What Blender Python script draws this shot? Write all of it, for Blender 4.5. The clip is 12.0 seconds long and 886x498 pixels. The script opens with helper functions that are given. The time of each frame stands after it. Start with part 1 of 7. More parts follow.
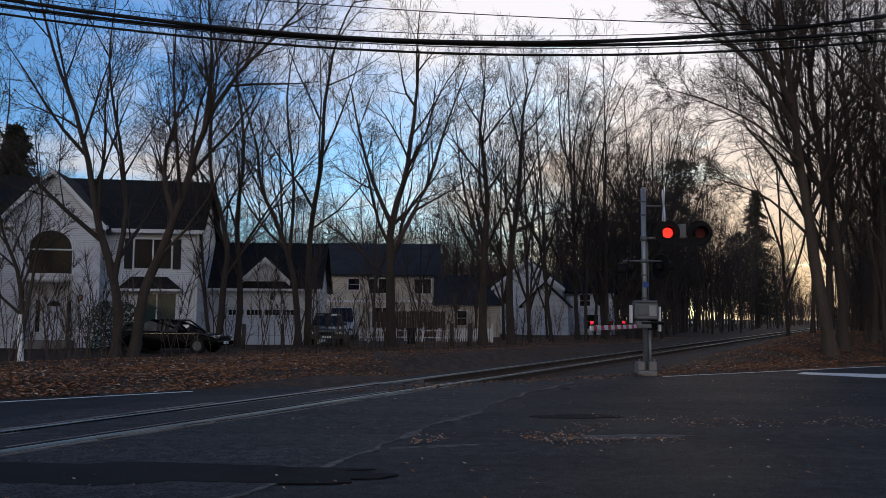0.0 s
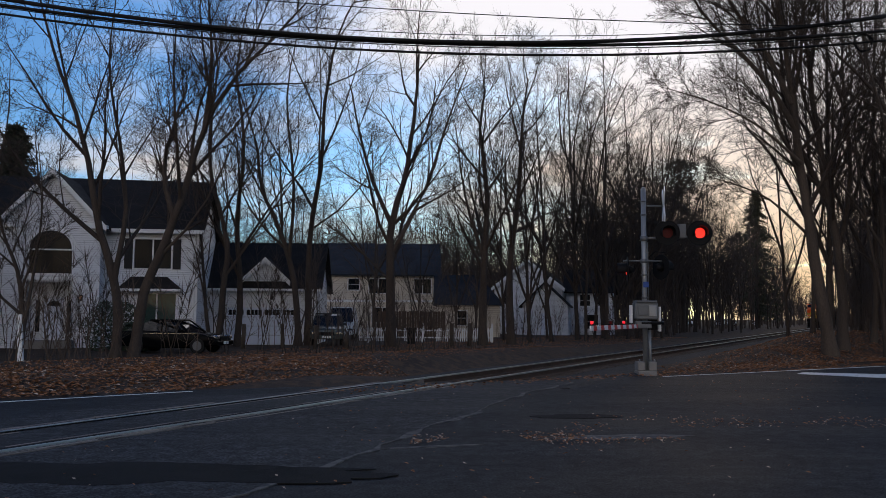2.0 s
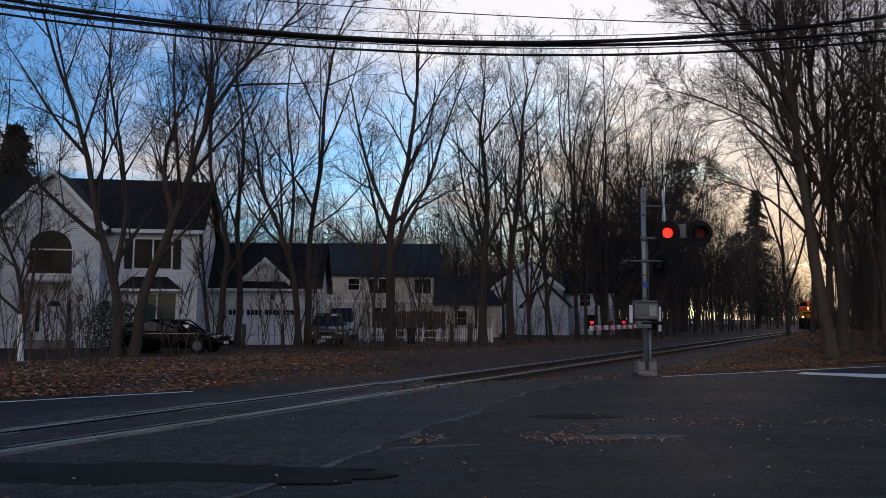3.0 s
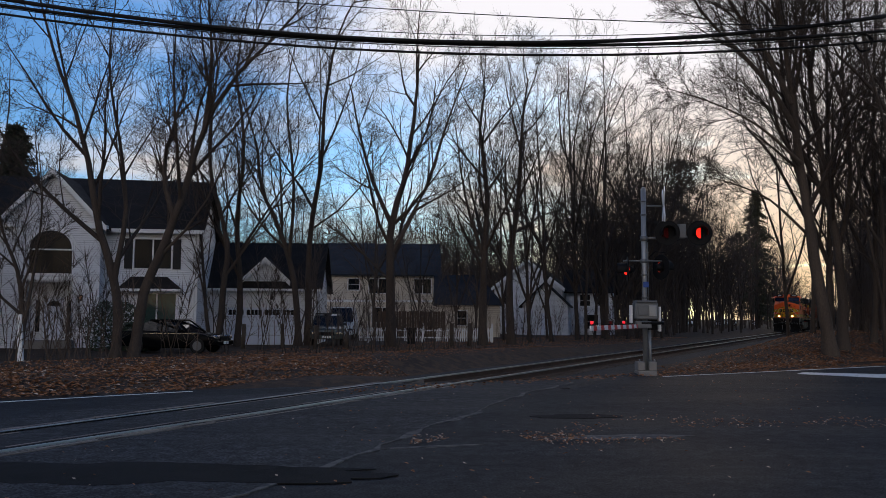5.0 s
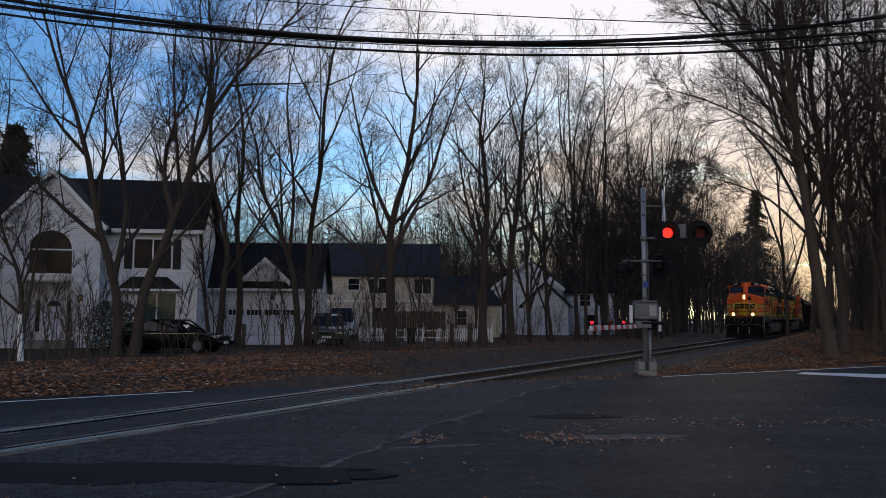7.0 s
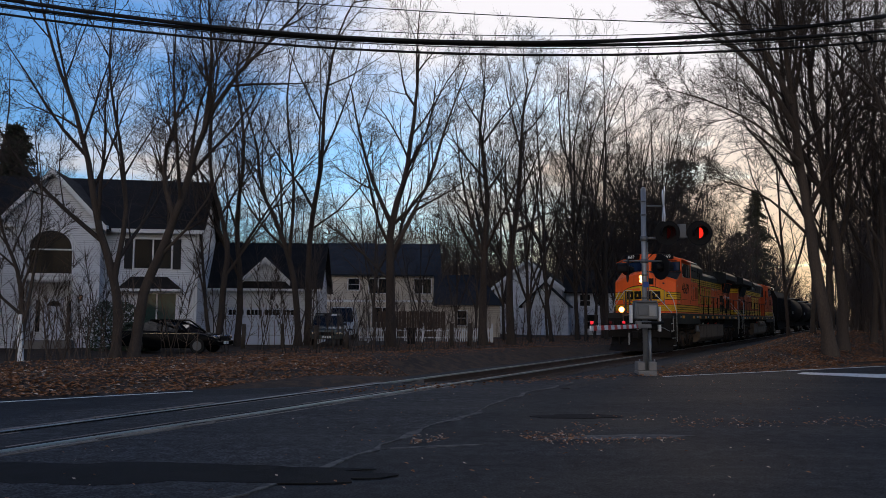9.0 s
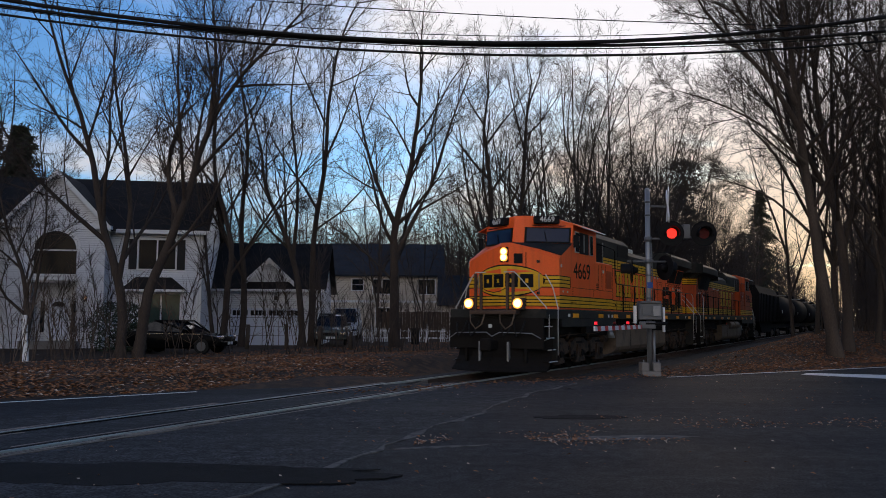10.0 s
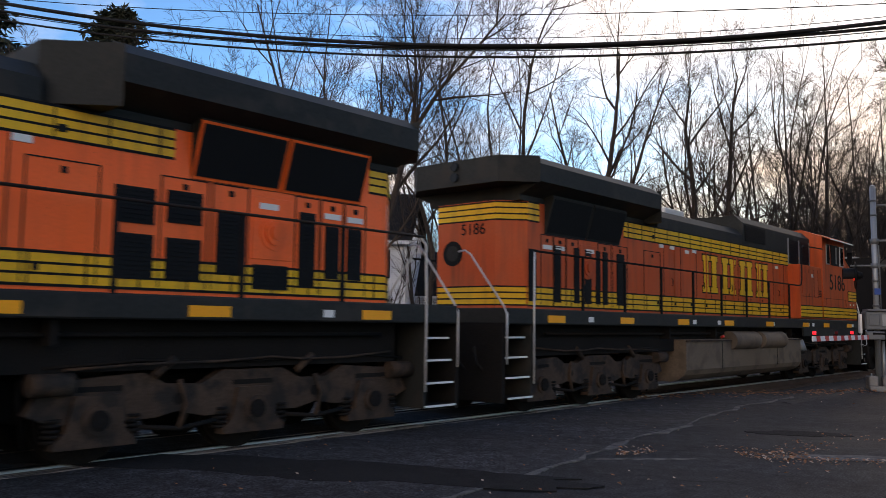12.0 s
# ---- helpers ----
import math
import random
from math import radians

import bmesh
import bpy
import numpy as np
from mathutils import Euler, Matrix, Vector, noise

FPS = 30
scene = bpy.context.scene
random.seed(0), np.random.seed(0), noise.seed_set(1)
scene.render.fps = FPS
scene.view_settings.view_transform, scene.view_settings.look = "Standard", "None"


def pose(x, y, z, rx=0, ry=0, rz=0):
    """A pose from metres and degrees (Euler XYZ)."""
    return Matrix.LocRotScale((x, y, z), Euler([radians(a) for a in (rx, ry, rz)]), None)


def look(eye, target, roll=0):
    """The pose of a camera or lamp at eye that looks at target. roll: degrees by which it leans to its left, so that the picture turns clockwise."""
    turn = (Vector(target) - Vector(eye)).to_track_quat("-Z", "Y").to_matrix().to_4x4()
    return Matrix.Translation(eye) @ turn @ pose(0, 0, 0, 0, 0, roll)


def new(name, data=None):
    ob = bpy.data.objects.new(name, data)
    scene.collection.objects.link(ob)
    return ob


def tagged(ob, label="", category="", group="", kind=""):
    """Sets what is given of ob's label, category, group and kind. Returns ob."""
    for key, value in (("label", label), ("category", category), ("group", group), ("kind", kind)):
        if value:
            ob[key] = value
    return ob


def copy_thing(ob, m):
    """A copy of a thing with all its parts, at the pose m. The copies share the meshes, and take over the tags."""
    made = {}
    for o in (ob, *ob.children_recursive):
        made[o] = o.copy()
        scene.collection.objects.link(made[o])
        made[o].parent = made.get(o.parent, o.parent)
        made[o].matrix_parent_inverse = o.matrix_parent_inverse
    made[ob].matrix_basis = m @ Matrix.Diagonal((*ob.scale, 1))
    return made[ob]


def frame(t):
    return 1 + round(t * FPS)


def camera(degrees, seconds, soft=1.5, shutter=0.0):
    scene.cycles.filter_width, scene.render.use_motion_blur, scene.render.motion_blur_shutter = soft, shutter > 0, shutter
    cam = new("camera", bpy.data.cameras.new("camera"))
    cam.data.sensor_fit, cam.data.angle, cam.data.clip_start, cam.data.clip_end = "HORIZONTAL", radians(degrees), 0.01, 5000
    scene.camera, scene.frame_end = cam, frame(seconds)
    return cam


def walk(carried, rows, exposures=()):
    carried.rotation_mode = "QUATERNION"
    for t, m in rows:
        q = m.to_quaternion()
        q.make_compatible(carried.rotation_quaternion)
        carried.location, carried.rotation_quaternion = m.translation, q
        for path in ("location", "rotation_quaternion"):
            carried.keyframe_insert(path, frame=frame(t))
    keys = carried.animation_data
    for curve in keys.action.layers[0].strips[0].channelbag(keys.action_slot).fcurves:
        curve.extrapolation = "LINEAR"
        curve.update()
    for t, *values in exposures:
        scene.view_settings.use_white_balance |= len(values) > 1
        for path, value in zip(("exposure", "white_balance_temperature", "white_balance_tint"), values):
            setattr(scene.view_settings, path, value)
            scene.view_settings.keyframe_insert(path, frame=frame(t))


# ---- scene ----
cam = camera(56.26, 12.0, 0.78, 0.12)
EYE = (0.0, 0.0, 1.617)
walk(cam, [(t, pose(*EYE, 90 + p, r, y)) for t, y, p, r in (
    (0.0, 0.0, 4.744, -0.323), (9.0, 0.0, 4.744, -0.323), (9.8, 0.0, 4.744, -0.323), (10.0, 0.264, 4.78, -0.335),
    (10.25, 1.6, 4.88, -0.37), (10.5, 3.816, 5.04, -0.44), (10.8, 7.269, 5.31, -0.70), (11.0, 9.334, 5.23, -0.65),
    (11.25, 11.4, 5.17, -0.70), (11.5, 12.776, 5.133, -0.74), (11.75, 13.55, 5.14, -0.74), (12.0, 13.892, 5.15, -0.737))],
    [(0.0, 0.0, 6500, 10), (10.6, 0.0, 6500, 10), (11.0, -0.08, 6700, 11), (11.25, 0.3, 7200, 12), (11.5, 0.62, 7400, 13), (12.0, 0.80, 7300, 13)])

# ---- light: dusk sky with broken cloud, the sun low behind the woods ----
world = bpy.data.worlds.new("dusk_sky")
scene.world = world
world.use_nodes = True
wn, wl = world.node_tree.nodes, world.node_tree.links
wn.clear()
SUN_AZ, SUN_EL = 24.0, 9.0   # degrees to the right of +y, and up
sky = wn.new("ShaderNodeTexSky")
sky.sky_type, sky.sun_disc = "NISHITA", False
sky.sun_elevation, sky.sun_rotation = radians(SUN_EL), radians(SUN_AZ)
sky.air_density, sky.dust_density, sky.ozone_density = 1.0, 1.2, 2.0
geo = wn.new("ShaderNodeTexCoord")
sep = wn.new("ShaderNodeSeparateXYZ")
wl.new(geo.outputs["Generated"], sep.inputs[0])
# cloud deck: the view direction met with a level plane
up = wn.new("ShaderNodeMath"); up.operation = "MAXIMUM"; up.inputs[1].default_value = 0.02
wl.new(sep.outputs["Z"], up.inputs[0])
add = wn.new("ShaderNodeMath"); add.operation = "ADD"; add.inputs[1].default_value = 0.12
wl.new(up.outputs[0], add.inputs[0])
div = wn.new("ShaderNodeVectorMath"); div.operation = "DIVIDE"
comb = wn.new("ShaderNodeCombineXYZ")
for k in range(3):
    wl.new(add.outputs[0], comb.inputs[k])
wl.new(geo.outputs["Generated"], div.inputs[0]); wl.new(comb.outputs[0], div.inputs[1])
cl = wn.new("ShaderNodeTexNoise"); cl.inputs["Scale"].default_value = 0.85; cl.inputs["Detail"].default_value = 7
cl.inputs["Roughness"].default_value = 0.55
wl.new(div.outputs[0], cl.inputs["Vector"])
# more cloud towards the sun
sund = Vector((math.sin(radians(SUN_AZ)), math.cos(radians(SUN_AZ)), 0.25)).normalized()
dot = wn.new("ShaderNodeVectorMath"); dot.operation = "DOT_PRODUCT"; dot.inputs[1].default_value = sund
wl.new(geo.outputs["Generated"], dot.inputs[0])
mr = wn.new("ShaderNodeMapRange"); mr.inputs["From Min"].default_value = 0.78; mr.inputs["From Max"].default_value = 0.98
mr.inputs["To Min"].default_value = -0.05; mr.inputs["To Max"].default_value = 0.28
wl.new(dot.outputs["Value"], mr.inputs["Value"])
cs = wn.new("ShaderNodeMath"); cs.operation = "ADD"
# and an added, unseen cloud bank behind the viewer, to fill camera-facing sides
bank = wn.new("ShaderNodeMapRange"); bank.inputs["From Min"].default_value = -0.1; bank.inputs["From Max"].default_value = -0.8
bank.inputs["To Min"].default_value = 0.0; bank.inputs["To Max"].default_value = 0.30
wl.new(dot.outputs["Value"], bank.inputs["Value"])
cb = wn.new("ShaderNodeMath"); cb.operation = "ADD"
wl.new(mr.outputs[0], cb.inputs[0]); wl.new(bank.outputs[0], cb.inputs[1])
wl.new(cl.outputs["Fac"], cs.inputs[0]); wl.new(cb.outputs[0], cs.inputs[1])
cr = wn.new("ShaderNodeMapRange"); cr.inputs["From Min"].default_value = 0.50; cr.inputs["From Max"].default_value = 0.76
wl.new(cs.outputs[0], cr.inputs["Value"])
# cloud colour: warm low by the sun, white and grey higher up
warm = wn.new("ShaderNodeMapRange"); warm.inputs["From Min"].default_value = 0.04; warm.inputs["From Max"].default_value = 0.30
wl.new(sep.outputs["Z"], warm.inputs["Value"])
cc = wn.new("ShaderNodeMix"); cc.data_type = "RGBA"
cc.inputs["A"].default_value = (0.95, 0.68, 0.40, 1); cc.inputs["B"].default_value = (0.94, 0.91, 0.95, 1)
wl.new(warm.outputs[0], cc.inputs["Factor"])
glow = wn.new("ShaderNodeMapRange"); glow.inputs["From Min"].default_value = -0.3; glow.inputs["From Max"].default_value = 1.0
glow.inputs["To Min"].default_value = 0.60; glow.inputs["To Max"].default_value = 1.05
wl.new(dot.outputs["Value"], glow.inputs["Value"])
# extra brightness of that added bank, fill light on camera-facing sides
rear_fill = wn.new("ShaderNodeMapRange"); rear_fill.inputs["From Min"].default_value = 0.0; rear_fill.inputs["From Max"].default_value = -0.9
rear_fill.inputs["To Min"].default_value = 0.0; rear_fill.inputs["To Max"].default_value = 0.95
wl.new(dot.outputs["Value"], rear_fill.inputs["Value"])
gs = wn.new("ShaderNodeMath"); gs.operation = "ADD"
wl.new(glow.outputs[0], gs.inputs[0]); wl.new(rear_fill.outputs[0], gs.inputs[1])
cm = wn.new("ShaderNodeVectorMath"); cm.operation = "SCALE"
wl.new(cc.outputs["Result"], cm.inputs[0]); wl.new(gs.outputs[0], cm.inputs["Scale"])
sk = wn.new("ShaderNodeVectorMath"); sk.operation = "MULTIPLY"
SKY = 0.140
sk.inputs[1].default_value = (SKY * 0.60, SKY * 1.00, SKY * 1.52)
wl.new(sky.outputs[0], sk.inputs[0])
mixw = wn.new("ShaderNodeMix"); mixw.data_type = "RGBA"
wl.new(cr.outputs[0], mixw.inputs["Factor"]); wl.new(sk.outputs[0], mixw.inputs["A"]); wl.new(cm.outputs[0], mixw.inputs["B"])
bg = wn.new("ShaderNodeBackground"); bg.inputs["Strength"].default_value = 1.0
wo = wn.new("ShaderNodeOutputWorld")
wl.new(mixw.outputs["Result"], bg.inputs["Color"]); wl.new(bg.outputs[0], wo.inputs["Surface"])

sun = bpy.data.lights.new("sun", "SUN")
sun.energy, sun.angle, sun.color = 0.22, radians(10), (1.0, 0.72, 0.45)
sun_ob = new("sun", sun)
sun_ob.matrix_world = look((200 * math.sin(radians(SUN_AZ)), 200 * math.cos(radians(SUN_AZ)), 200 * math.tan(radians(SUN_EL))), (0, 0, 0))

# ---- materials ----
def mat(name, color, rough=0.7, metal=0.0, var=0.25, scale=6.0, fine=60.0, bump=0.15, spec=0.25, second=None, cover=0.5, stretch=(1, 1, 1), emit=0.0):
    """A worn surface: base colour varied at two scales, with fine relief; second: a colour that lies over it in patches."""
    m = bpy.data.materials.new(name)
    m.use_nodes = True
    n, l = m.node_tree.nodes, m.node_tree.links
    b = n["Principled BSDF"]
    b.inputs["Roughness"].default_value, b.inputs["Metallic"].default_value = rough, metal
    b.inputs["Specular IOR Level"].default_value = spec
    co = n.new("ShaderNodeTexCoord")
    mp = n.new("ShaderNodeMapping"); mp.inputs["Scale"].default_value = stretch
    l.new(co.outputs["Object"], mp.inputs[0])
    big = n.new("ShaderNodeTexNoise"); big.inputs["Scale"].default_value = scale * 0.2; big.inputs["Detail"].default_value = 5
    sm = n.new("ShaderNodeTexNoise"); sm.inputs["Scale"].default_value = fine; sm.inputs["Detail"].default_value = 4
    l.new(mp.outputs[0], big.inputs["Vector"]); l.new(mp.outputs[0], sm.inputs["Vector"])
    ad = n.new("ShaderNodeMath"); ad.operation = "ADD"
    l.new(big.outputs["Fac"], ad.inputs[0]); l.new(sm.outputs["Fac"], ad.inputs[1])
    rg = n.new("ShaderNodeMapRange"); rg.inputs["From Min"].default_value = 0.6; rg.inputs["From Max"].default_value = 1.4
    rg.inputs["To Min"].default_value = 1 - var; rg.inputs["To Max"].default_value = 1 + var
    l.new(ad.outputs[0], rg.inputs["Value"])
    sc = n.new("ShaderNodeVectorMath"); sc.operation = "SCALE"; sc.inputs[0].default_value = color
    l.new(rg.outputs[0], sc.inputs["Scale"])
    out = sc.outputs[0]
    if second:
        pt = n.new("ShaderNodeTexNoise"); pt.inputs["Scale"].default_value = scale; pt.inputs["Detail"].default_value = 6
        l.new(mp.outputs[0], pt.inputs["Vector"])
        pr = n.new("ShaderNodeMapRange"); pr.inputs["From Min"].default_value = 0.62 - cover * 0.3; pr.inputs["From Max"].default_value = 0.74 - cover * 0.3
        l.new(pt.outputs["Fac"], pr.inputs["Value"])
        mx = n.new("ShaderNodeMix"); mx.data_type = "RGBA"; mx.inputs["B"].default_value = (*second, 1)
        l.new(pr.outputs[0], mx.inputs["Factor"]); l.new(out, mx.inputs["A"])
        out = mx.outputs["Result"]
    l.new(out, b.inputs["Base Color"])
    if bump:
        bp = n.new("ShaderNodeBump"); bp.inputs["Strength"].default_value = bump; bp.inputs["Distance"].default_value = 0.02
        l.new(sm.outputs["Fac"], bp.inputs["Height"]); l.new(bp.outputs[0], b.inputs["Normal"])
    if emit:
        b.inputs["Emission Color"].default_value = (*color, 1)
        b.inputs["Emission Strength"].default_value = emit
    return m


def siding(name, color, pitch):
    """Lapped boards: saw-tooth relief, and each lap's thin shadow painted as darker colour."""
    m = mat(name, color, 0.55, 0, 0.10, 2.0, 25.0, 0)
    n, l = m.node_tree.nodes, m.node_tree.links
    b = n["Principled BSDF"]
    co = n.new("ShaderNodeTexCoord"); sp = n.new("ShaderNodeSeparateXYZ"); l.new(co.outputs["Object"], sp.inputs[0])
    dv = n.new("ShaderNodeMath"); dv.operation = "DIVIDE"; dv.inputs[1].default_value = pitch; l.new(sp.outputs["Z"], dv.inputs[0])
    fr = n.new("ShaderNodeMath"); fr.operation = "FRACT"; l.new(dv.outputs[0], fr.inputs[0])
    bp = n.new("ShaderNodeBump"); bp.inputs["Strength"].default_value = 1.0; bp.inputs["Distance"].default_value = 0.03; bp.invert = True
    l.new(fr.outputs[0], bp.inputs["Height"]); l.new(bp.outputs[0], b.inputs["Normal"])
    # lap shadow put into the colour, at half the siding's tone
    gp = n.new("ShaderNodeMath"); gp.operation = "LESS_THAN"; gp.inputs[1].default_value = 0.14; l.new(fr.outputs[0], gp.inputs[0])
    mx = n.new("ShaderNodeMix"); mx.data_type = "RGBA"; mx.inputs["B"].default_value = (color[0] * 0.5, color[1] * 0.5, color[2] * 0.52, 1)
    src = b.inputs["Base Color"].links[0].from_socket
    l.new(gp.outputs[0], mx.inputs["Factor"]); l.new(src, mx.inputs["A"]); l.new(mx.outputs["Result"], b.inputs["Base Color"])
    return m


def glow_mat(name, color, strength):
    m = bpy.data.materials.new(name)
    m.use_nodes = True
    b = m.node_tree.nodes["Principled BSDF"]
    b.inputs["Base Color"].default_value = (*color, 1)
    b.inputs["Emission Color"].default_value = (*color, 1)
    b.inputs["Emission Strength"].default_value = strength
    b.inputs["Roughness"].default_value = 0.3
    return m


def asphalt_mat(name, base, light, cracks):
    """Worn asphalt: aggregate, broad stains, wheel-polished streaks along the road and fine cracks."""
    m = bpy.data.materials.new(name)
    m.use_nodes = True
    n, l = m.node_tree.nodes, m.node_tree.links
    b = n["Principled BSDF"]
    b.inputs["Specular IOR Level"].default_value = 0.21
    co = n.new("ShaderNodeTexCoord")
    def noise_at(scale, detail, turn=0.0, stretch=(1, 1, 1)):
        mp = n.new("ShaderNodeMapping"); mp.inputs["Rotation"].default_value = (0, 0, turn); mp.inputs["Scale"].default_value = stretch
        l.new(co.outputs["Object"], mp.inputs[0])
        t = n.new("ShaderNodeTexNoise"); t.inputs["Scale"].default_value = scale; t.inputs["Detail"].default_value = detail
        l.new(mp.outputs[0], t.inputs["Vector"])
        return t.outputs["Fac"]
    def ranged(sock, lo, hi, a, c):
        r = n.new("ShaderNodeMapRange"); r.inputs["From Min"].default_value = lo; r.inputs["From Max"].default_value = hi
        r.inputs["To Min"].default_value = a; r.inputs["To Max"].default_value = c
        l.new(sock, r.inputs["Value"])
        return r.outputs[0]
    def times(a, c):
        k = n.new("ShaderNodeMath"); k.operation = "MULTIPLY"; l.new(a, k.inputs[0]); l.new(c, k.inputs[1])
        return k.outputs[0]
    stain = ranged(noise_at(0.28, 6), 0.35, 0.65, 0.72, 1.28)
    streak = ranged(noise_at(1.1, 4, -0.67, (0.12, 1.3, 1)), 0.35, 0.65, 0.80, 1.22)
    blotch = ranged(noise_at(5.0, 6), 0.36, 0.66, 0.62, 1.5)
    grit = noise_at(38, 4)
    speck = ranged(grit, 0.36, 0.66, 0.15, 2.1)
    vo = n.new("ShaderNodeTexVoronoi"); vo.feature = "DISTANCE_TO_EDGE"; vo.inputs["Scale"].default_value = cracks
    wob = n.new("ShaderNodeVectorMath"); wob.operation = "ADD"
    wn_ = n.new("ShaderNodeTexNoise"); wn_.inputs["Scale"].default_value = 1.6; wn_.inputs["Detail"].default_value = 5
    l.new(co.outputs["Object"], wn_.inputs["Vector"]); l.new(co.outputs["Object"], wob.inputs[0]); l.new(wn_.outputs["Color"], wob.inputs[1])
    l.new(wob.outputs[0], vo.inputs["Vector"])
    crack = ranged(vo.outputs["Distance"], 0.0, 0.012, 0.45, 1.0)
    f = times(times(times(stain, streak), times(blotch, speck)), crack)
    sc = n.new("ShaderNodeVectorMath"); sc.operation = "SCALE"; sc.inputs[0].default_value = base
    l.new(f, sc.inputs["Scale"])
    mx = n.new("ShaderNodeMix"); mx.data_type = "RGBA"; mx.inputs["B"].default_value = (*light, 1)
    l.new(ranged(noise_at(140, 2), 0.70, 0.74, 0.0, 0.8), mx.inputs["Factor"]); l.new(sc.outputs[0], mx.inputs["A"])
    l.new(mx.outputs["Result"], b.inputs["Base Color"])
    l.new(ranged(stain, 0.7, 1.3, 0.72, 0.92), b.inputs["Roughness"])
    bp = n.new("ShaderNodeBump"); bp.inputs["Strength"].default_value = 0.6; bp.inputs["Distance"].default_value = 0.012
    l.new(times(grit, crack), bp.inputs["Height"]); l.new(bp.outputs[0], b.inputs["Normal"])
    return m


ASPHALT = asphalt_mat("asphalt", (0.0150, 0.0158, 0.0178), (0.10, 0.10, 0.10), 0.42)
ASPHALT_NEW = asphalt_mat("crossing_asphalt", (0.0255, 0.0258, 0.0275), (0.12, 0.12, 0.12), 0.25)
GROUND = mat("leafy_ground", (0.050, 0.035, 0.026), 0.95, 0, 0.5, 3.0, 30, 0.8, 0.2, second=(0.085, 0.052, 0.032), cover=0.5)
BALLAST = mat("ballast_stone", (0.030, 0.029, 0.029), 0.95, 0, 0.5, 6, 40, 0.8, 0.3)
LEAF = mat("dead_leaf", (0.29, 0.130, 0.058), 0.85, 0, 0.6, 20, 60, 0.2, 0.3)
LEAF_PALE = mat("pale_dead_leaf", (0.52, 0.40, 0.30), 0.85, 0, 0.5, 20, 60, 0.2, 0.3)
RAIL_TOP = mat("worn_rail_steel", (0.58, 0.56, 0.53), 0.38, 1.0, 0.1, 4, 40, 0.05)
RUST = mat("rusty_steel", (0.085, 0.055, 0.040), 0.8, 0.2, 0.4, 8, 60, 0.4)
TIMBER = mat("old_timber", (0.075, 0.058, 0.046), 0.9, 0, 0.4, 6, 40, 0.5, stretch=(1, 6, 6))
PANEL_WOOD = mat("crossing_timber", (0.25, 0.205, 0.170), 0.70, 0, 0.5, 6, 40, 0.6, 0.25, second=(0.045, 0.038, 0.034), cover=0.45, stretch=(0.3, 6, 6))
WHITE_LINE = mat("road_paint", (0.68, 0.68, 0.66), 0.7, 0, 0.2, 4, 30, 0.2, second=(0.3, 0.3, 0.3), cover=0.12)
BARK = mat("bark", (0.060, 0.047, 0.039), 0.95, 0, 0.45, 5, 24, 0.9, 0.2, stretch=(2, 2, 0.4))
BARK_GREY = mat("grey_bark", (0.072, 0.056, 0.045), 0.95, 0, 0.45, 5, 24, 0.9, 0.2, stretch=(2, 2, 0.4))
BRUSH = mat("pale_brush_bark", (0.085, 0.062, 0.048), 0.95, 0, 0.3, 3, 20, 0.0, 0.2)
TWIG = mat("twig_bark", (0.054, 0.042, 0.035), 0.95, 0, 0.3, 3, 20, 0.0, 0.2)
NEEDLE = mat("conifer_needles", (0.046, 0.049, 0.030), 0.8, 0, 0.5, 3, 20, 0.3, 0.3)
SHRUB_LEAF = mat("evergreen_leaf", (0.030, 0.050, 0.026), 0.45, 0, 0.5, 3, 20, 0.2, 0.4)
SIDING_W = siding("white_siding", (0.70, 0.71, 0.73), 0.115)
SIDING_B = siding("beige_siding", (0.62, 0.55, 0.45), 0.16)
TRIM = mat("white_trim", (0.74, 0.75, 0.76), 0.5, 0, 0.08, 3, 30, 0.05)
# white door paint, with the blue light it reflects put into the colour
DOOR_W = mat("white_door_blue_sheen", (0.66, 0.71, 0.82), 0.45, 0, 0.06, 3, 30, 0.03)
SHINGLE = mat("dark_shingle", (0.020, 0.018, 0.018), 0.95, 0, 0.4, 4, 22, 0.7, 0.2, stretch=(1, 1, 3))
SHINGLE_G = mat("grey_shingle", (0.030, 0.034, 0.042), 0.95, 0, 0.35, 4, 22, 0.7, 0.2, stretch=(1, 1, 3))
SHUTTER = mat("black_shutter", (0.018, 0.018, 0.020), 0.6, 0, 0.15, 4, 40, 0.2)
GLASS_D = mat("dark_window_glass", (0.007, 0.010, 0.014), 0.10, 0, 0.1, 2, 8, 0.0, 0.12)
CURTAIN_GREEN = mat("green_curtained_glass", (0.030, 0.060, 0.055), 0.12, 0, 0.2, 2, 8, 0.0, 0.5)
GALV = mat("galvanised_steel", (0.26, 0.27, 0.28), 0.5, 0.6, 0.15, 6, 50, 0.1)
ALU = mat("painted_aluminium", (0.13, 0.135, 0.14), 0.55, 0.3, 0.15, 6, 50, 0.1)
BLACK = mat("black_paint", (0.008, 0.008, 0.009), 0.6, 0, 0.2, 6, 50, 0.1, 0.12)
RUBBER = mat("rubber", (0.012, 0.012, 0.012), 0.85, 0, 0.2, 6, 60, 0.2)
CONCRETE = mat("concrete", (0.20, 0.19, 0.18), 0.9, 0, 0.25, 5, 50, 0.4)
RED_REFL = mat("red_reflective", (0.50, 0.030, 0.025), 0.4, 0, 0.1, 6, 60, 0.05)
WHITE_REFL = mat("white_reflective", (0.75, 0.75, 0.75), 0.4, 0, 0.1, 6, 60, 0.05)
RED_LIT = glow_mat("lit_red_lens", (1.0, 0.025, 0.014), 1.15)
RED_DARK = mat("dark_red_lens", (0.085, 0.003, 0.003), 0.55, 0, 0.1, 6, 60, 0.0)
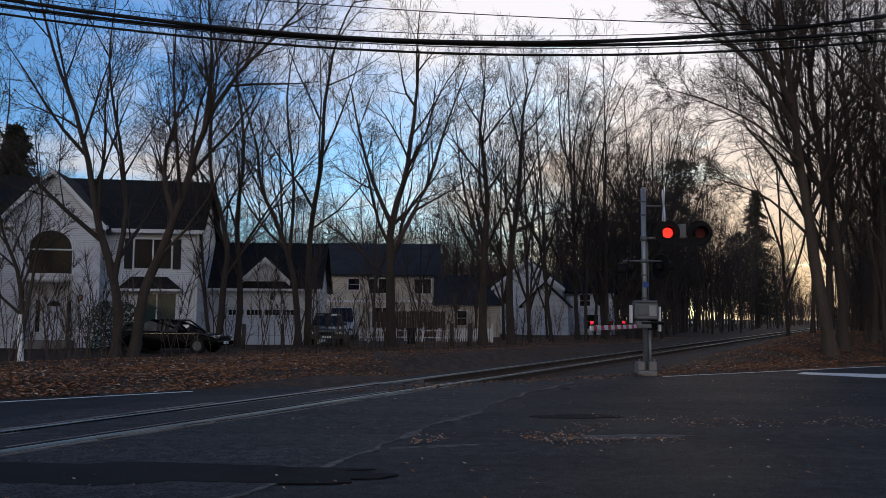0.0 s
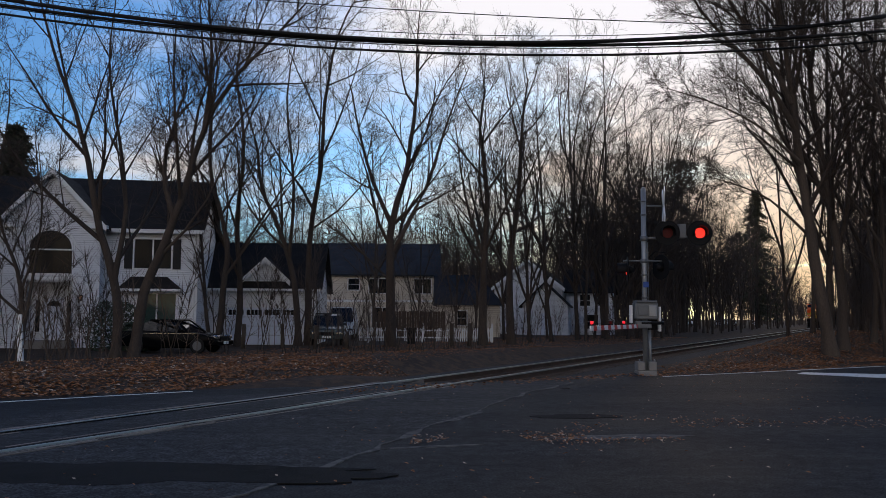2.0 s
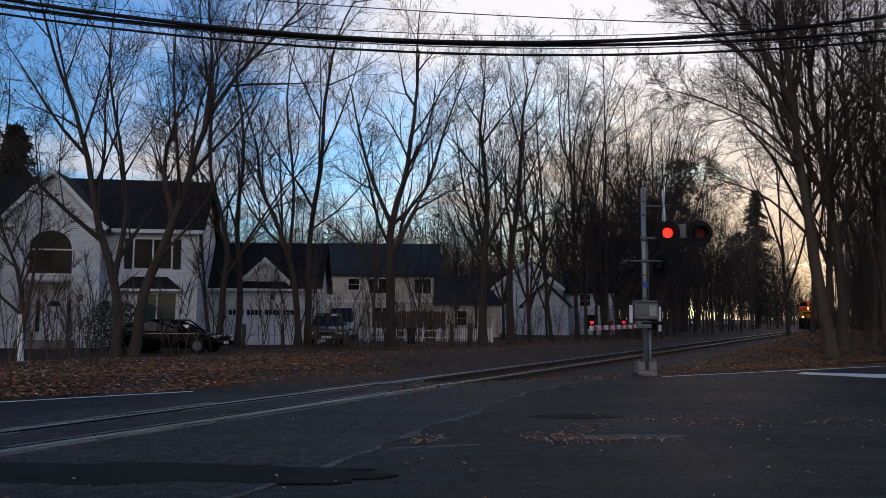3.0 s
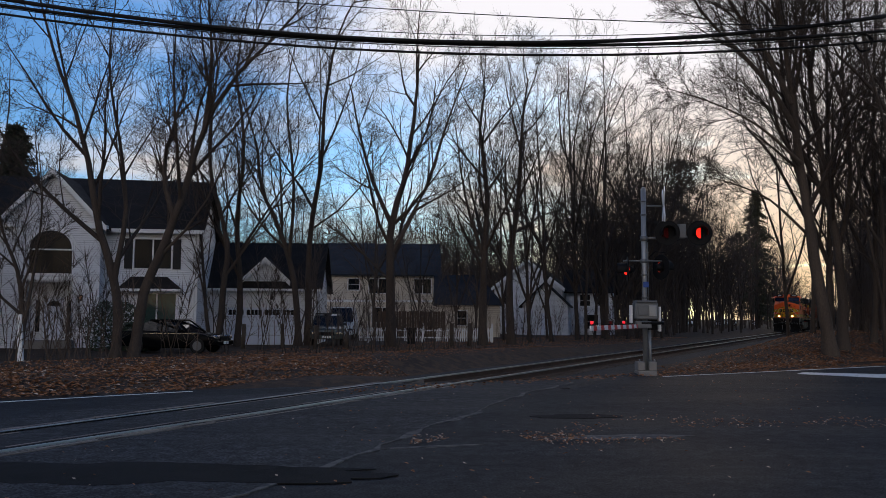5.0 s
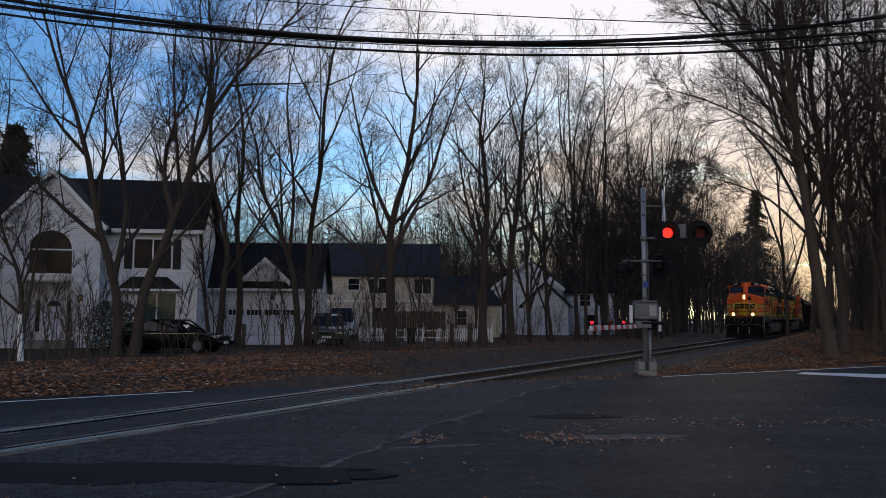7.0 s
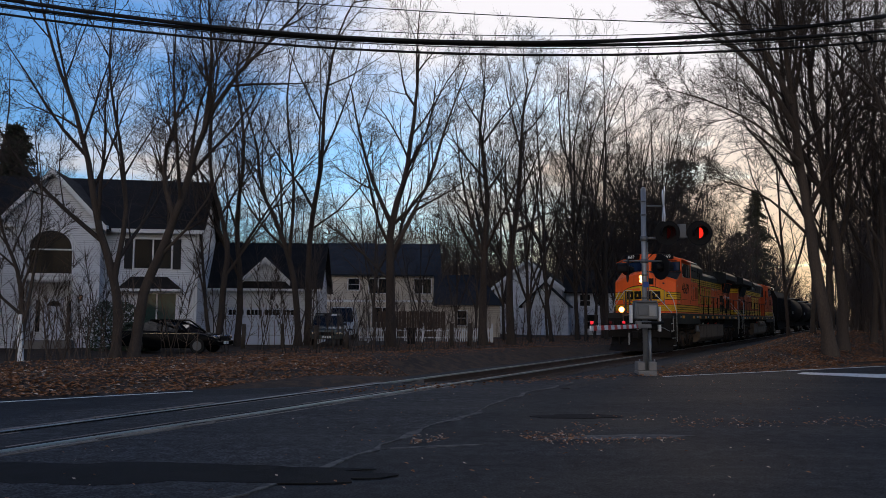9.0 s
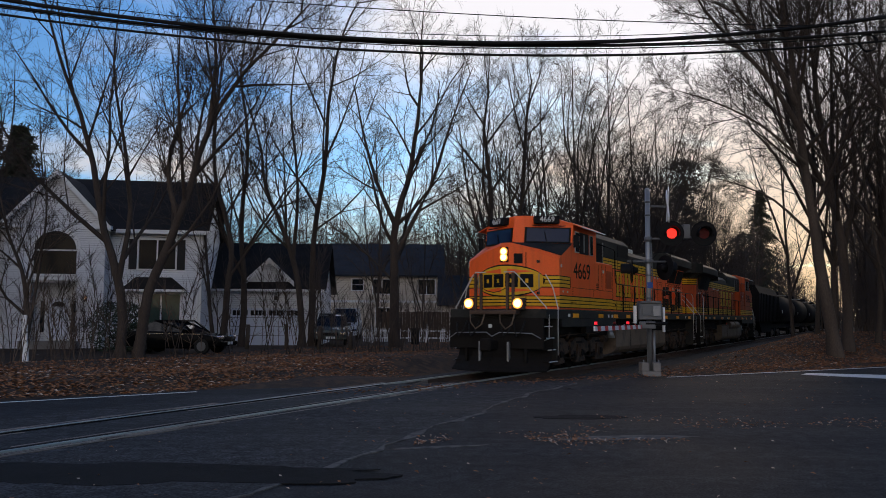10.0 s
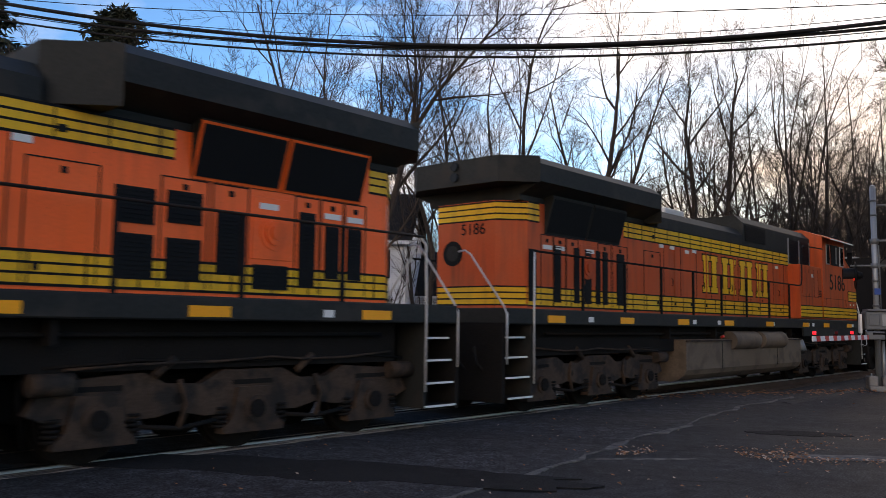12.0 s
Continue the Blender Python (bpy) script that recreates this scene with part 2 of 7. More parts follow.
RED_SMALL = glow_mat("lit_gate_lamp", (1.0, 0.02, 0.035), 0.8)
LAMP_WARM = glow_mat("lit_headlight", (1.0, 0.54, 0.18), 6.0)
# glow of a made-up ring, in place of the halo round lit headlights
LAMP_HALO = glow_mat("headlight_halo", (1.0, 0.36, 0.07), 1.4)
PORCH_GLOW = glow_mat("porch_lamp_glow", (1.0, 0.45, 0.2), 1.6)
def enamel(name, color, rough, dirt, amount):
    """Locomotive paint: sun-faded in broad patches, with grime that has run down it in streaks and stone chips."""
    m = mat(name, color, rough, 0, 0.12, 2.0, 30, 0.05, 0.25)
    n, l = m.node_tree.nodes, m.node_tree.links
    b = n["Principled BSDF"]
    co = n.new("ShaderNodeTexCoord")
    def layer(scale, stretch, lo, hi, top):
        mp = n.new("ShaderNodeMapping"); mp.inputs["Scale"].default_value = stretch
        l.new(co.outputs["Object"], mp.inputs[0])
        t = n.new("ShaderNodeTexNoise"); t.inputs["Scale"].default_value = scale; t.inputs["Detail"].default_value = 6
        l.new(mp.outputs[0], t.inputs["Vector"])
        r = n.new("ShaderNodeMapRange"); r.inputs["From Min"].default_value = lo; r.inputs["From Max"].default_value = hi; r.inputs["To Max"].default_value = top
        l.new(t.outputs["Fac"], r.inputs["Value"])
        return r.outputs[0]
    out = b.inputs["Base Color"].links[0].from_socket
    for sock, col in ((layer(5.0, (1, 1, 0.10), 0.50, 0.78, amount), dirt), (layer(26, (1, 1, 1), 0.70, 0.76, 0.6), (dirt[0] * 0.5, dirt[1] * 0.5, dirt[2] * 0.5)),
                      (layer(0.7, (1, 1, 1.6), 0.48, 0.75, amount * 0.55), (color[0] * 0.8, color[1] * 1.5, color[2] * 3.0))):
        mx = n.new("ShaderNodeMix"); mx.data_type = "RGBA"; mx.inputs["B"].default_value = (*col, 1)
        l.new(sock, mx.inputs["Factor"]); l.new(out, mx.inputs["A"])
        out = mx.outputs["Result"]
    l.new(out, b.inputs["Base Color"])
    return m


ORANGE = enamel("orange_enamel", (0.95, 0.135, 0.022), 0.40, (0.25, 0.060, 0.020), 0.30)
ORANGE_OLD = enamel("faded_orange_enamel", (0.52, 0.080, 0.018), 0.55, (0.10, 0.040, 0.020), 0.75)
YELLOW = enamel("yellow_enamel", (0.76, 0.41, 0.012), 0.42, (0.22, 0.12, 0.020), 0.5)
REFLECTOR = mat("amber_reflector", (0.88, 0.36, 0.012), 0.4, 0, 0.12, 6, 60, 0.03)
LOCO_DARK = mat("dark_green_enamel", (0.022, 0.023, 0.022), 0.62, 0, 0.35, 2.0, 30, 0.08, 0.15, second=(0.034, 0.031, 0.027), cover=0.35)
SOOT = mat("sooty_steel", (0.013, 0.0115, 0.0105), 0.85, 0.0, 0.4, 5, 40, 0.3, 0.10)
TRUCK = mat("dusty_cast_steel", (0.060, 0.039, 0.027), 0.85, 0.1, 0.5, 4, 40, 0.5, second=(0.026, 0.021, 0.018), cover=0.45)
TANK_GREY = mat("dusty_grey_tank", (0.150, 0.112, 0.080), 0.7, 0.1, 0.3, 2, 30, 0.2, second=(0.100, 0.076, 0.056), cover=0.4)
CAR_BLACK = mat("tank_car_black", (0.014, 0.013, 0.013), 0.80, 0, 0.3, 2, 30, 0.1, 0.06)
STEEL_LIGHT = mat("bare_handrail", (0.55, 0.55, 0.54), 0.45, 0.3, 0.1, 6, 50, 0.05)
LABEL_W = mat("white_label", (0.66, 0.66, 0.64), 0.6, 0, 0.1, 6, 50, 0.0)
CAR_PAINT_B = mat("black_car_paint", (0.003, 0.0035, 0.004), 0.15, 0, 0.1, 4, 30, 0.0, 0.05)
CAR_PAINT_G = mat("green_grey_car_paint", (0.060, 0.075, 0.075), 0.2, 0.3, 0.1, 4, 30, 0.0)
CAR_PAINT_W = mat("white_car_paint", (0.62, 0.64, 0.66), 0.2, 0, 0.05, 4, 30, 0.0)
CAR_GLASS = mat("car_glass", (0.008, 0.010, 0.014), 0.05, 0, 0.1, 2, 8, 0.0, 0.35)
# the blue base colour stands in for sky mirrored in the windshield
WINDSHIELD = mat("sky_blue_windshield", (0.010, 0.018, 0.050), 0.05, 0, 0.1, 2, 8, 0.0, 0.22)
CHROME = mat("chrome", (0.75, 0.75, 0.76), 0.12, 1.0, 0.05, 4, 30, 0.0)
FENCE_WOOD = mat("brown_board", (0.085, 0.055, 0.038), 0.9, 0, 0.35, 6, 40, 0.4, stretch=(4, 4, 0.5))
SEAM = mat("crumbled_asphalt_edge", (0.12, 0.114, 0.107), 0.9, 0, 0.5, 6, 60, 0.5, 0.2, second=(0.060, 0.059, 0.058), cover=0.5)
ROAD_DARK = mat("dark_road_surface", (0.0145, 0.0145, 0.015), 0.92, 0, 0.5, 4, 60, 0.6, 0.12, second=(0.017, 0.017, 0.018), cover=0.4)

# ---- mesh tools ----
def make(name, bm, material, parent=None, label="", smooth=False):
    me = bpy.data.meshes.new(name)
    bm.normal_update()
    bm.to_mesh(me)
    bm.free()
    mats = material if isinstance(material, (list, tuple)) else [material]
    for m in mats:
        me.materials.append(m)
    if smooth:
        for p in me.polygons:
            p.use_smooth = True
    ob = new(name, me)
    if parent is not None:
        ob.parent = parent
    if label:
        ob["label"] = label
    return ob


def part(name, bm, material, parent, label="", smooth=False):
    return make(name, bm, material, parent, label, smooth)


def thing(name, m, label, category, group="", kind=""):
    ob = new(name)
    ob.matrix_basis = m
    return tagged(ob, label, category, group, kind)


def box(bm, x0, x1, y0, y1, z0, z1, bevel=0.0, mi=0):
    vs = [bm.verts.new((x, y, z)) for z in (z0, z1) for x, y in ((x0, y0), (x1, y0), (x1, y1), (x0, y1))]
    fs = [bm.faces.new([vs[i] for i in q]) for q in ((3, 2, 1, 0), (4, 5, 6, 7), (0, 1, 5, 4), (1, 2, 6, 5), (2, 3, 7, 6), (3, 0, 4, 7))]
    for f in fs:
        f.material_index = mi
    if bevel:
        bmesh.ops.bevel(bm, geom=list({e for f in fs for e in f.edges}), offset=bevel, segments=1, affect="EDGES", profile=0.5)
    return bm


def boxed(*a, bevel=0.0):
    return box(bmesh.new(), *a, bevel=bevel)


def prism(bm, outline, y0, y1, axis="y", mi=0):
    """A closed outline of (a, b) pushed along an axis: y -> (a, y, b); x -> (x, a, b); z -> (a, b, z)."""
    def put(a, b, c):
        return {"y": (a, c, b), "x": (c, a, b), "z": (a, b, c)}[axis]
    lo = [bm.verts.new(put(a, b, y0)) for a, b in outline]
    hi = [bm.verts.new(put(a, b, y1)) for a, b in outline]
    k = len(outline)
    fs = [bm.faces.new(lo), bm.faces.new(hi[::-1])]
    for i in range(k):
        fs.append(bm.faces.new((lo[i], hi[i], hi[(i + 1) % k], lo[(i + 1) % k])))
    for f in fs:
        f.material_index = mi
    bmesh.ops.recalc_face_normals(bm, faces=fs)
    return bm


def tube(bm, pts, r, sides=6, r1=None, caps=True, mi=0):
    """A pipe through points, thinning from r to r1."""
    pts = [Vector(p) for p in pts]
    r1 = r if r1 is None else r1
    rings = []
    n = len(pts)
    for i, p in enumerate(pts):
        d = (pts[min(i + 1, n - 1)] - pts[max(i - 1, 0)]).normalized()
        a = d.cross(Vector((0.31, 0.17, 1)) if abs(d.z) < 0.9 else Vector((1, 0.2, 0))).normalized()
        b = d.cross(a)
        rr = r + (r1 - r) * i / max(n - 1, 1)
        rings.append([bm.verts.new(p + (a * math.cos(2 * math.pi * k / sides) + b * math.sin(2 * math.pi * k / sides)) * rr) for k in range(sides)])
    for u, v in zip(rings, rings[1:]):
        for k in range(sides):
            f = bm.faces.new((u[k], u[(k + 1) % sides], v[(k + 1) % sides], v[k]))
            f.smooth, f.material_index = True, mi
    if caps:
        bm.faces.new(rings[0][::-1]).material_index = mi
        bm.faces.new(rings[-1]).material_index = mi
    return bm


def cyl(bm, p0, p1, r, sides=16, r1=None, mi=0):
    return tube(bm, [p0, p1], r, sides, r1, True, mi)


def wall_cells(bm, w0, w1, z0, z1, y0, y1, holes):
    """A wall slab in the x-z plane, from y0 to y1, with rectangular holes (x0, x1, z0, z1) that go through it."""
    xs = sorted({w0, w1, *(h[0] for h in holes), *(h[1] for h in holes)})
    zs = sorted({z0, z1, *(h[2] for h in holes), *(h[3] for h in holes)})
    made = {}

    def vert(i, j, k):
        if (i, j, k) not in made:
            made[i, j, k] = bm.verts.new((xs[i], (y0, y1)[k], zs[j]))
        return made[i, j, k]

    def solid(i, j):
        if not (0 <= i < len(xs) - 1 and 0 <= j < len(zs) - 1):
            return False
        cx, cz = (xs[i] + xs[i + 1]) / 2, (zs[j] + zs[j + 1]) / 2
        return not any(h[0] < cx < h[1] and h[2] < cz < h[3] for h in holes)
    for i in range(len(xs) - 1):
        for j in range(len(zs) - 1):
            if not solid(i, j):
                continue
            quads = [((i, j, 0), (i + 1, j, 0), (i + 1, j + 1, 0), (i, j + 1, 0)), ((i, j + 1, 1), (i + 1, j + 1, 1), (i + 1, j, 1), (i, j, 1))]
            if not solid(i - 1, j):
                quads.append(((i, j, 1), (i, j, 0), (i, j + 1, 0), (i, j + 1, 1)))
            if not solid(i + 1, j):
                quads.append(((i + 1, j, 0), (i + 1, j, 1), (i + 1, j + 1, 1), (i + 1, j + 1, 0)))
            if not solid(i, j - 1):
                quads.append(((i, j, 1), (i + 1, j, 1), (i + 1, j, 0), (i, j, 0)))
            if not solid(i, j + 1):
                quads.append(((i, j + 1, 0), (i + 1, j + 1, 0), (i + 1, j + 1, 1), (i, j + 1, 1)))
            for q in quads:
                bm.faces.new([vert(*c) for c in q])
    return bm

# ---- the plan: track line, road, ground ----
TRACK_ANGLE, TRACK_OFF = radians(27.438), 9.986
TN = Vector((math.cos(TRACK_ANGLE), -math.sin(TRACK_ANGLE), 0))      # across the track, towards the road side
TD = Vector((math.sin(TRACK_ANGLE), math.cos(TRACK_ANGLE), 0))       # along the track, away
TRACK = pose(-TRACK_OFF * TN.x, -TRACK_OFF * TN.y, 0, 0, 0, 90 - math.degrees(TRACK_ANGLE))
# in TRACK's space: x runs along the track, y across it, away from the road


def along_across(x, y):
    return x * TD.x + y * TD.y, x * TN.x + y * TN.y + TRACK_OFF


def smooth(a, b, v):
    t = min(max((v - a) / (b - a), 0), 1)
    return t * t * (3 - 2 * t)


def ground_z(x, y):
    s, v = along_across(x, y)
    e = (x - 3.0) * -0.6 + (y - 21.9) * 0.8           # how far behind the road's edge
    z = 0.95 * smooth(0.6, 6.0, e) * smooth(3.0, 7.5, v)
    z -= 0.30 * (1 - smooth(2.4, 4.2, abs(v + 0.6))) * smooth(18, 24, s)
    z += 0.10 * noise.noise((x * 0.25, y * 0.25, 3.1)) * smooth(0.5, 4, e) if v > 0 else 0.06 * noise.noise((x * 0.3, y * 0.3, 1.7))
    road_left = (x + 5.4) * -0.66 + (y - 18.4) * 0.75
    if v < 0:
        z += 0.22 * smooth(0.3, 2.5, road_left) * (1 - smooth(9, 14, road_left)) * smooth(3.2, 5.5, -v)
    if (v > 2 and e < 0.3) or (v <= 2 and road_left < 0.3 and s < 20.5):
        z = -0.10
    return z


def axis_steps(lo, hi, step, reach):
    a = list(np.arange(lo, hi + 0.01, step))
    d, x = step, lo
    left = []
    while x > -reach:
        d *= 1.35
        x -= d
        left.append(x)
    d, x, right = step, hi, []
    while x < reach:
        d *= 1.35
        x += d
        right.append(x)
    return left[::-1] + a + right


def build_ground():
    xs, ys = axis_steps(-34, 36, 0.8, 2500), axis_steps(-4, 72, 0.8, 2500)
    verts = [(x, y, ground_z(x, y) if abs(x) < 200 and -50 < y < 300 else 0.0) for y in ys for x in xs]
    w = len(xs)
    faces = [(j * w + i, j * w + i + 1, (j + 1) * w + i + 1, (j + 1) * w + i) for j in range(len(ys) - 1) for i in range(w - 1)]
    me = bpy.data.meshes.new("ground")
    me.from_pydata(verts, [], faces)
    me.materials.append(GROUND)
    for p in me.polygons:
        p.use_smooth = True
    tagged(new("ground", me), "brown leaf-strewn winter ground beside the railway", "ground", kind="structure")


def slab(name, outline, z0, z1, material, label, category="road"):
    ob = make(name, prism(bmesh.new(), outline, z0, z1, "z"), material)
    return tagged(ob, label, category, kind="structure")


def from_track(s, v, z=0.0):
    p = TD * s + TN * (v - TRACK_OFF)
    return (p.x, p.y, z)


def rough_line(p, q, n, amp, rng):
    out = []
    for i in range(n + 1):
        f = i / n
        out.append((p[0] + (q[0] - p[0]) * f + rng.uniform(-amp, amp), p[1] + (q[1] - p[1]) * f + rng.uniform(-amp, amp)))
    return out


def build_road():
    rng = random.Random(5)
    far = rough_line((60, 60), (11.4, 26.6), 40, 0.10, rng) + rough_line((11.0, 26.2), (0.7, 21.3), 26, 0.10, rng)
    far += rough_line((-2.1, 19.9), (-5.4, 18.5), 8, 0.08, rng) + rough_line((-6, 18.0), (-60, -28), 60, 0.10, rng)
    slab("road", [(-60, -30), (60, -30)] + far, -0.25, 0.0, ASPHALT, "dark worn asphalt road at a level crossing")
    # newer asphalt of the crossing, with a ragged edge
    bends = ((-22, 5.2), (4.0, 4.9), (6.7, 4.75), (8.5, 4.52), (10.8, 4.07), (11.9, 4.05), (14.3, 3.61), (16.4, 3.28), (18.8, 3.17), (20.6, 3.19))
    edge = [from_track(s, float(np.interp(s, *zip(*bends))) + 0.16 * noise.noise((s * 0.9, 0, 0)) + rng.uniform(-0.05, 0.05))[:2] for s in np.linspace(-22, 20.4, 110)]
    inner = [from_track(s, 1.12)[:2] for s in (19.2, -22)]
    slab("crossing_pavement", edge + inner, -0.05, 0.014, ASPHALT_NEW, "lighter patched asphalt of the level crossing")
    mid = [from_track(s, v)[:2] for s, v in ((-22, -0.62), (17.6, -0.62), (17.9, 0.52), (-22, 0.52))]
    slab("crossing_infill", mid, -0.05, 0.010, ASPHALT_NEW, "asphalt infill between the rails")
    out = [from_track(s, v)[:2] for s, v in ((-22, -2.2), (12.5, -2.2), (15.0, -0.95), (-22, -0.95))]
    slab("crossing_apron", out, -0.05, 0.009, ASPHALT_NEW, "asphalt apron behind the rails")
    # the sealed, crumbling edge of the newer asphalt
    bm = bmesh.new()
    wide = [max(0.004, 0.045 + 0.24 * noise.noise((k * 0.43, 4, 0)) + rng.uniform(-0.04, 0.04)) for k in range(len(edge))]
    for k, ((ax, ay), (bx, by)) in enumerate(zip(edge, edge[1:])):
        w0, w1 = wide[k], wide[k + 1]
        prism(bm, [(ax - TN.x * 0.02, ay - TN.y * 0.02), (bx - TN.x * 0.02, by - TN.y * 0.02), (bx + TN.x * w1, by + TN.y * w1), (ax + TN.x * w0, ay + TN.y * w0)], 0.001, 0.0155, "z")
    tagged(make("pavement_seam", bm, SEAM), "pale crumbling seam between two asphalt surfaces", "road seam", kind="structure")
    def blot(name, cx, cy, rx, ry, turn, material, label, z):
        pts = []
        for k in range(56):
            a = 2 * math.pi * k / 56
            f = 1 + 0.45 * noise.noise((math.cos(a) * 2.6 + cx, math.sin(a) * 2.6, cy)) + 0.12 * noise.noise((k * 0.9, cx, cy))
            u, v = rx * f * math.cos(a), ry * f * math.sin(a)
            pts.append((cx + u * math.cos(turn) - v * math.sin(turn), cy + u * math.sin(turn) + v * math.cos(turn)))
        slab(name, pts, z - 0.01, z, material, label, "road patch")
    blot("tar_patch", -3.3, 8.62, 2.5, 0.55, 0.02, ROAD_DARK, "broad dark patch along the old asphalt edge", 0.0185)
    blot("tar_patch", -7.2, 8.5, 2.6, 0.60, 0.02, ROAD_DARK, "broad dark patch along the old asphalt edge", 0.0190)
    blot("tar_patch", 2.2, 13.9, 0.75, 0.28, 0.1, ROAD_DARK, "dark patch on the asphalt", 0.006)
    blot("sand_patch", 2.4, 11.5, 0.95, 0.20, 0.15, SEAM, "pale grit washed onto the asphalt", 0.006)
    blot("sand_patch", -0.1, 10.6, 0.6, 0.07, 0.3, SEAM, "pale grit washed onto the asphalt", 0.006)
    # edge line on the far side, worn
    a, b = Vector((-5.41, 18.11)), Vector((-8.26, 15.66))
    d = (b - a).normalized()
    nn = Vector((-d.y, d.x))
    bm = bmesh.new()
    f = 0.0
    while f < 30:
        ln = rng.uniform(0.3, 1.6) if f > 2 else 2.0
        p, q = a + d * f, a + d * (f + ln)
        prism(bm, [tuple(p - nn * 0.05), tuple(q - nn * 0.05), tuple(q + nn * 0.05), tuple(p + nn * 0.05)], 0.001, 0.005, "z")
        f += ln + (rng.uniform(0.02, 0.25) if f > 2 else 0.0)
    tagged(make("edge_line", bm, WHITE_LINE), "worn white edge line on the road", "road marking", kind="structure")
    slab("stop_line", [(10.6, 25.05), (11.1, 25.75), (15.5, 24.4), (13.4, 22.6)], 0.001, 0.006, WHITE_LINE, "fresh white stop line on the road", "road marking")
    bm = bmesh.new()
    prism(bm, [(6.2, 23.5), (10.6, 26.25), (30, 38.6), (30, 38.75), (10.6, 26.4), (6.2, 23.6)], 0.001, 0.005, "z")
    tagged(make("edge_line", bm, WHITE_LINE), "thin white edge line along the road", "road marking", kind="structure")


def build_track():
    track = thing("railway_track", TRACK, "single railway track with shiny rail heads on dark ballast", "railway track", kind="structure")
    bm = bmesh.new()
    prism(bm, [(-4.6, -0.16), (-3.6, 0.025), (-2.5, -0.13), (-1.5, -0.19), (1.5, -0.19), (4.2, -0.30), (5.6, -0.45)], 18.5, 420, "x")
    part("ballast", bm, BALLAST, track, "dark stone ballast")
    for y in (-0.755, 0.755):
        rail = part("rail", prism(bmesh.new(), [(y - 0.07, -0.17), (y + 0.07, -0.17), (y + 0.07, -0.155), (y + 0.012, -0.14), (y + 0.012, -0.05), (y + 0.035, -0.04),
                                                 (y + 0.035, -0.012), (y - 0.035, -0.012), (y - 0.035, -0.04), (y - 0.012, -0.05), (y - 0.012, -0.14), (y - 0.07, -0.155)], -40, 420, "x"), RUST, track, "rusty rail")
        part("rail_head", boxed(-40, 420, y - 0.030, y + 0.030, -0.012, 0.026), RAIL_TOP, rail, "polished rail head")
    sleeper = boxed(-0.11, 0.11, -1.28, 1.28, -0.33, -0.165, bevel=0.012)
    first = part("sleeper", sleeper, TIMBER, track)
    first.location = (18.7, 0, 0)
    for i in range(1, 160):
        o = new("sleeper", first.data)
        o.parent, o.location = track, (18.7 + i * 0.54, 0.02 * math.sin(i * 7.1), 0.0)
    # dark strips stand in for the shade inside the open flangeway grooves
    for y, w in ((-0.645, 0.075), (0.685, 0.032)):
        part("flangeway", boxed(-22, 17.2, y - w, y + w, -0.1, 0.0195), SOOT, track, "dark strip in place of the shaded flangeway groove")
    # timber boards along the rails in the crossing
    rng = random.Random(8)
    for y0, y1 in ((-1.05, -0.98), (-0.89, -0.83), (-0.56, -0.49), (0.50, 0.60), (0.82, 0.93), (0.99, 1.10)):
        x = -22.0
        while x < 17:
            ln = rng.uniform(2.0, 3.2)
            part("crossing_board", boxed(x, x + ln - 0.02, y0 + rng.uniform(-0.02, 0.02), y1 + rng.uniform(-0.02, 0.02), -0.1, 0.016 + rng.uniform(-0.012, 0.006), bevel=0.008), PANEL_WOOD, track)
            x += ln


def scatter_leaves(name, label, count, spot, material, seed, size=(0.035, 0.075)):
    rng = random.Random(seed)
    verts, faces = [], []
    while len(faces) < count * 2:
        x, y, z = spot(rng)
        r = rng.uniform(*size)
        a = rng.uniform(0, 6.28)
        c, s = math.cos(a) * r, math.sin(a) * r
        tilt = rng.uniform(0.1, 0.7) * r
        k = len(verts)
        verts += [(x - c, y - s, z + 0.004), (x + s * 0.6, y - c * 0.6, z + 0.006 + tilt), (x + c, y + s, z + 0.012 + tilt * 0.4), (x - s * 0.6, y + c * 0.6, z + 0.004 + tilt * 0.6)]
        faces += [(k, k + 1, k + 2), (k, k + 2, k + 3)]
    me = bpy.data.meshes.new(name)
    me.from_pydata(verts, [], faces)
    me.materials.append(material)
    tagged(new(name, me), label, "fallen leaves", kind="stuff")


def left_verge(rng):
    while True:
        f, g = rng.uniform(-9, 26), abs(rng.gauss(0, 5.0))
        x, y = -5.4 - f * 0.75 + -0.66 * g, 18.4 - f * 0.66 + 0.75 * g
        s, v = along_across(x, y)
        if v < -3.4 and noise.noise((x * 0.6, y * 0.6, 9)) > rng.uniform(-0.9, 0.5):
            return x, y, ground_z(x, y)


def right_bank(rng):
    while True:
        f, g = rng.uniform(-3, 30), abs(rng.gauss(0, 5))
        x, y = 8 + f * 0.8 - 0.6 * g, 25.2 + f * 0.6 + 0.8 * g
        s, v = along_across(x, y)
        if v > 3.6 + 3.0 * rng.random() and noise.noise((x * 0.6, y * 0.6, 4)) > rng.uniform(-0.8, 0.6):
            return x, y, ground_z(x, y) + 0.01


def far_verge(rng):
    while True:
        s, v = rng.uniform(18, 75), -rng.uniform(4.5, 16)
        x, y, _ = from_track(s, v)
        return x, y, ground_z(x, y) + 0.01


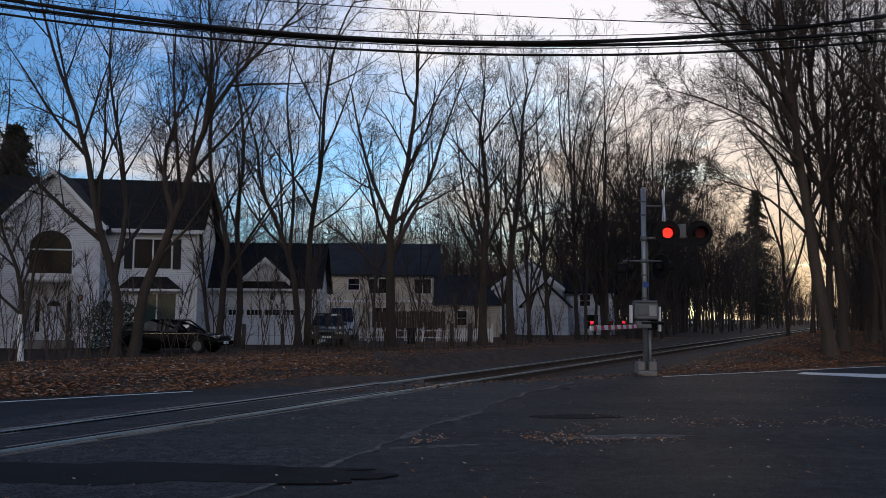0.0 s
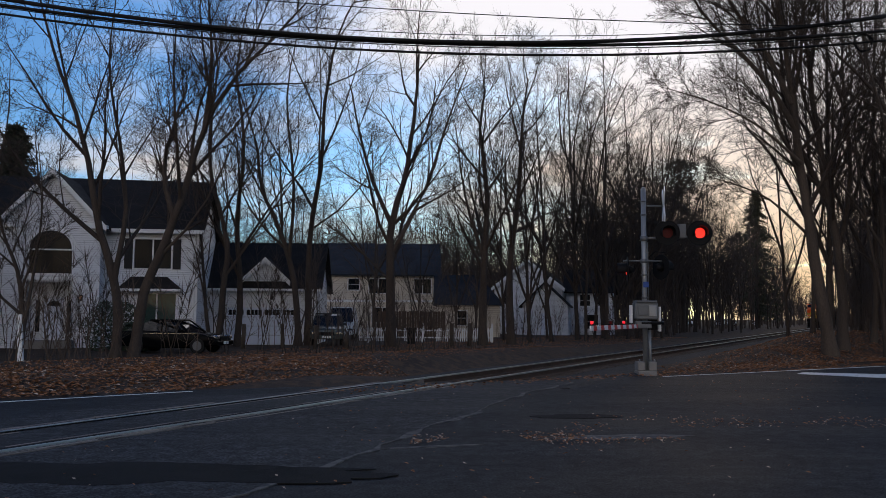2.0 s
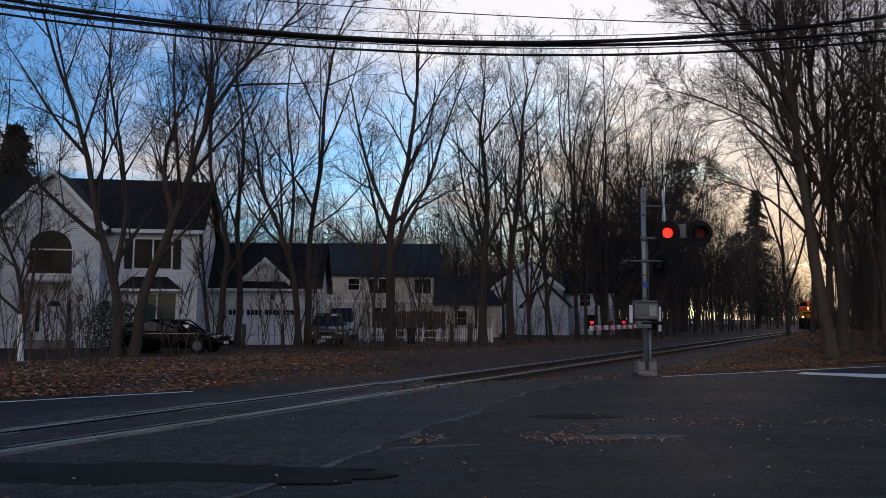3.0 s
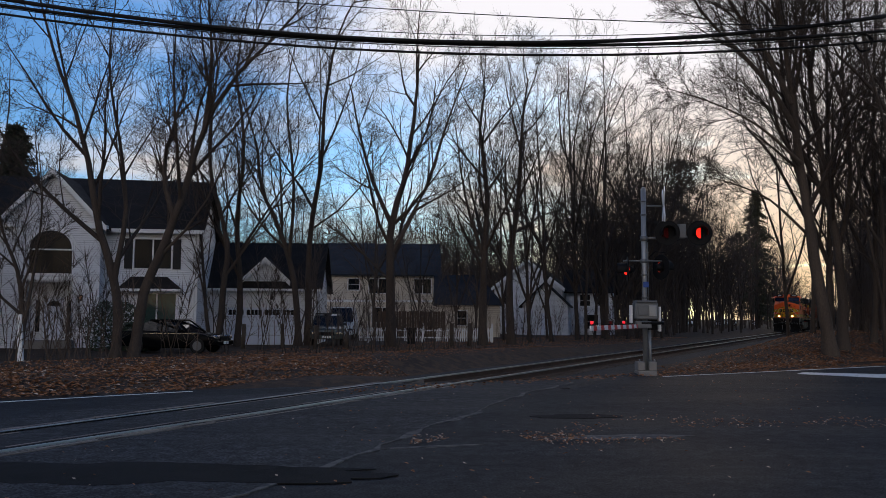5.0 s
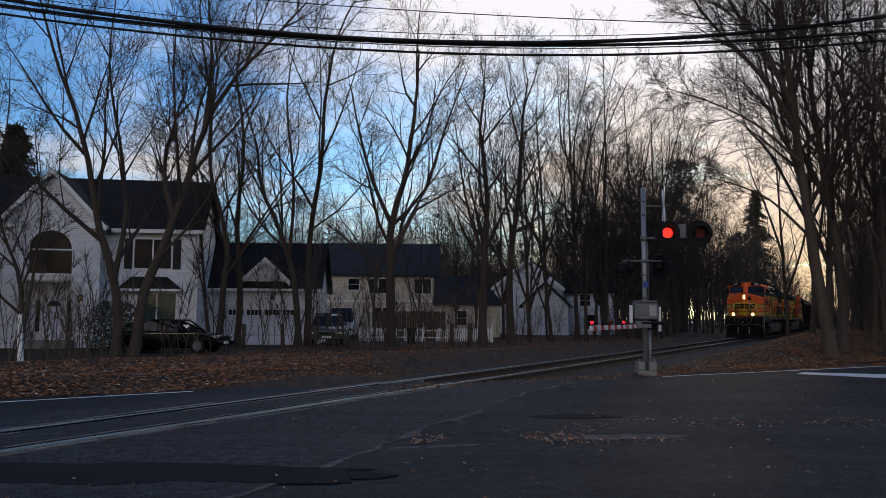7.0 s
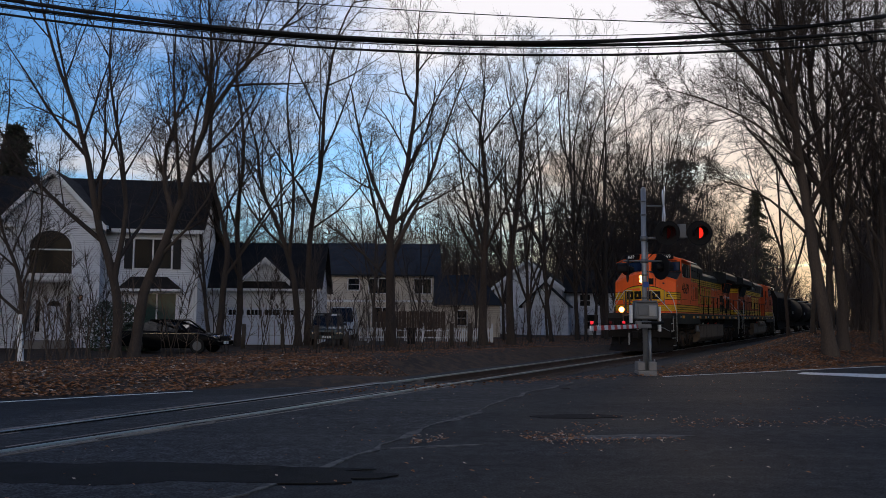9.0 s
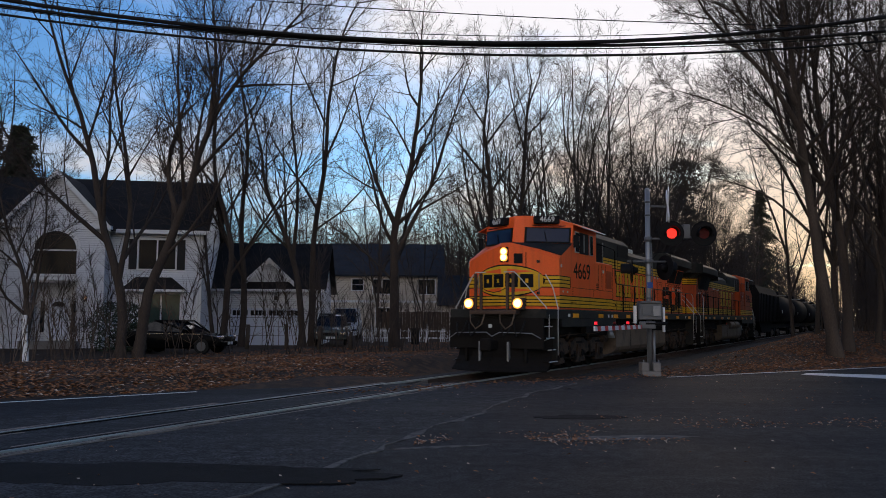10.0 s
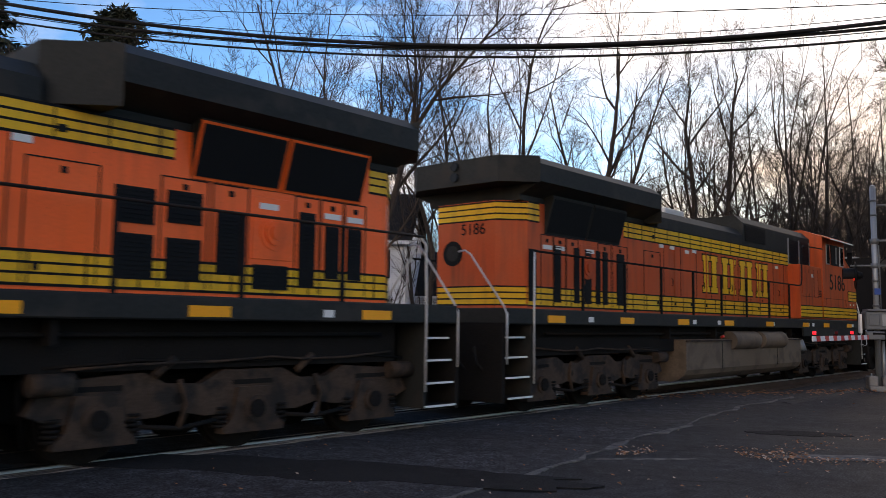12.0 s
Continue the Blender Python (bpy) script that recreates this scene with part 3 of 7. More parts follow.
def road_drift(rng):
    while True:
        k = rng.random()
        if k < 0.30:
            x = rng.uniform(-0.4, 3.2); y = 10.9 + 0.25 * x + rng.gauss(0, 0.35)
        elif k < 0.5:
            x = rng.uniform(2.0, 9.5); y = 12.6 + 0.1 * x + rng.gauss(0, 0.5)
        elif k < 0.75:
            x = rng.uniform(-4, 5); y = 5.6 + 0.12 * x + rng.gauss(0, 0.35)
        else:
            x, y = rng.uniform(-7, 13), rng.uniform(5, 24)
        s, v = along_across(x, y)
        e = (x - 3.0) * -0.6 + (y - 21.9) * 0.8
        if v > 1.5 and e < 0 and noise.noise((x * 0.8, y * 0.8, 2)) > -0.1:
            return x, y, 0.016


def road_edge(rng):
    f = rng.uniform(-8, 14)
    x, y = 4 + f * 0.8, 22.6 + f * 0.6
    g = rng.gauss(0.25, 0.35)
    return x - 0.6 * g, y + 0.8 * g, max(ground_z(x - 0.6 * g, y + 0.8 * g), 0.0)


build_ground()
build_road()
build_track()

# ---- bare trees ----
class Wood:
    """Collects tapered tubes into one list of points and faces."""
    def __init__(self):
        self.v, self.f = [], []

    def tube(self, pts, radii, sides):
        k0 = len(self.v)
        n = len(pts)
        for i, p in enumerate(pts):
            d = pts[min(i + 1, n - 1)] - pts[max(i - 1, 0)]
            if d.length < 1e-6:
                d = Vector((0, 0, 1))
            d.normalize()
            a = d.cross(Vector((0.31, 0.17, 1)) if abs(d.z) < 0.9 else Vector((1, 0.2, 0)))
            a.normalize()
            b = d.cross(a)
            for k in range(sides):
                w = 2 * math.pi * k / sides
                self.v.append(p + (a * math.cos(w) + b * math.sin(w)) * radii[i])
        for i in range(n - 1):
            for k in range(sides):
                u, w = k0 + i * sides, k0 + (i + 1) * sides
                self.f.append((u + k, u + (k + 1) % sides, w + (k + 1) % sides, w + k))

    def spike(self, p, q, r):
        d = (q - p).normalized()
        a = d.cross(Vector((0.31, 0.17, 1)) if abs(d.z) < 0.9 else Vector((1, 0.2, 0))).normalized()
        b = d.cross(a)
        k = len(self.v)
        self.v += [p + a * r, p - a * r * 0.5 + b * r * 0.87, p - a * r * 0.5 - b * r * 0.87, q]
        self.f += [(k, k + 1, k + 3), (k + 1, k + 2, k + 3), (k + 2, k, k + 3)]

    def mesh(self, name, material):
        me = bpy.data.meshes.new(name)
        me.from_pydata([tuple(p) for p in self.v], [], self.f)
        me.materials.append(material)
        for p in me.polygons:
            p.use_smooth = True
        return me


def at_path(pts, f):
    t = f * (len(pts) - 1)
    i = min(int(t), len(pts) - 2)
    return pts[i].lerp(pts[i + 1], t - i), (pts[i + 1] - pts[i]).normalized()


def limb(wood, rng, p, d, length, r, level, kids, rise):
    """One limb and, from it, its finer branches."""
    if level >= len(kids):
        # a last twig: a thin spike
        d = (d.normalized() + Vector((rng.gauss(0, 0.12), rng.gauss(0, 0.12), rng.gauss(0, 0.12) + rise))).normalized()
        wood.spike(p, p + d * length * 1.45, r)
        return
    n = (7, 4, 2 if kids[-1] > 3 else 1, 1)[min(level, 3)]
    pts, rad = [p.copy()], [r]
    q, dd = p.copy(), d.normalized()
    wob = (0.09, 0.11, 0.13, 0.16)[min(level, 3)]
    for i in range(n):
        dd = (dd + Vector((rng.gauss(0, wob), rng.gauss(0, wob), rng.gauss(0, wob) + rise))).normalized()
        q = q + dd * (length / n)
        pts.append(q.copy())
        rad.append(max(r * (1 - 0.80 * (i + 1) / n), 0.005))
    wood.tube(pts, rad, (6, 4, 3, 3)[min(level, 3)])
    if level < len(kids):
        sprout(wood, rng, pts, r, length, level, kids, rise, 0.18)


def sprout(wood, rng, pts, r, length, level, kids, rise, start):
    m = kids[level]
    spin = rng.uniform(0, 6.28)
    for j in range(m):
        f = start + (1 - start) * (j + rng.uniform(0.2, 0.9)) / m
        p, d = at_path(pts, min(f, 0.98))
        spin += 2.4 + rng.uniform(-0.5, 0.5)
        a = d.cross(Vector((0.3, 0.1, 1)) if abs(d.z) < 0.9 else Vector((1, 0, 0))).normalized()
        b = d.cross(a)
        ang = radians(rng.uniform(22, 50))
        nd = d * math.cos(ang) + (a * math.cos(spin) + b * math.sin(spin)) * math.sin(ang)
        ln = length * rng.uniform(0.42, 0.72) * (1.15 - 0.60 * f)
        limb(wood, rng, p, nd, ln, max(r * (1 - 0.75 * f) * rng.uniform(0.42, 0.62), 0.008), level + 1, kids, rise)


def smooth_path(points, rng, wob):
    pts = [Vector(p) for p in points]
    out = []
    for i in range(len(pts) - 1):
        p0, p1, p2, p3 = pts[max(i - 1, 0)], pts[i], pts[i + 1], pts[min(i + 2, len(pts) - 1)]
        for k in range(3):
            t = k / 3
            out.append(0.5 * ((2 * p1) + (p2 - p0) * t + (2 * p0 - 5 * p1 + 4 * p2 - p3) * t * t + (3 * p1 - p0 - 3 * p2 + p3) * t ** 3))
    out.append(pts[-1])
    return [p + Vector((rng.uniform(-wob, wob), rng.uniform(-wob, wob), 0)) if 0 < i < len(out) - 1 else p for i, p in enumerate(out)]


def tree(name, m, stems, seed, kids, rise=0.10, start=0.35, label="", group="", bark=None, reach=0.42):
    """stems: (points, foot radius) of trunks and main forks, in the tree's own space. Every stem carries limbs, branches and twigs."""
    rng = random.Random(seed)
    t = thing(name, m, label or "tall bare deciduous tree with fine winter twigs", "tree", group)
    trunk, crown = Wood(), Wood()
    for num, (points, r) in enumerate(stems):
        pts = smooth_path(points, rng, r * 0.15)
        n = len(pts)
        rad = [max(r * (1 - 0.86 * (i / (n - 1)) ** 0.9), 0.012) for i in range(n)]
        if points[0][2] < 0.5:
            rad[0] *= 1.35
        trunk.tube(pts, rad, 9)
        length = sum((b - a).length for a, b in zip(pts, pts[1:]))
        sprout(crown, rng, pts, r, length * reach * 1.6, 0, kids if num == 0 else (kids[0] * 2 // 3, *kids[1:]), rise, start)
    for nm, w, mt in (("trunk", trunk, bark or BARK), ("crown", crown, TWIG)):
        ob = new(nm, w.mesh(nm, mt))
        ob.parent = t
    return t


def straight_stem(rng, h, r, lean=0.05, n=6):
    x = y = 0.0
    out = [(0, 0, -0.2)]
    dx, dy = rng.uniform(-lean, lean), rng.uniform(-lean, lean)
    for i in range(1, n + 1):
        x += (dx + rng.gauss(0, 0.03)) * h / n
        y += (dy + rng.gauss(0, 0.03)) * h / n
        out.append((x, y, h * i / n))
    return (out, r)


def rel(points, base):
    return [(p[0] - base[0], p[1] - base[1], p[2] - base[2]) for p in points]


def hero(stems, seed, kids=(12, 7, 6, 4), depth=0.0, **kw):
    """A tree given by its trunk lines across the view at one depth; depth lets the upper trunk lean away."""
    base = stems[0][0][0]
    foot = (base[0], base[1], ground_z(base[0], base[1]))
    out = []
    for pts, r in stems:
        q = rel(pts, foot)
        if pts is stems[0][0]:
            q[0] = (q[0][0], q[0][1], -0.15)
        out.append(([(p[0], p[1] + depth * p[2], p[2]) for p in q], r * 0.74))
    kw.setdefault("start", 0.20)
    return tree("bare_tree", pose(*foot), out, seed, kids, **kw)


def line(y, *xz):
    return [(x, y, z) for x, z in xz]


def yard(x, y):
    """The open yards between the track and the houses."""
    return -14 < x < 0.2 * y and 44 < y < 92


def build_trees():
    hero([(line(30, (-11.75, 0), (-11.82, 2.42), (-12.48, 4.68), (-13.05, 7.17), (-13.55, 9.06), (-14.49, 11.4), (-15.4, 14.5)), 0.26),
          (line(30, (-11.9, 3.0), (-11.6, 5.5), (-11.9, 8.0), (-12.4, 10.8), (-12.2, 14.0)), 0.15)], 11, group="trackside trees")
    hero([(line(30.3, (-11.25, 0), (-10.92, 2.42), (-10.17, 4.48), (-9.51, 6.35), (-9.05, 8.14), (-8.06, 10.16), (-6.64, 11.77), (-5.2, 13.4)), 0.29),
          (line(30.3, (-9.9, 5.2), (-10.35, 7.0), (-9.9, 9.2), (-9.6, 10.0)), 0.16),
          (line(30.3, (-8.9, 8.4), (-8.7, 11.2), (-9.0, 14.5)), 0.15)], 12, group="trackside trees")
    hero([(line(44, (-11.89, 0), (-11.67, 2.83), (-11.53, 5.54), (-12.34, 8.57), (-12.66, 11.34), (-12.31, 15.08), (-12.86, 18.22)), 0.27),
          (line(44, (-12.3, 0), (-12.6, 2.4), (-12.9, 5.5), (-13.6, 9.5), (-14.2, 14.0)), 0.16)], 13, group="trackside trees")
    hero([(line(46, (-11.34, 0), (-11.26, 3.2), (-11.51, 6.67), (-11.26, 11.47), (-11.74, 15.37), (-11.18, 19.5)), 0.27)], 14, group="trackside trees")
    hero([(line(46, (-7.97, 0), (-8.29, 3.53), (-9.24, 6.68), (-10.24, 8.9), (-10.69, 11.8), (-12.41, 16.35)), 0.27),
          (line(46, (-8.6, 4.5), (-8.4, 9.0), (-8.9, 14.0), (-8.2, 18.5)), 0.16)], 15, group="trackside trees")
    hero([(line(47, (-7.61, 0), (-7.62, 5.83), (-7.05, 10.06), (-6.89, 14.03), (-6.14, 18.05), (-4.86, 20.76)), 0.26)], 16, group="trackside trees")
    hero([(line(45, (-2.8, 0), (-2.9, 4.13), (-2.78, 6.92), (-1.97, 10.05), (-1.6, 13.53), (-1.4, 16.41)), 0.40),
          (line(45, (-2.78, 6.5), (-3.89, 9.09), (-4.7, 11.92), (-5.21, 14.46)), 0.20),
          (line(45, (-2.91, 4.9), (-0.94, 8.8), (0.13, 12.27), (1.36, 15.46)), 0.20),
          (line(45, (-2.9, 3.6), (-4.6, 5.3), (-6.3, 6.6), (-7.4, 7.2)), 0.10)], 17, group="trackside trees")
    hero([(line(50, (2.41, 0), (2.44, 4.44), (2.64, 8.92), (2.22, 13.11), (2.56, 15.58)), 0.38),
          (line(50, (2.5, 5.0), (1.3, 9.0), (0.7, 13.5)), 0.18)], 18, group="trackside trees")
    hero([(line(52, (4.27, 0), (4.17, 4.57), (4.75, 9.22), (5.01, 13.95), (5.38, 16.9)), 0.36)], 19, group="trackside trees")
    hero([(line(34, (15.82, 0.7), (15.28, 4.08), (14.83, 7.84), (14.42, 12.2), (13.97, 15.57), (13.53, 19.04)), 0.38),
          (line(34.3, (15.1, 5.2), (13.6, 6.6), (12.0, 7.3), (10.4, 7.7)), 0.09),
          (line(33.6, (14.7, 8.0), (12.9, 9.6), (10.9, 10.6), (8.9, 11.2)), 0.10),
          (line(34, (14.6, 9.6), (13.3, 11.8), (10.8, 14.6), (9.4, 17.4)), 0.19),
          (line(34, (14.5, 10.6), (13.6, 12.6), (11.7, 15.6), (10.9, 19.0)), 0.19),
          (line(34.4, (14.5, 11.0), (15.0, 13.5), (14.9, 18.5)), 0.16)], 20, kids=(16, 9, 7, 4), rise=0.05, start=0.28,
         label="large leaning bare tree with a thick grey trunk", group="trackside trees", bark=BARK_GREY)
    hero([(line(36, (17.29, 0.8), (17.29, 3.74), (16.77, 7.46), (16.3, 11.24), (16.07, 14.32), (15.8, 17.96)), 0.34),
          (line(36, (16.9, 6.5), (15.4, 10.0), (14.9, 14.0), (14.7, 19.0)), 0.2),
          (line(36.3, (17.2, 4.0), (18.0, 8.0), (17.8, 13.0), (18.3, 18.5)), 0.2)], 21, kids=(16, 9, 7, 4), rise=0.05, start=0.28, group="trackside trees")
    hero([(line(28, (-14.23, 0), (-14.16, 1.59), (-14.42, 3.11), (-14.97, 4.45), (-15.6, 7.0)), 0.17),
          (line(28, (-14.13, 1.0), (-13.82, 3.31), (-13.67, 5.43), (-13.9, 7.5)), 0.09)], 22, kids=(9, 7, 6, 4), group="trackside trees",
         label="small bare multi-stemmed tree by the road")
    # woods: six rich kinds for the nearer trees, six leaner ones for the far
    rng = random.Random(40)
    protos = []
    for k in range(12):
        h = (15, 17, 14, 16, 12.5, 17.5)[k % 6]
        st = [straight_stem(rng, h, h * 0.0078)]
        # low forks: two or three leaders that part and climb
        for e in range(3 + k % 2):
            base = st[0][0][1 + e % 2]
            a = rng.uniform(0, 6.28)
            w = h * rng.uniform(0.15, 0.30)
            st.append(([base, (base[0] + 0.45 * w * math.cos(a), base[1] + 0.45 * w * math.sin(a), base[2] + h * 0.22),
                        (base[0] + 0.8 * w * math.cos(a), base[1] + 0.8 * w * math.sin(a), h * 0.68), (base[0] + w * math.cos(a + 0.3), base[1] + w * math.sin(a + 0.3), h * rng.uniform(0.82, 0.98))], h * 0.0055))
        protos.append((st, 60 + k, (8, 6, 4, 3) if k < 6 else (8, 6, 5, 3)))
    spots = []
    rng = random.Random(77)

    def spot(x, y, k=None):
        spots.append((x, y, (rng.randrange(6) + (0 if y < 74 else 6)) if k is None else k))
    for i in range(36):
        x, y, _ = from_track(rng.uniform(62, 230), -rng.uniform(5.5, 30))
        if not yard(x, y):
            spot(x, y)
    for i in range(54):
        spot(rng.uniform(-32, 40), rng.uniform(92, 140))
    n = 0
    while n < 26:
        y = rng.uniform(62, 125)
        x = y * rng.uniform(0.14, 0.42)
        if along_across(x, y)[1] < -5.5:
            spot(x, y)
            n += 1
    for i in range(12):
        spot(rng.uniform(-46, -12), rng.uniform(66, 100))
    for x, y in ((5.9, 56), (7.6, 58), (8.3, 66), (10.3, 60), (12.0, 66), (6.4, 63), (4.4, 60), (13.5, 70), (15.5, 74), (17.5, 80), (18.4, 72), (20.5, 78), (-9.8, 56), (-5.5, 66), (-2.2, 72), (1.0, 58), (2.6, 68), (-16.5, 52), (-19, 60)):
        spot(x, y)
    for i in range(36):
        s, v = rng.uniform(42, 140), rng.uniform(8.0, 26)
        x, y, _ = from_track(s, v)
        if x > 0.50 * y:
            spot(x, y)
    for x, y in ((18.6, 35), (20.5, 33), (18.2, 41), (22.5, 40), (24.5, 34), (19.5, 47), (21.5, 37), (19.4, 31.8), (26, 38)):
        spot(x, y)
    for x, y in ((-24, 32), (-28, 34), (-33, 33), (-27, 28), (-21, 30), (-36, 40), (-17.5, 29)):
        spot(x, y, 4)
    # the tallest stand at the edge of the wood, beside the track
    tall = {(10.2, 63), (12.6, 64), (16.0, 68.5), (19.5, 76.5), (23.4, 87), (27.2, 97), (24.0, 101), (31.0, 106), (17.9, 38.5), (23.0, 36.5), (20.4, 39.5)}
    for x, y in sorted(tall):
        spot(x, y, rng.choice((7, 9, 11)) if y > 60 else rng.choice((0, 1, 3)))
    made = {}
    for x, y, k in spots:
        st, sd, kids = protos[k]
        f = rng.uniform(1.15, 1.36) if (x, y) in tall else rng.uniform(0.78, 1.12)
        m = pose(x, y, ground_z(x, y), 0, 0, rng.uniform(0, 360)) @ Matrix.Scale(f, 4)
        if k not in made:
            made[k] = tree("bare_tree", pose(0, 0, 0), st, sd, kids, rise=0.05, start=0.18, group="bare woodland trees", reach=0.32)
            made[k].matrix_basis = m
        else:
            copy_thing(made[k], pose(0, 0, 0)).matrix_basis = m


def far_woods():
    """The treeline all round, far off: thousands of thin trunks with a few branches each."""
    rng = random.Random(12)
    w = Wood()
    for i in range(2300):
        a = radians(rng.uniform(-60, 48))
        d = rng.uniform(130, 320)
        x, y = d * math.sin(a), d * math.cos(a)
        if abs(along_across(x, y)[1]) < 7:
            continue
        h = rng.uniform(11, 21)
        p = Vector((x, y, -0.3))
        t = p + Vector((rng.gauss(0, 0.8), rng.gauss(0, 0.8), h))
        w.tube([p, p.lerp(t, 0.5) + Vector((rng.gauss(0, 0.8), 0, 0)), t], [0.15, 0.09, 0.02], 3)
        for k in range(30):
            q = p.lerp(t, rng.uniform(0.30, 0.97))
            e = Vector((rng.gauss(0, 1), rng.gauss(0, 1), rng.uniform(0.2, 1.4))).normalized() * rng.uniform(1.5, 5.0)
            w.spike(q, q + e, 0.07)
    tagged(new("far_woods", w.mesh("far_woods", BRUSH)), "distant bare woodland along the horizon", "woods", kind="stuff")


def thicket_spot(rng):
    """Stands by the track behind the yards, on the bank across from it, far down the track and beyond the houses."""
    u = rng.random()
    if u < 0.08:
        return from_track(rng.uniform(62, 190), -rng.uniform(9.0, 36))
    if u < 0.42:
        return from_track(rng.uniform(280, 430), -rng.uniform(6.5, 32))
    if u < 0.76:
        return from_track(rng.uniform(55, 260), rng.uniform(6.5, 15))
    return rng.uniform(-30, 25), rng.uniform(92, 140), 0


def thicket():
    """Young trees in the woods beyond the yards and along the far side of the track."""
    rng = random.Random(21)
    w = Wood()
    n = 0
    while n < 760:
        x, y, _ = thicket_spot(rng)
        if yard(x, y):
            continue
        n += 1
        h = rng.uniform(12, 20) if along_across(x, y)[1] > 0 else rng.uniform(6, 13)
        p = Vector((x, y, -0.2))
        t = p + Vector((rng.gauss(0, 0.7), rng.gauss(0, 0.7), h))
        m = p.lerp(t, 0.5) + Vector((rng.gauss(0, 0.25), rng.gauss(0, 0.25), 0))
        w.tube([p, m, t], [0.075, 0.045, 0.012], 3)
        for k in range(15):
            f = rng.uniform(0.22, 0.98)
            q = p.lerp(m, f * 2) if f < 0.5 else m.lerp(t, f * 2 - 1)
            e = Vector((rng.gauss(0, 1), rng.gauss(0, 1), rng.uniform(0.4, 1.8))).normalized() * rng.uniform(1.3, 4.4) * (1.15 - 0.6 * f)
            w.spike(q, q + e, 0.040)
            for j in range(5):
                u = q + e * rng.uniform(0.3, 0.95)
                w.spike(u, u + (e.normalized() + Vector((rng.gauss(0, 0.5), rng.gauss(0, 0.5), rng.gauss(0.1, 0.4)))).normalized() * rng.uniform(0.4, 1.3), 0.016)
    tagged(new("thicket", w.mesh("thicket", BRUSH)), "thicket of young bare trees behind the yards", "woods", kind="stuff")


far_woods()
thicket()
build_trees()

# ---- overhead cables ----
def build_cables():
    ends = []
    def cable(xz, y, r, label):
        pts = []
        a = np.polyfit([p[0] for p in xz], [p[1] for p in xz], 3 if len(xz) > 4 else 2)
        for x in np.linspace(-30, 27, 80):
            pts.append((x, y, float(np.polyval(a, x)) if -15 < x < 10 else None))
        lo, hi = [p for p in pts if p[2] is not None][:2], [p for p in pts if p[2] is not None][-2:]
        out = []
        for x, yy, z in pts:
            if z is None:
                e = lo if x < 0 else hi
                z = e[0][2] + (e[1][2] - e[0][2]) / (e[1][0] - e[0][0]) * (x - e[0][0])
            out.append((x, yy, z))
        ends.append((out[0], out[-1]))
        ob = make("overhead_cable", tube(bmesh.new(), out, r, 6), RUBBER)
        tagged(ob, label, "cable", "overhead cables")
    cable([(-13.98, 8.62), (-8.28, 7.46), (-6.17, 7.215), (-4.06, 6.968), (-0.03, 6.722), (2.95, 6.749), (5.38, 6.881), (8.21, 7.264)], 15.0, 0.036, "thick black overhead cable bundle above the road")
    cable([(-13.95, 8.45), (-8.31, 7.37), (-6.19, 7.151), (-4.08, 6.935), (-0.03, 6.677), (2.96, 6.694), (5.4, 6.794), (8.23, 6.994)], 15.06, 0.030, "thick black overhead cable above the road")
    cable([(-13.95, 8.25), (-8.33, 7.229), (-6.2, 6.992), (-4.08, 6.765), (-0.03, 6.529), (2.96, 6.513), (5.41, 6.614), (8.24, 6.824)], 15.1, 0.022, "black overhead cable above the road")
    cable([(-13.5, 8.75), (-3.51, 7.618), (-0.03, 7.395), (3.01, 7.247), (4.96, 7.214), (8.2, 7.15)], 15.3, 0.009, "thin black overhead wire")
    cable([(-13.5, 8.45), (-6.66, 7.357), (-4.04, 7.05), (-0.03, 6.80), (2.93, 6.832), (4.83, 6.918), (8.2, 7.2)], 14.9, 0.007, "thin black overhead wire")
    cable([(-13.98, 8.66), (-8.28, 7.50), (-6.17, 7.25), (-4.06, 7.00), (-0.03, 6.75), (2.95, 6.78), (5.38, 6.91), (8.21, 7.30)], 15.03, 0.014, "black overhead cable lying along the bundle")
    cable([(-13.95, 8.40), (-8.31, 7.32), (-6.19, 7.12), (-4.08, 6.90), (-0.03, 6.64), (2.96, 6.63), (5.4, 6.74), (8.23, 6.94)], 15.08, 0.010, "thin black overhead cable lying along the bundle")
    turns = [(7.80 + (0.165 + 0.012 * math.sin(k * 1.7)) * math.cos(k * 0.35), 15.07 + 0.0012 * k - 0.04, 6.77 + (0.165 + 0.012 * math.sin(k * 1.7)) * math.sin(k * 0.35)) for k in range(64)]
    tagged(make("cable_coil", tube(bmesh.new(), turns, 0.010, 6), RUBBER), "coil of spare black cable hanging from the wires", "cable")
    for k in (0, 1):
        top = max(e[k][2] for e in ends) + 0.6
        p = thing("utility_pole", pose(ends[0][k][0], 15.1, 0), "tall weathered wooden utility pole carrying the cables", "utility pole", "utility poles")
        part("pole", tube(bmesh.new(), [(0, 0, -0.2), (0, 0, top)], 0.17, 12, 0.12), TIMBER, p)
        for e in ends:
            part("cable_bracket", boxed(-0.06, 0.06, e[k][1] - 15.1 - 0.06, 0.15, e[k][2] - 0.05, e[k][2] + 0.05), GALV, p)


build_cables()

# ---- level crossing signal ----
FLASHERS = []


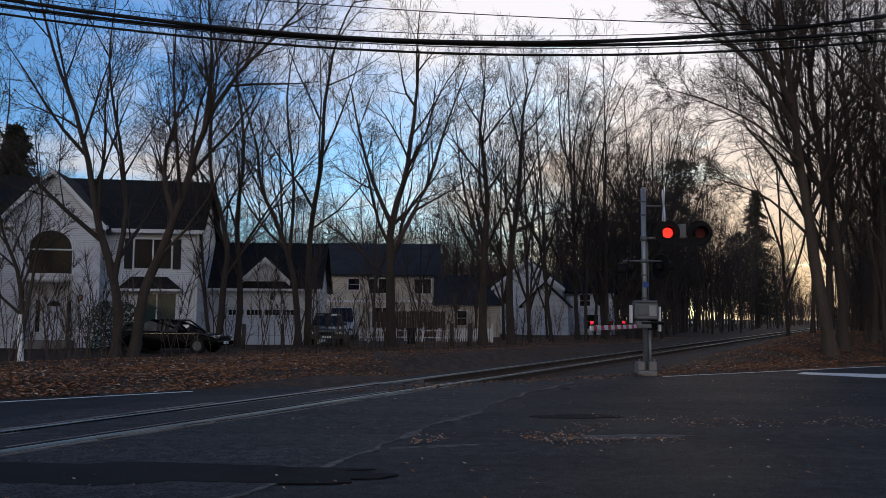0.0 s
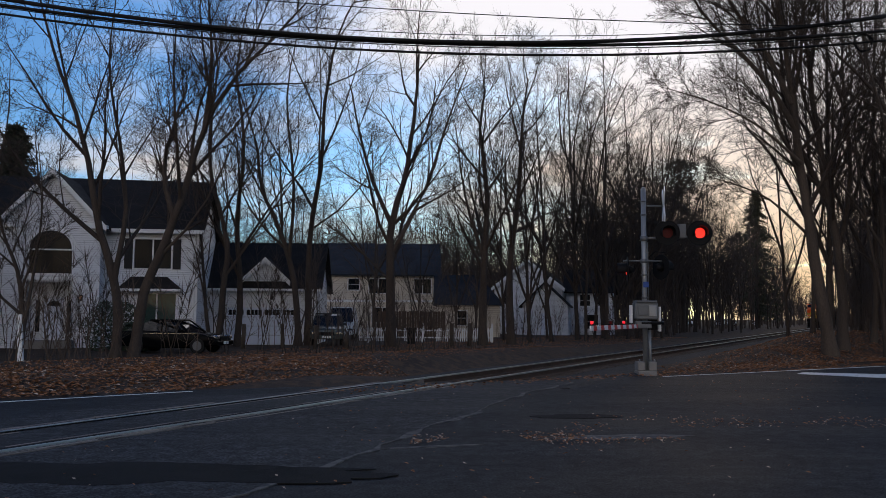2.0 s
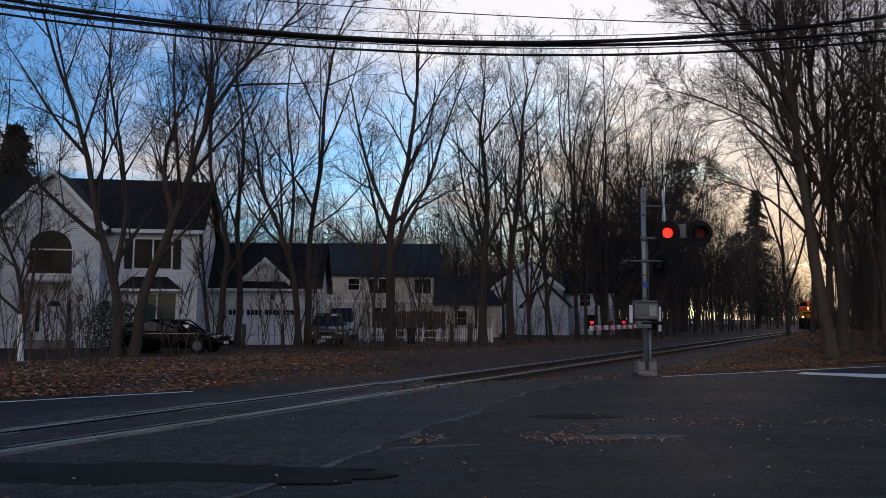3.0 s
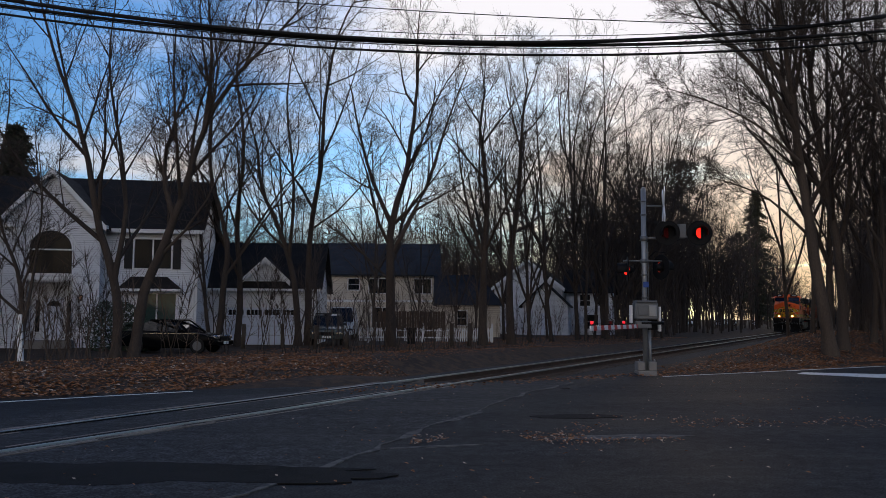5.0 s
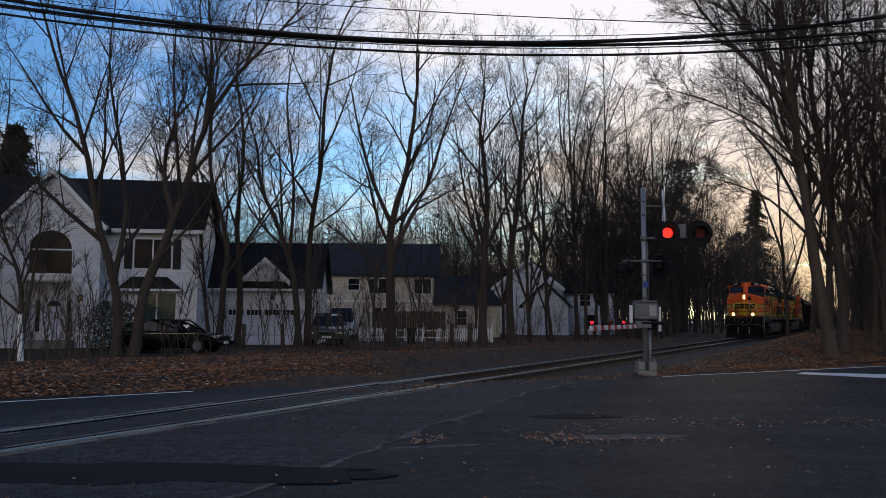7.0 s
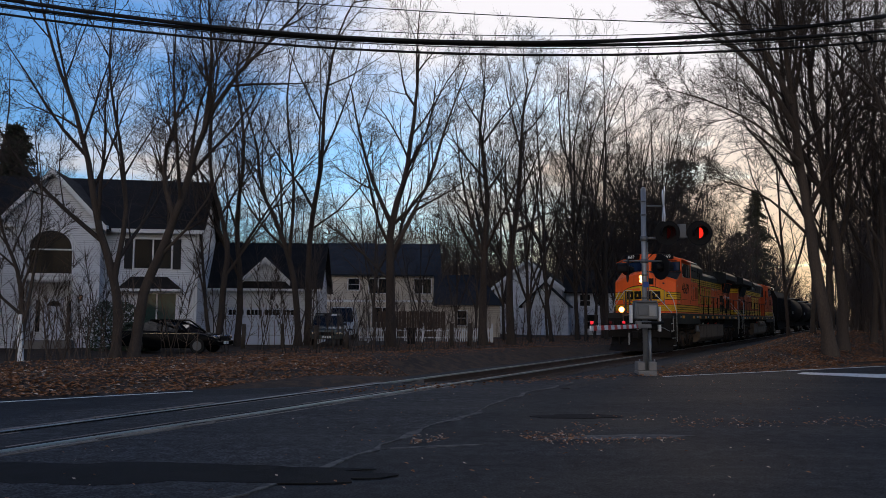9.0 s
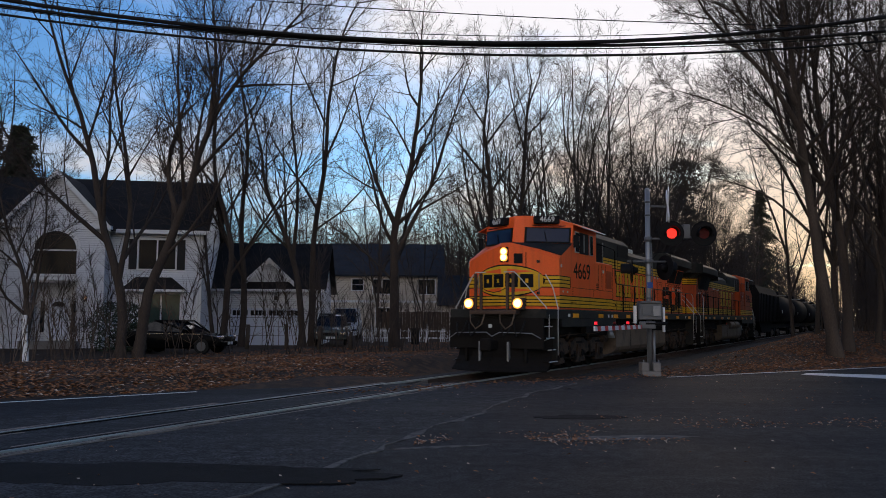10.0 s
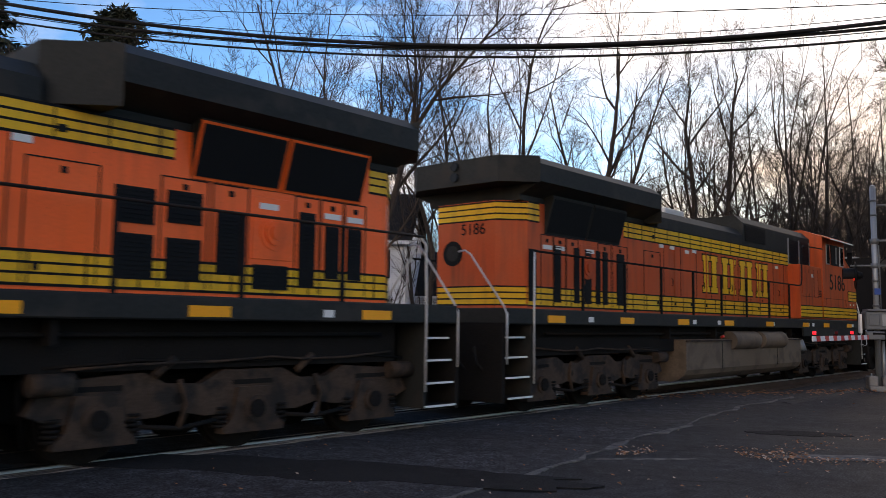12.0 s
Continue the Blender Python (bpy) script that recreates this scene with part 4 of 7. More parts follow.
def flasher(parent, x, y, z, yaw, lit, back=None):
    """A round black background plate with a hooded red lamp; yaw turns it from facing the viewer."""
    m = pose(x, y, z, 0, 0, yaw)
    lamp = part("flashing_lamp", cyl(bmesh.new(), (0, 0.0, 0), (0, 0.02, 0), 0.375, 32), BLACK, parent, "round black lamp plate")
    lamp.matrix_basis = m
    bm = bmesh.new()
    cyl(bm, (0, 0.02, 0), (0, 0.20, 0), 0.15, 20, 0.07)
    part("lamp_housing", bm, back or BLACK, lamp)
    bm = bmesh.new()
    n = 22
    ring = []
    for k in range(n + 1):
        a = radians(-25 + 230 * k / n)
        c, s = math.cos(a), math.sin(a)
        ring.append([bm.verts.new(p) for p in ((0.205 * c, 0, 0.205 * s), (0.205 * c, -0.30, 0.205 * s), (0.197 * c, -0.30, 0.197 * s), (0.197 * c, 0, 0.197 * s))])
    for u, v in zip(ring, ring[1:]):
        for i in range(4):
            bm.faces.new((u[i], v[i], v[(i + 1) % 4], u[(i + 1) % 4]))
    part("hood", bm, BLACK, lamp)
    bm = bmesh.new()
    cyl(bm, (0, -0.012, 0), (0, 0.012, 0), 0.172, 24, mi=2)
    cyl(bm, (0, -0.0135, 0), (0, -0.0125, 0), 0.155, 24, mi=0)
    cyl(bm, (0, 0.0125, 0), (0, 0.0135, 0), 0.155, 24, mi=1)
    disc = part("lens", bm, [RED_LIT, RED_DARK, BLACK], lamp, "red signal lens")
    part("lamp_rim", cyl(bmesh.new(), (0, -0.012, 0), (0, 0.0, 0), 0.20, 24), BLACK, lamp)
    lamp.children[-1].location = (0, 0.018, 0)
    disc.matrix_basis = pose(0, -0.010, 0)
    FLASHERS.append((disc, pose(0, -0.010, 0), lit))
    return lamp


def build_signal():
    s = thing("crossing_signal", pose(6.0, 24.7, 0.0), "galvanised crossing signal mast with flashing red lamps and lowered gate", "crossing signal")
    bm = bmesh.new()
    cyl(bm, (0, 0, 0.1), (0, 0, 5.5), 0.075, 18)
    cyl(bm, (0, 0, 5.5), (0, 0, 5.56), 0.085, 18, 0.04)
    part("mast", bm, GALV, s, "round galvanised mast")
    part("mast", cyl(bmesh.new(), (0.16, 0.12, 0.1), (0.16, 0.12, 1.3), 0.05, 12), GALV, s)
    f = bmesh.new()
    box(f, -0.28, 0.28, -0.25, 0.25, -0.2, 0.10, bevel=0.02)
    for x in (-0.17, 0.17):
        box(f, x - 0.11, x + 0.11, -0.22, 0.22, 0.10, 0.36, bevel=0.02)
    part("foundation", f, CONCRETE, s, "pale concrete and metal foundation")
    # gate mechanism and counterweight arms
    g = bmesh.new()
    box(g, -0.34, 0.34, -0.26, 0.22, 1.60, 2.10, bevel=0.03)
    box(g, -0.30, 0.30, -0.30, 0.26, 2.10, 2.16, bevel=0.01)
    box(g, -0.26, 0.0, -0.29, -0.26, 1.72, 2.02, bevel=0.01)
    mech = part("gate_mechanism", g, ALU, s, "grey metal gate mechanism box")
    for x, z0, z1 in ((-0.42, 1.5, 2.02), (0.42, 1.25, 1.98)):
        part("counterweight_arm", boxed(x - 0.035, x + 0.035, -0.1, 0.06, z0, z1, bevel=0.01), WHITE_REFL, mech)
    part("counterweight", boxed(0.02, 0.40, 0.02, 0.3, 1.30, 1.62, bevel=0.03), BLACK, mech)
    arm = part("gate_arm", boxed(0, 6.2, -0.02, 0.02, -0.055, 0.055, bevel=0.006), WHITE_REFL, s, "lowered gate arm with red and white stripes")
    ang = math.degrees(math.atan2(-5.45, -2.3))
    arm.matrix_basis = pose(-0.27, -0.25, 1.40, 0, 0, ang)
    for k in range(8):
        bm = bmesh.new()
        x = 6.2 - 0.42 - k * 0.8
        prism(bm, [(x - 0.2, -0.057), (x + 0.14, -0.057), (x + 0.2, 0.057), (x - 0.14, 0.057)], -0.024, 0.024, "y")
        part("red_stripe", bm, RED_REFL, arm, "red reflective stripe")
    for x in (6.05, 3.95, 2.2):
        lamp = part("gate_lamp", boxed(x - 0.05, x + 0.05, -0.05, 0.05, 0.06, 0.09), BLACK, arm)
        part("lamp_lens", cyl(bmesh.new(), (x, 0, 0.08), (x, 0, 0.16), 0.036, 12), RED_SMALL if x != 3.95 else RED_DARK, lamp, "small red gate lamp")
    # upper lamps on a cross arm, facing the road; lower pair facing along the road
    part("lamp_arm", tube(bmesh.new(), [(0, 0, 4.02), (0.35, -0.02, 4.02), (1.15, -0.02, 4.06), (1.65, -0.02, 4.06)], 0.035, 8), ALU, s)
    part("junction_box", boxed(1.02, 1.24, -0.12, 0.12, 4.02, 4.45, bevel=0.02), ALU, s, "grey junction box")
    part("clamp", cyl(bmesh.new(), (0, 0, 3.94), (0, 0, 4.08), 0.11, 14), ALU, s)
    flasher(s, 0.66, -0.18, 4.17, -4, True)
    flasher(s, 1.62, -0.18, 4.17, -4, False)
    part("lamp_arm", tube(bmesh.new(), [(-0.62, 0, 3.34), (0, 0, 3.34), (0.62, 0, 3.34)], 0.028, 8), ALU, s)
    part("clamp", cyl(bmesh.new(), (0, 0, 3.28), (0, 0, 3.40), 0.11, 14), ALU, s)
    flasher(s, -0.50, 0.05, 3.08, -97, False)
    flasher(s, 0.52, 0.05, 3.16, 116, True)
    # crossbuck seen nearly from the side
    for a in (-48, 48):
        b = part("crossbuck_board", boxed(-0.62, 0.62, -0.012, 0.012, -0.115, 0.115, bevel=0.004), WHITE_REFL, s, "white crossbuck board seen edge on")
        b.matrix_basis = pose(0.62, 0.05, 5.02, 0, 0, 80) @ pose(0, 0, 0, 0, a, 0)
    part("crossbuck_arm", tube(bmesh.new(), [(0, 0, 5.0), (0.62, 0.05, 5.0)], 0.03, 8), ALU, s)
    # cables, collars and hardware
    part("conduit", tube(bmesh.new(), [(0.10, -0.05, 2.16), (0.10, -0.05, 3.2), (0.09, -0.04, 3.9)], 0.018, 6), ALU, s)
    part("conduit", tube(bmesh.new(), [(0.1, 0.0, 3.4), (0.32, 0.0, 3.62), (0.62, 0.0, 3.60)], 0.014, 6), BLACK, s)
    for z in (1.52, 2.22, 2.9, 4.7, 5.1):
        part("collar", cyl(bmesh.new(), (0, 0, z), (0, 0, z + 0.05), 0.092, 16), ALU, s)
    part("hinge_pin", cyl(bmesh.new(), (-0.2, -0.36, 1.5), (0.45, -0.36, 1.5), 0.05, 10), BLACK, s)
    part("gate_bracket", boxed(-0.36, 0.1, -0.40, -0.26, 1.34, 1.56, bevel=0.02), ALU, s)
    part("access_plate", boxed(0.06, 0.28, -0.285, -0.262, 1.70, 2.02, bevel=0.01), GALV, s)
    for sg in (-1, 1):
        part("anchor_bolt", cyl(bmesh.new(), (sg * 0.22, -0.18, 0.36), (sg * 0.22, -0.18, 0.44), 0.02, 6), GALV, s)
    part("sign_plate", boxed(-0.06, 0.10, -0.1, -0.09, 2.55, 2.72), mat("blue_plate", (0.03, 0.07, 0.25), 0.5), s, "small blue sign plate")


build_signal()

# ---- houses ----
def window(parent, x0, x1, z0, z1, y, panes=2, shutters=False, glass=None, name="window"):
    """A framed window in the wall whose face lies at y, seen from -y."""
    bm = bmesh.new()
    t = 0.07
    box(bm, x0 - t, x1 + t, y - 0.03, y + 0.05, z1, z1 + t)
    box(bm, x0 - t, x1 + t, y - 0.05, y + 0.05, z0 - t, z0)
    box(bm, x0 - t, x0, y - 0.03, y + 0.05, z0, z1)
    box(bm, x1, x1 + t, y - 0.03, y + 0.05, z0, z1)
    w = part(name, bm, TRIM, parent, "white framed window")
    step = (x1 - x0) / panes
    for k in range(panes):
        a, b = x0 + k * step, x0 + (k + 1) * step
        part("pane", boxed(a + 0.02, b - 0.02, y + 0.05, y + 0.07, z0, z1), glass or GLASS_D, w)
        if k:
            part("mullion", boxed(a - 0.035, a + 0.035, y - 0.02, y + 0.06, z0, z1), TRIM, w)
    if panes == 1 and x1 - x0 < 1.5:
        part("meeting_rail", boxed(x0, x1, y + 0.0, y + 0.055, (z0 + z1) / 2 - 0.02, (z0 + z1) / 2 + 0.02), TRIM, w)
    if shutters:
        for a, b in ((x0 - t - 0.42, x0 - t - 0.02), (x1 + t + 0.02, x1 + t + 0.42)):
            part("shutter", boxed(a, b, y - 0.045, y - 0.005, z0 - 0.03, z1 + 0.03, bevel=0.006), SHUTTER, w, "black louvred shutter")
    return w


def gable_roof(bm, x0, x1, y0, y1, zr, ze, over=0.35, thick=0.14):
    """Two slopes with the ridge along x."""
    ym = (y0 + y1) / 2
    sl = (zr - ze) / (ym - y0)
    prism(bm, [(y0 - over, ze - sl * over), (ym, zr), (y1 + over, ze - sl * over), (y1 + over, ze - sl * over + thick), (ym, zr + thick), (y0 - over, ze - sl * over + thick)], x0 - over, x1 + over, "x")
    return bm


def front_gable(bm, xa, xb, zr, ze, y0, y1, over=0.3, thick=0.14):
    """Two slopes with the ridge along y."""
    xm = (xa + xb) / 2
    sl = (zr - ze) / (xm - xa)
    prism(bm, [(xa - over, ze - sl * over), (xm, zr), (xb + over, ze - sl * over), (xb + over, ze - sl * over + thick), (xm, zr + thick), (xa - over, ze - sl * over + thick)], y0, y1, "y")
    return bm


def rake(parent, xa, xb, zr, ze, y, over=0.3, thick=0.22):
    xm = (xa + xb) / 2
    sl = (zr - ze) / (xm - xa)
    for sg, xe in ((-1, xa - over), (1, xb + over)):
        bm = prism(bmesh.new(), [(xe, ze - sl * over - thick * 0.6), (xm, zr - thick * 0.6), (xm, zr + 0.16), (xe, ze - sl * over + 0.16)], y - 0.06, y, "y")
        part("rake_board", bm, TRIM, parent, "white rake board")


def white_house():
    # x across the front, y into the house; the front of the main block is y = 0
    h = thing("house", pose(-12.95, 43.6, 0.0, 0, 0, 9.5), "white clapboard two-storey house with an arched window and dark roof", "house")
    win_up, win_lo = (-3.2, -1.35, 4.10, 5.62), (-2.95, -1.05, 1.22, 2.78)
    left_up, left_lo = (-12.7, -10.5, 4.10, 5.62), (-12.7, -10.5, 0.75, 2.80)
    bm = bmesh.new()
    wall_cells(bm, -14.2, 0, -0.3, 6.25, 0, 0.25, [win_up, win_lo, left_up, left_lo, (-8.7, -5.2, 0.0, 6.0)])
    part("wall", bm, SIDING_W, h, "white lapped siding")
    for b in ((-0.25, 0, 0.252, 9.0), (-14.2, -13.95, 0.252, 9.0), (-13.95, -0.25, 8.75, 9.0)):
        part("wall", boxed(*b, -0.3, 6.25), SIDING_W, h)
    part("gable", prism(bmesh.new(), [(0.0, 6.252), (9.0, 6.252), (4.5, 9.25)], -0.25, 0.0, "x"), SIDING_W, h)
    rf = part("roof", gable_roof(bmesh.new(), -14.2, 0, 0, 9, 9.3, 6.25), SHINGLE, h, "dark shingle roof")
    for xa, xb in ((-14.5, -9.6), (-4.3, 0.34)):
        part("gutter", boxed(xa, xb, -0.40, -0.30, 5.92, 6.12), TRIM, rf, "white gutter")
    part("corner_board", boxed(-0.10, 0.012, -0.03, 0.10, -0.2, 6.2), TRIM, h)
    part("downspout", boxed(-0.22, -0.13, -0.09, -0.01, 0.0, 5.95), TRIM, h)
    # entrance bay with its gable
    ga, gb, gy = -9.35, -4.62, -1.1
    gx = (ga + gb) / 2
    aw, dw = (gx - 1.02, gx + 1.02, 3.72, 4.88), (gx - 1.08, gx + 1.08, 0.42, 3.30)
    bm = bmesh.new()
    wall_cells(bm, ga, gb, -0.3, 6.3, gy, gy + 0.25, [aw, dw])
    bay = part("entrance_bay", bm, SIDING_W, h, "white siding entrance bay under a steep gable")
    for xa in (ga, gb - 0.2):
        part("bay_side", boxed(xa, xa + 0.2, gy + 0.252, 0.0, -0.3, 6.3), SIDING_W, bay)
    part("gable", prism(bmesh.new(), [(ga, 6.302), (gb, 6.302), (gx, 8.85)], gy, gy + 0.25, "y"), SIDING_W, bay)
    part("roof", front_gable(bmesh.new(), ga, gb, 8.85, 6.3, gy - 0.3, 5.5), SHINGLE, bay)
    rake(bay, ga, gb, 8.85, 6.3, gy - 0.3)
    for x0, x1 in ((ga - 0.32, ga + 0.75), (gb - 0.75, gb + 0.32)):
        part("eave_return", prism(bmesh.new(), [(x0, 6.0), (x1, 6.0), (x1, 6.18), (x0, 6.28)], gy - 0.32, gy + 0.1, "y"), TRIM, bay, "white eave return")
    # arched window
    w = window(bay, aw[0], aw[1], aw[2], aw[3], gy, 1)
    cz = aw[3] + 0.08
    arc = [(gx + 1.0 * math.cos(radians(a)), cz + 0.92 * math.sin(radians(a))) for a in range(0, 181, 12)]
    part("arch_pane", prism(bmesh.new(), arc, gy - 0.02, gy + 0.06, "y"), GLASS_D, w, "dark arched pane")
    outer = [(gx + 1.24 * math.cos(radians(a)), cz + 1.14 * math.sin(radians(a))) for a in range(0, 181, 12)]
    bm = bmesh.new()
    inner = [(gx + 1.0 * math.cos(radians(a)), cz + 0.92 * math.sin(radians(a))) for a in range(0, 181, 12)]
    for (a, b), (c, d) in zip(zip(inner, outer), zip(inner[1:], outer[1:])):
        prism(bm, [a, b, d, c], gy - 0.05, gy + 0.03, "y")
    part("arch_trim", bm, TRIM, w, "white arch trim")
    part("ledge", boxed(gx - 1.3, gx + 1.3, gy - 0.12, gy, 3.40, 3.54), TRIM, bay)
    # recessed door
    bm = bmesh.new()
    box(bm, dw[0] - 0.1, dw[1] + 0.1, gy + 1.0, gy + 1.05, 0.3, 3.32)
    box(bm, dw[0] - 0.05, dw[0], gy + 0.25, gy + 1.0, 0.3, 3.3); box(bm, dw[1], dw[1] + 0.05, gy + 0.25, gy + 1.0, 0.3, 3.3)
    box(bm, dw[0], dw[1], gy + 0.25, gy + 1.0, 3.30, 3.36)
    part("porch_recess", bm, SIDING_W, bay)
    d = part("front_door", boxed(gx - 0.46, gx + 0.46, gy + 0.93, gy + 0.99, 0.45, 2.52, bevel=0.01), DOOR_W, bay, "white panelled front door")
    for a, b in ((-0.34, -0.06), (0.06, 0.34)):
        for z0, z1 in ((0.62, 1.25), (1.38, 1.95)):
            part("door_panel", boxed(gx + a, gx + b, gy + 0.915, gy + 0.935, z0, z1, bevel=0.008), DOOR_W, d)
    fan = [(gx + 0.34 * math.cos(radians(a)), 2.10 + 0.26 * math.sin(radians(a))) for a in range(0, 181, 20)]
    part("fan_light", prism(bmesh.new(), fan, gy + 0.92, gy + 0.935, "y"), GLASS_D, d)
    part("door_knob", cyl(bmesh.new(), (gx + 0.38, gy + 0.88, 1.4), (gx + 0.38, gy + 0.93, 1.4), 0.035, 8), BLACK, d)
    for a, b in ((-0.86, -0.60), (0.60, 0.86)):
        part("side_light", boxed(gx + a, gx + b, gy + 0.94, gy + 0.985, 0.8, 2.4), GLASS_D, bay, "dark narrow side light")
        part("door_casing", boxed(gx + (b if a < 0 else a) - 0.05, gx + (b if a < 0 else a) + 0.05, gy + 0.92, gy + 0.99, 0.42, 2.62), TRIM, bay)
    part("door_casing", boxed(gx - 0.92, gx + 0.92, gy + 0.92, gy + 0.99, 2.54, 2.66), TRIM, bay)
    part("doorstep", boxed(gx - 1.3, gx + 1.3, gy - 0.9, gy + 0.98, -0.1, 0.40, bevel=0.02), CONCRETE, bay, "concrete doorstep")
    lamp = part("porch_lamp", boxed(gb - 0.88, gb - 0.76, gy - 0.16, gy, 2.35, 2.65, bevel=0.01), BLACK, bay, "small black porch lantern")
    part("lamp_glass", boxed(gb - 0.86, gb - 0.78, gy - 0.18, gy - 0.155, 2.40, 2.60), PORCH_GLOW, lamp, "faintly lit lantern glass")
    # other windows
    window(h, *win_up[:2], *win_up[2:], 0, 2, True)
    window(h, *win_lo[:2], *win_lo[2:], 0, 2, False, CURTAIN_GREEN)
    window(h, *left_up[:2], *left_up[2:], 0, 3, True)
    window(h, *left_lo[:2], *left_lo[2:], 0, 3, True)
    bm = bmesh.new()
    prism(bm, [(-3.9, 3.02), (-0.75, 3.02), (-1.5, 3.66), (-3.3, 3.66)], -0.6, -0.004, "y")
    for v in bm.verts:
        if v.co.z > 3.3 and v.co.y < -0.3:
            v.co.y = -0.1
    part("bay_roof", bm, SHINGLE, h, "small dark bay roof")
    part("bay_fascia", boxed(-3.95, -0.70, -0.63, -0.005, 2.90, 3.02), TRIM, h)


def garage_house():
    g = thing("garage", pose(-14.65, 48.6, 0.0, 0, 0, 3), "white clapboard double garage with a small dormer gable", "garage")
    bm = bmesh.new()
    door = (1.95, 6.25, 0.0, 2.15)
    wall_cells(bm, 0, 7.2, -0.3, 3.45, 0, 0.2, [door])
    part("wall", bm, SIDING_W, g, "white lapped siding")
    for b in ((7.0, 7.2, 0.202, 7), (0, 0.2, 0.202, 7), (0.2, 7.0, 6.8, 7)):
        part("wall", boxed(*b, -0.3, 3.45), SIDING_W, g)
    part("gable", prism(bmesh.new(), [(0.0, 3.452), (7.0, 3.452), (3.5, 6.1)], 7.0, 7.2, "x"), SIDING_W, g)
    rf = part("roof", gable_roof(bmesh.new(), 0, 7.2, 0, 7, 6.15, 3.45), SHINGLE, g, "dark shingle roof")
    part("gutter", boxed(-0.3, 7.5, -0.42, -0.33, 3.12, 3.26), TRIM, rf)
    d = part("garage_door", boxed(*door[:2], 0.10, 0.16, 0.0, 2.15), DOOR_W, g, "closed white sectional garage door")
    for z in (0.54, 1.07, 1.60):
        part("section_joint", boxed(door[0], door[1], 0.094, 0.10, z - 0.012, z + 0.012), ALU, d)
    for k in range(4):
        x = door[0] + 0.12 + k * 1.05
        for j in range(4):
            part("door_pane", boxed(x + j * 0.225, x + j * 0.225 + 0.19, 0.085, 0.10, 1.72, 2.02), GLASS_D, d)
    part("door_trim", boxed(door[0] - 0.12, door[1] + 0.12, -0.02, 0.0, 2.15, 2.28), TRIM, g)
    xa, xb, zr, ze = 2.87, 5.52, 4.95, 3.70
    bm = prism(bmesh.new(), [(xa, ze), (xb, ze), ((xa + xb) / 2, zr)], -0.05, 0.15, "y")
    dm = part("dormer", bm, SIDING_W, g, "small white gable over the garage door")
    part("roof", front_gable(bmesh.new(), xa, xb, zr, ze, -0.3, 3.0, 0.15), SHINGLE, dm)
    rake(dm, xa, xb, zr, ze, -0.3, 0.15, 0.24)
    part("lantern", boxed(4.50, 4.65, -0.15, 0, 2.62, 2.86, bevel=0.01), BLACK, g, "small black wall lantern")


def beige_house():
    h = thing("house", pose(-10.6, 75, 0.0, 0, 0, 2), "beige two-storey house with a grey shingle roof behind a fence", "house")
    bm = bmesh.new()
    ups = [(2.0, 3.0, 4.1, 5.1), (3.9, 5.5, 3.8, 5.1), (8.0, 9.5, 3.8, 5.1)]
    los = [(4.2, 6.0, 1.2, 2.5)]
    wall_cells(bm, 0, 10.1, -0.3, 5.6, 0, 0.2, ups + los)
    part("wall", bm, SIDING_B, h, "beige siding")
    for b in ((9.9, 10.1, 0.202, 9), (0, 0.2, 0.202, 9), (0.2, 9.9, 8.8, 9)):
        part("wall", boxed(*b, -0.3, 5.6), SIDING_B, h)
    part("belt_trim", boxed(0, 10.1, -0.05, 0, 3.0, 3.2), TRIM, h)
    part("roof", gable_roof(bmesh.new(), 0, 10.1, 0, 9, 8.6, 5.6), SHINGLE_G, h, "blue-grey shingle roof")
    part("roof_vent", boxed(5.2, 5.5, 1.8, 2.1, 6.9, 7.5), BLACK, h)
    for u in ups + los:
        window(h, *u, 0, 2 if u[1] - u[0] > 1.2 else 1)
    w = thing("house_wing", pose(-0.4, 70, 0.0, 0, 0, 2), "low beige house wing with a hipped grey roof", "house")
    bm = bmesh.new()
    wall_cells(bm, 0, 5.2, -0.3, 2.75, 0, 0.2, [(1.6, 2.4, 1.0, 2.2)])
    part("wall", bm, SIDING_B, w)
    for b in ((5.0, 5.2, 0.202, 6), (0, 0.2, 0.202, 6), (0.2, 5.0, 5.8, 6)):
        part("wall", boxed(*b, -0.3, 2.75), SIDING_B, w)
    bm = bmesh.new()
    vs = [bm.verts.new(p) for p in ((-0.3, -0.3, 2.7), (5.6, -0.3, 2.7), (5.6, 6.3, 2.7), (-0.3, 6.3, 2.7), (-0.3, 3, 5.4), (3.6, 3, 5.4))]
    for q in ((0, 1, 5, 4), (1, 2, 5), (2, 3, 4, 5), (3, 0, 4), (0, 3, 2, 1)):
        bm.faces.new([vs[i] for i in q])
    part("roof", bm, SHINGLE_G, w, "grey hipped shingle roof")
    window(w, 1.6, 2.4, 1.0, 2.2, 0, 1)


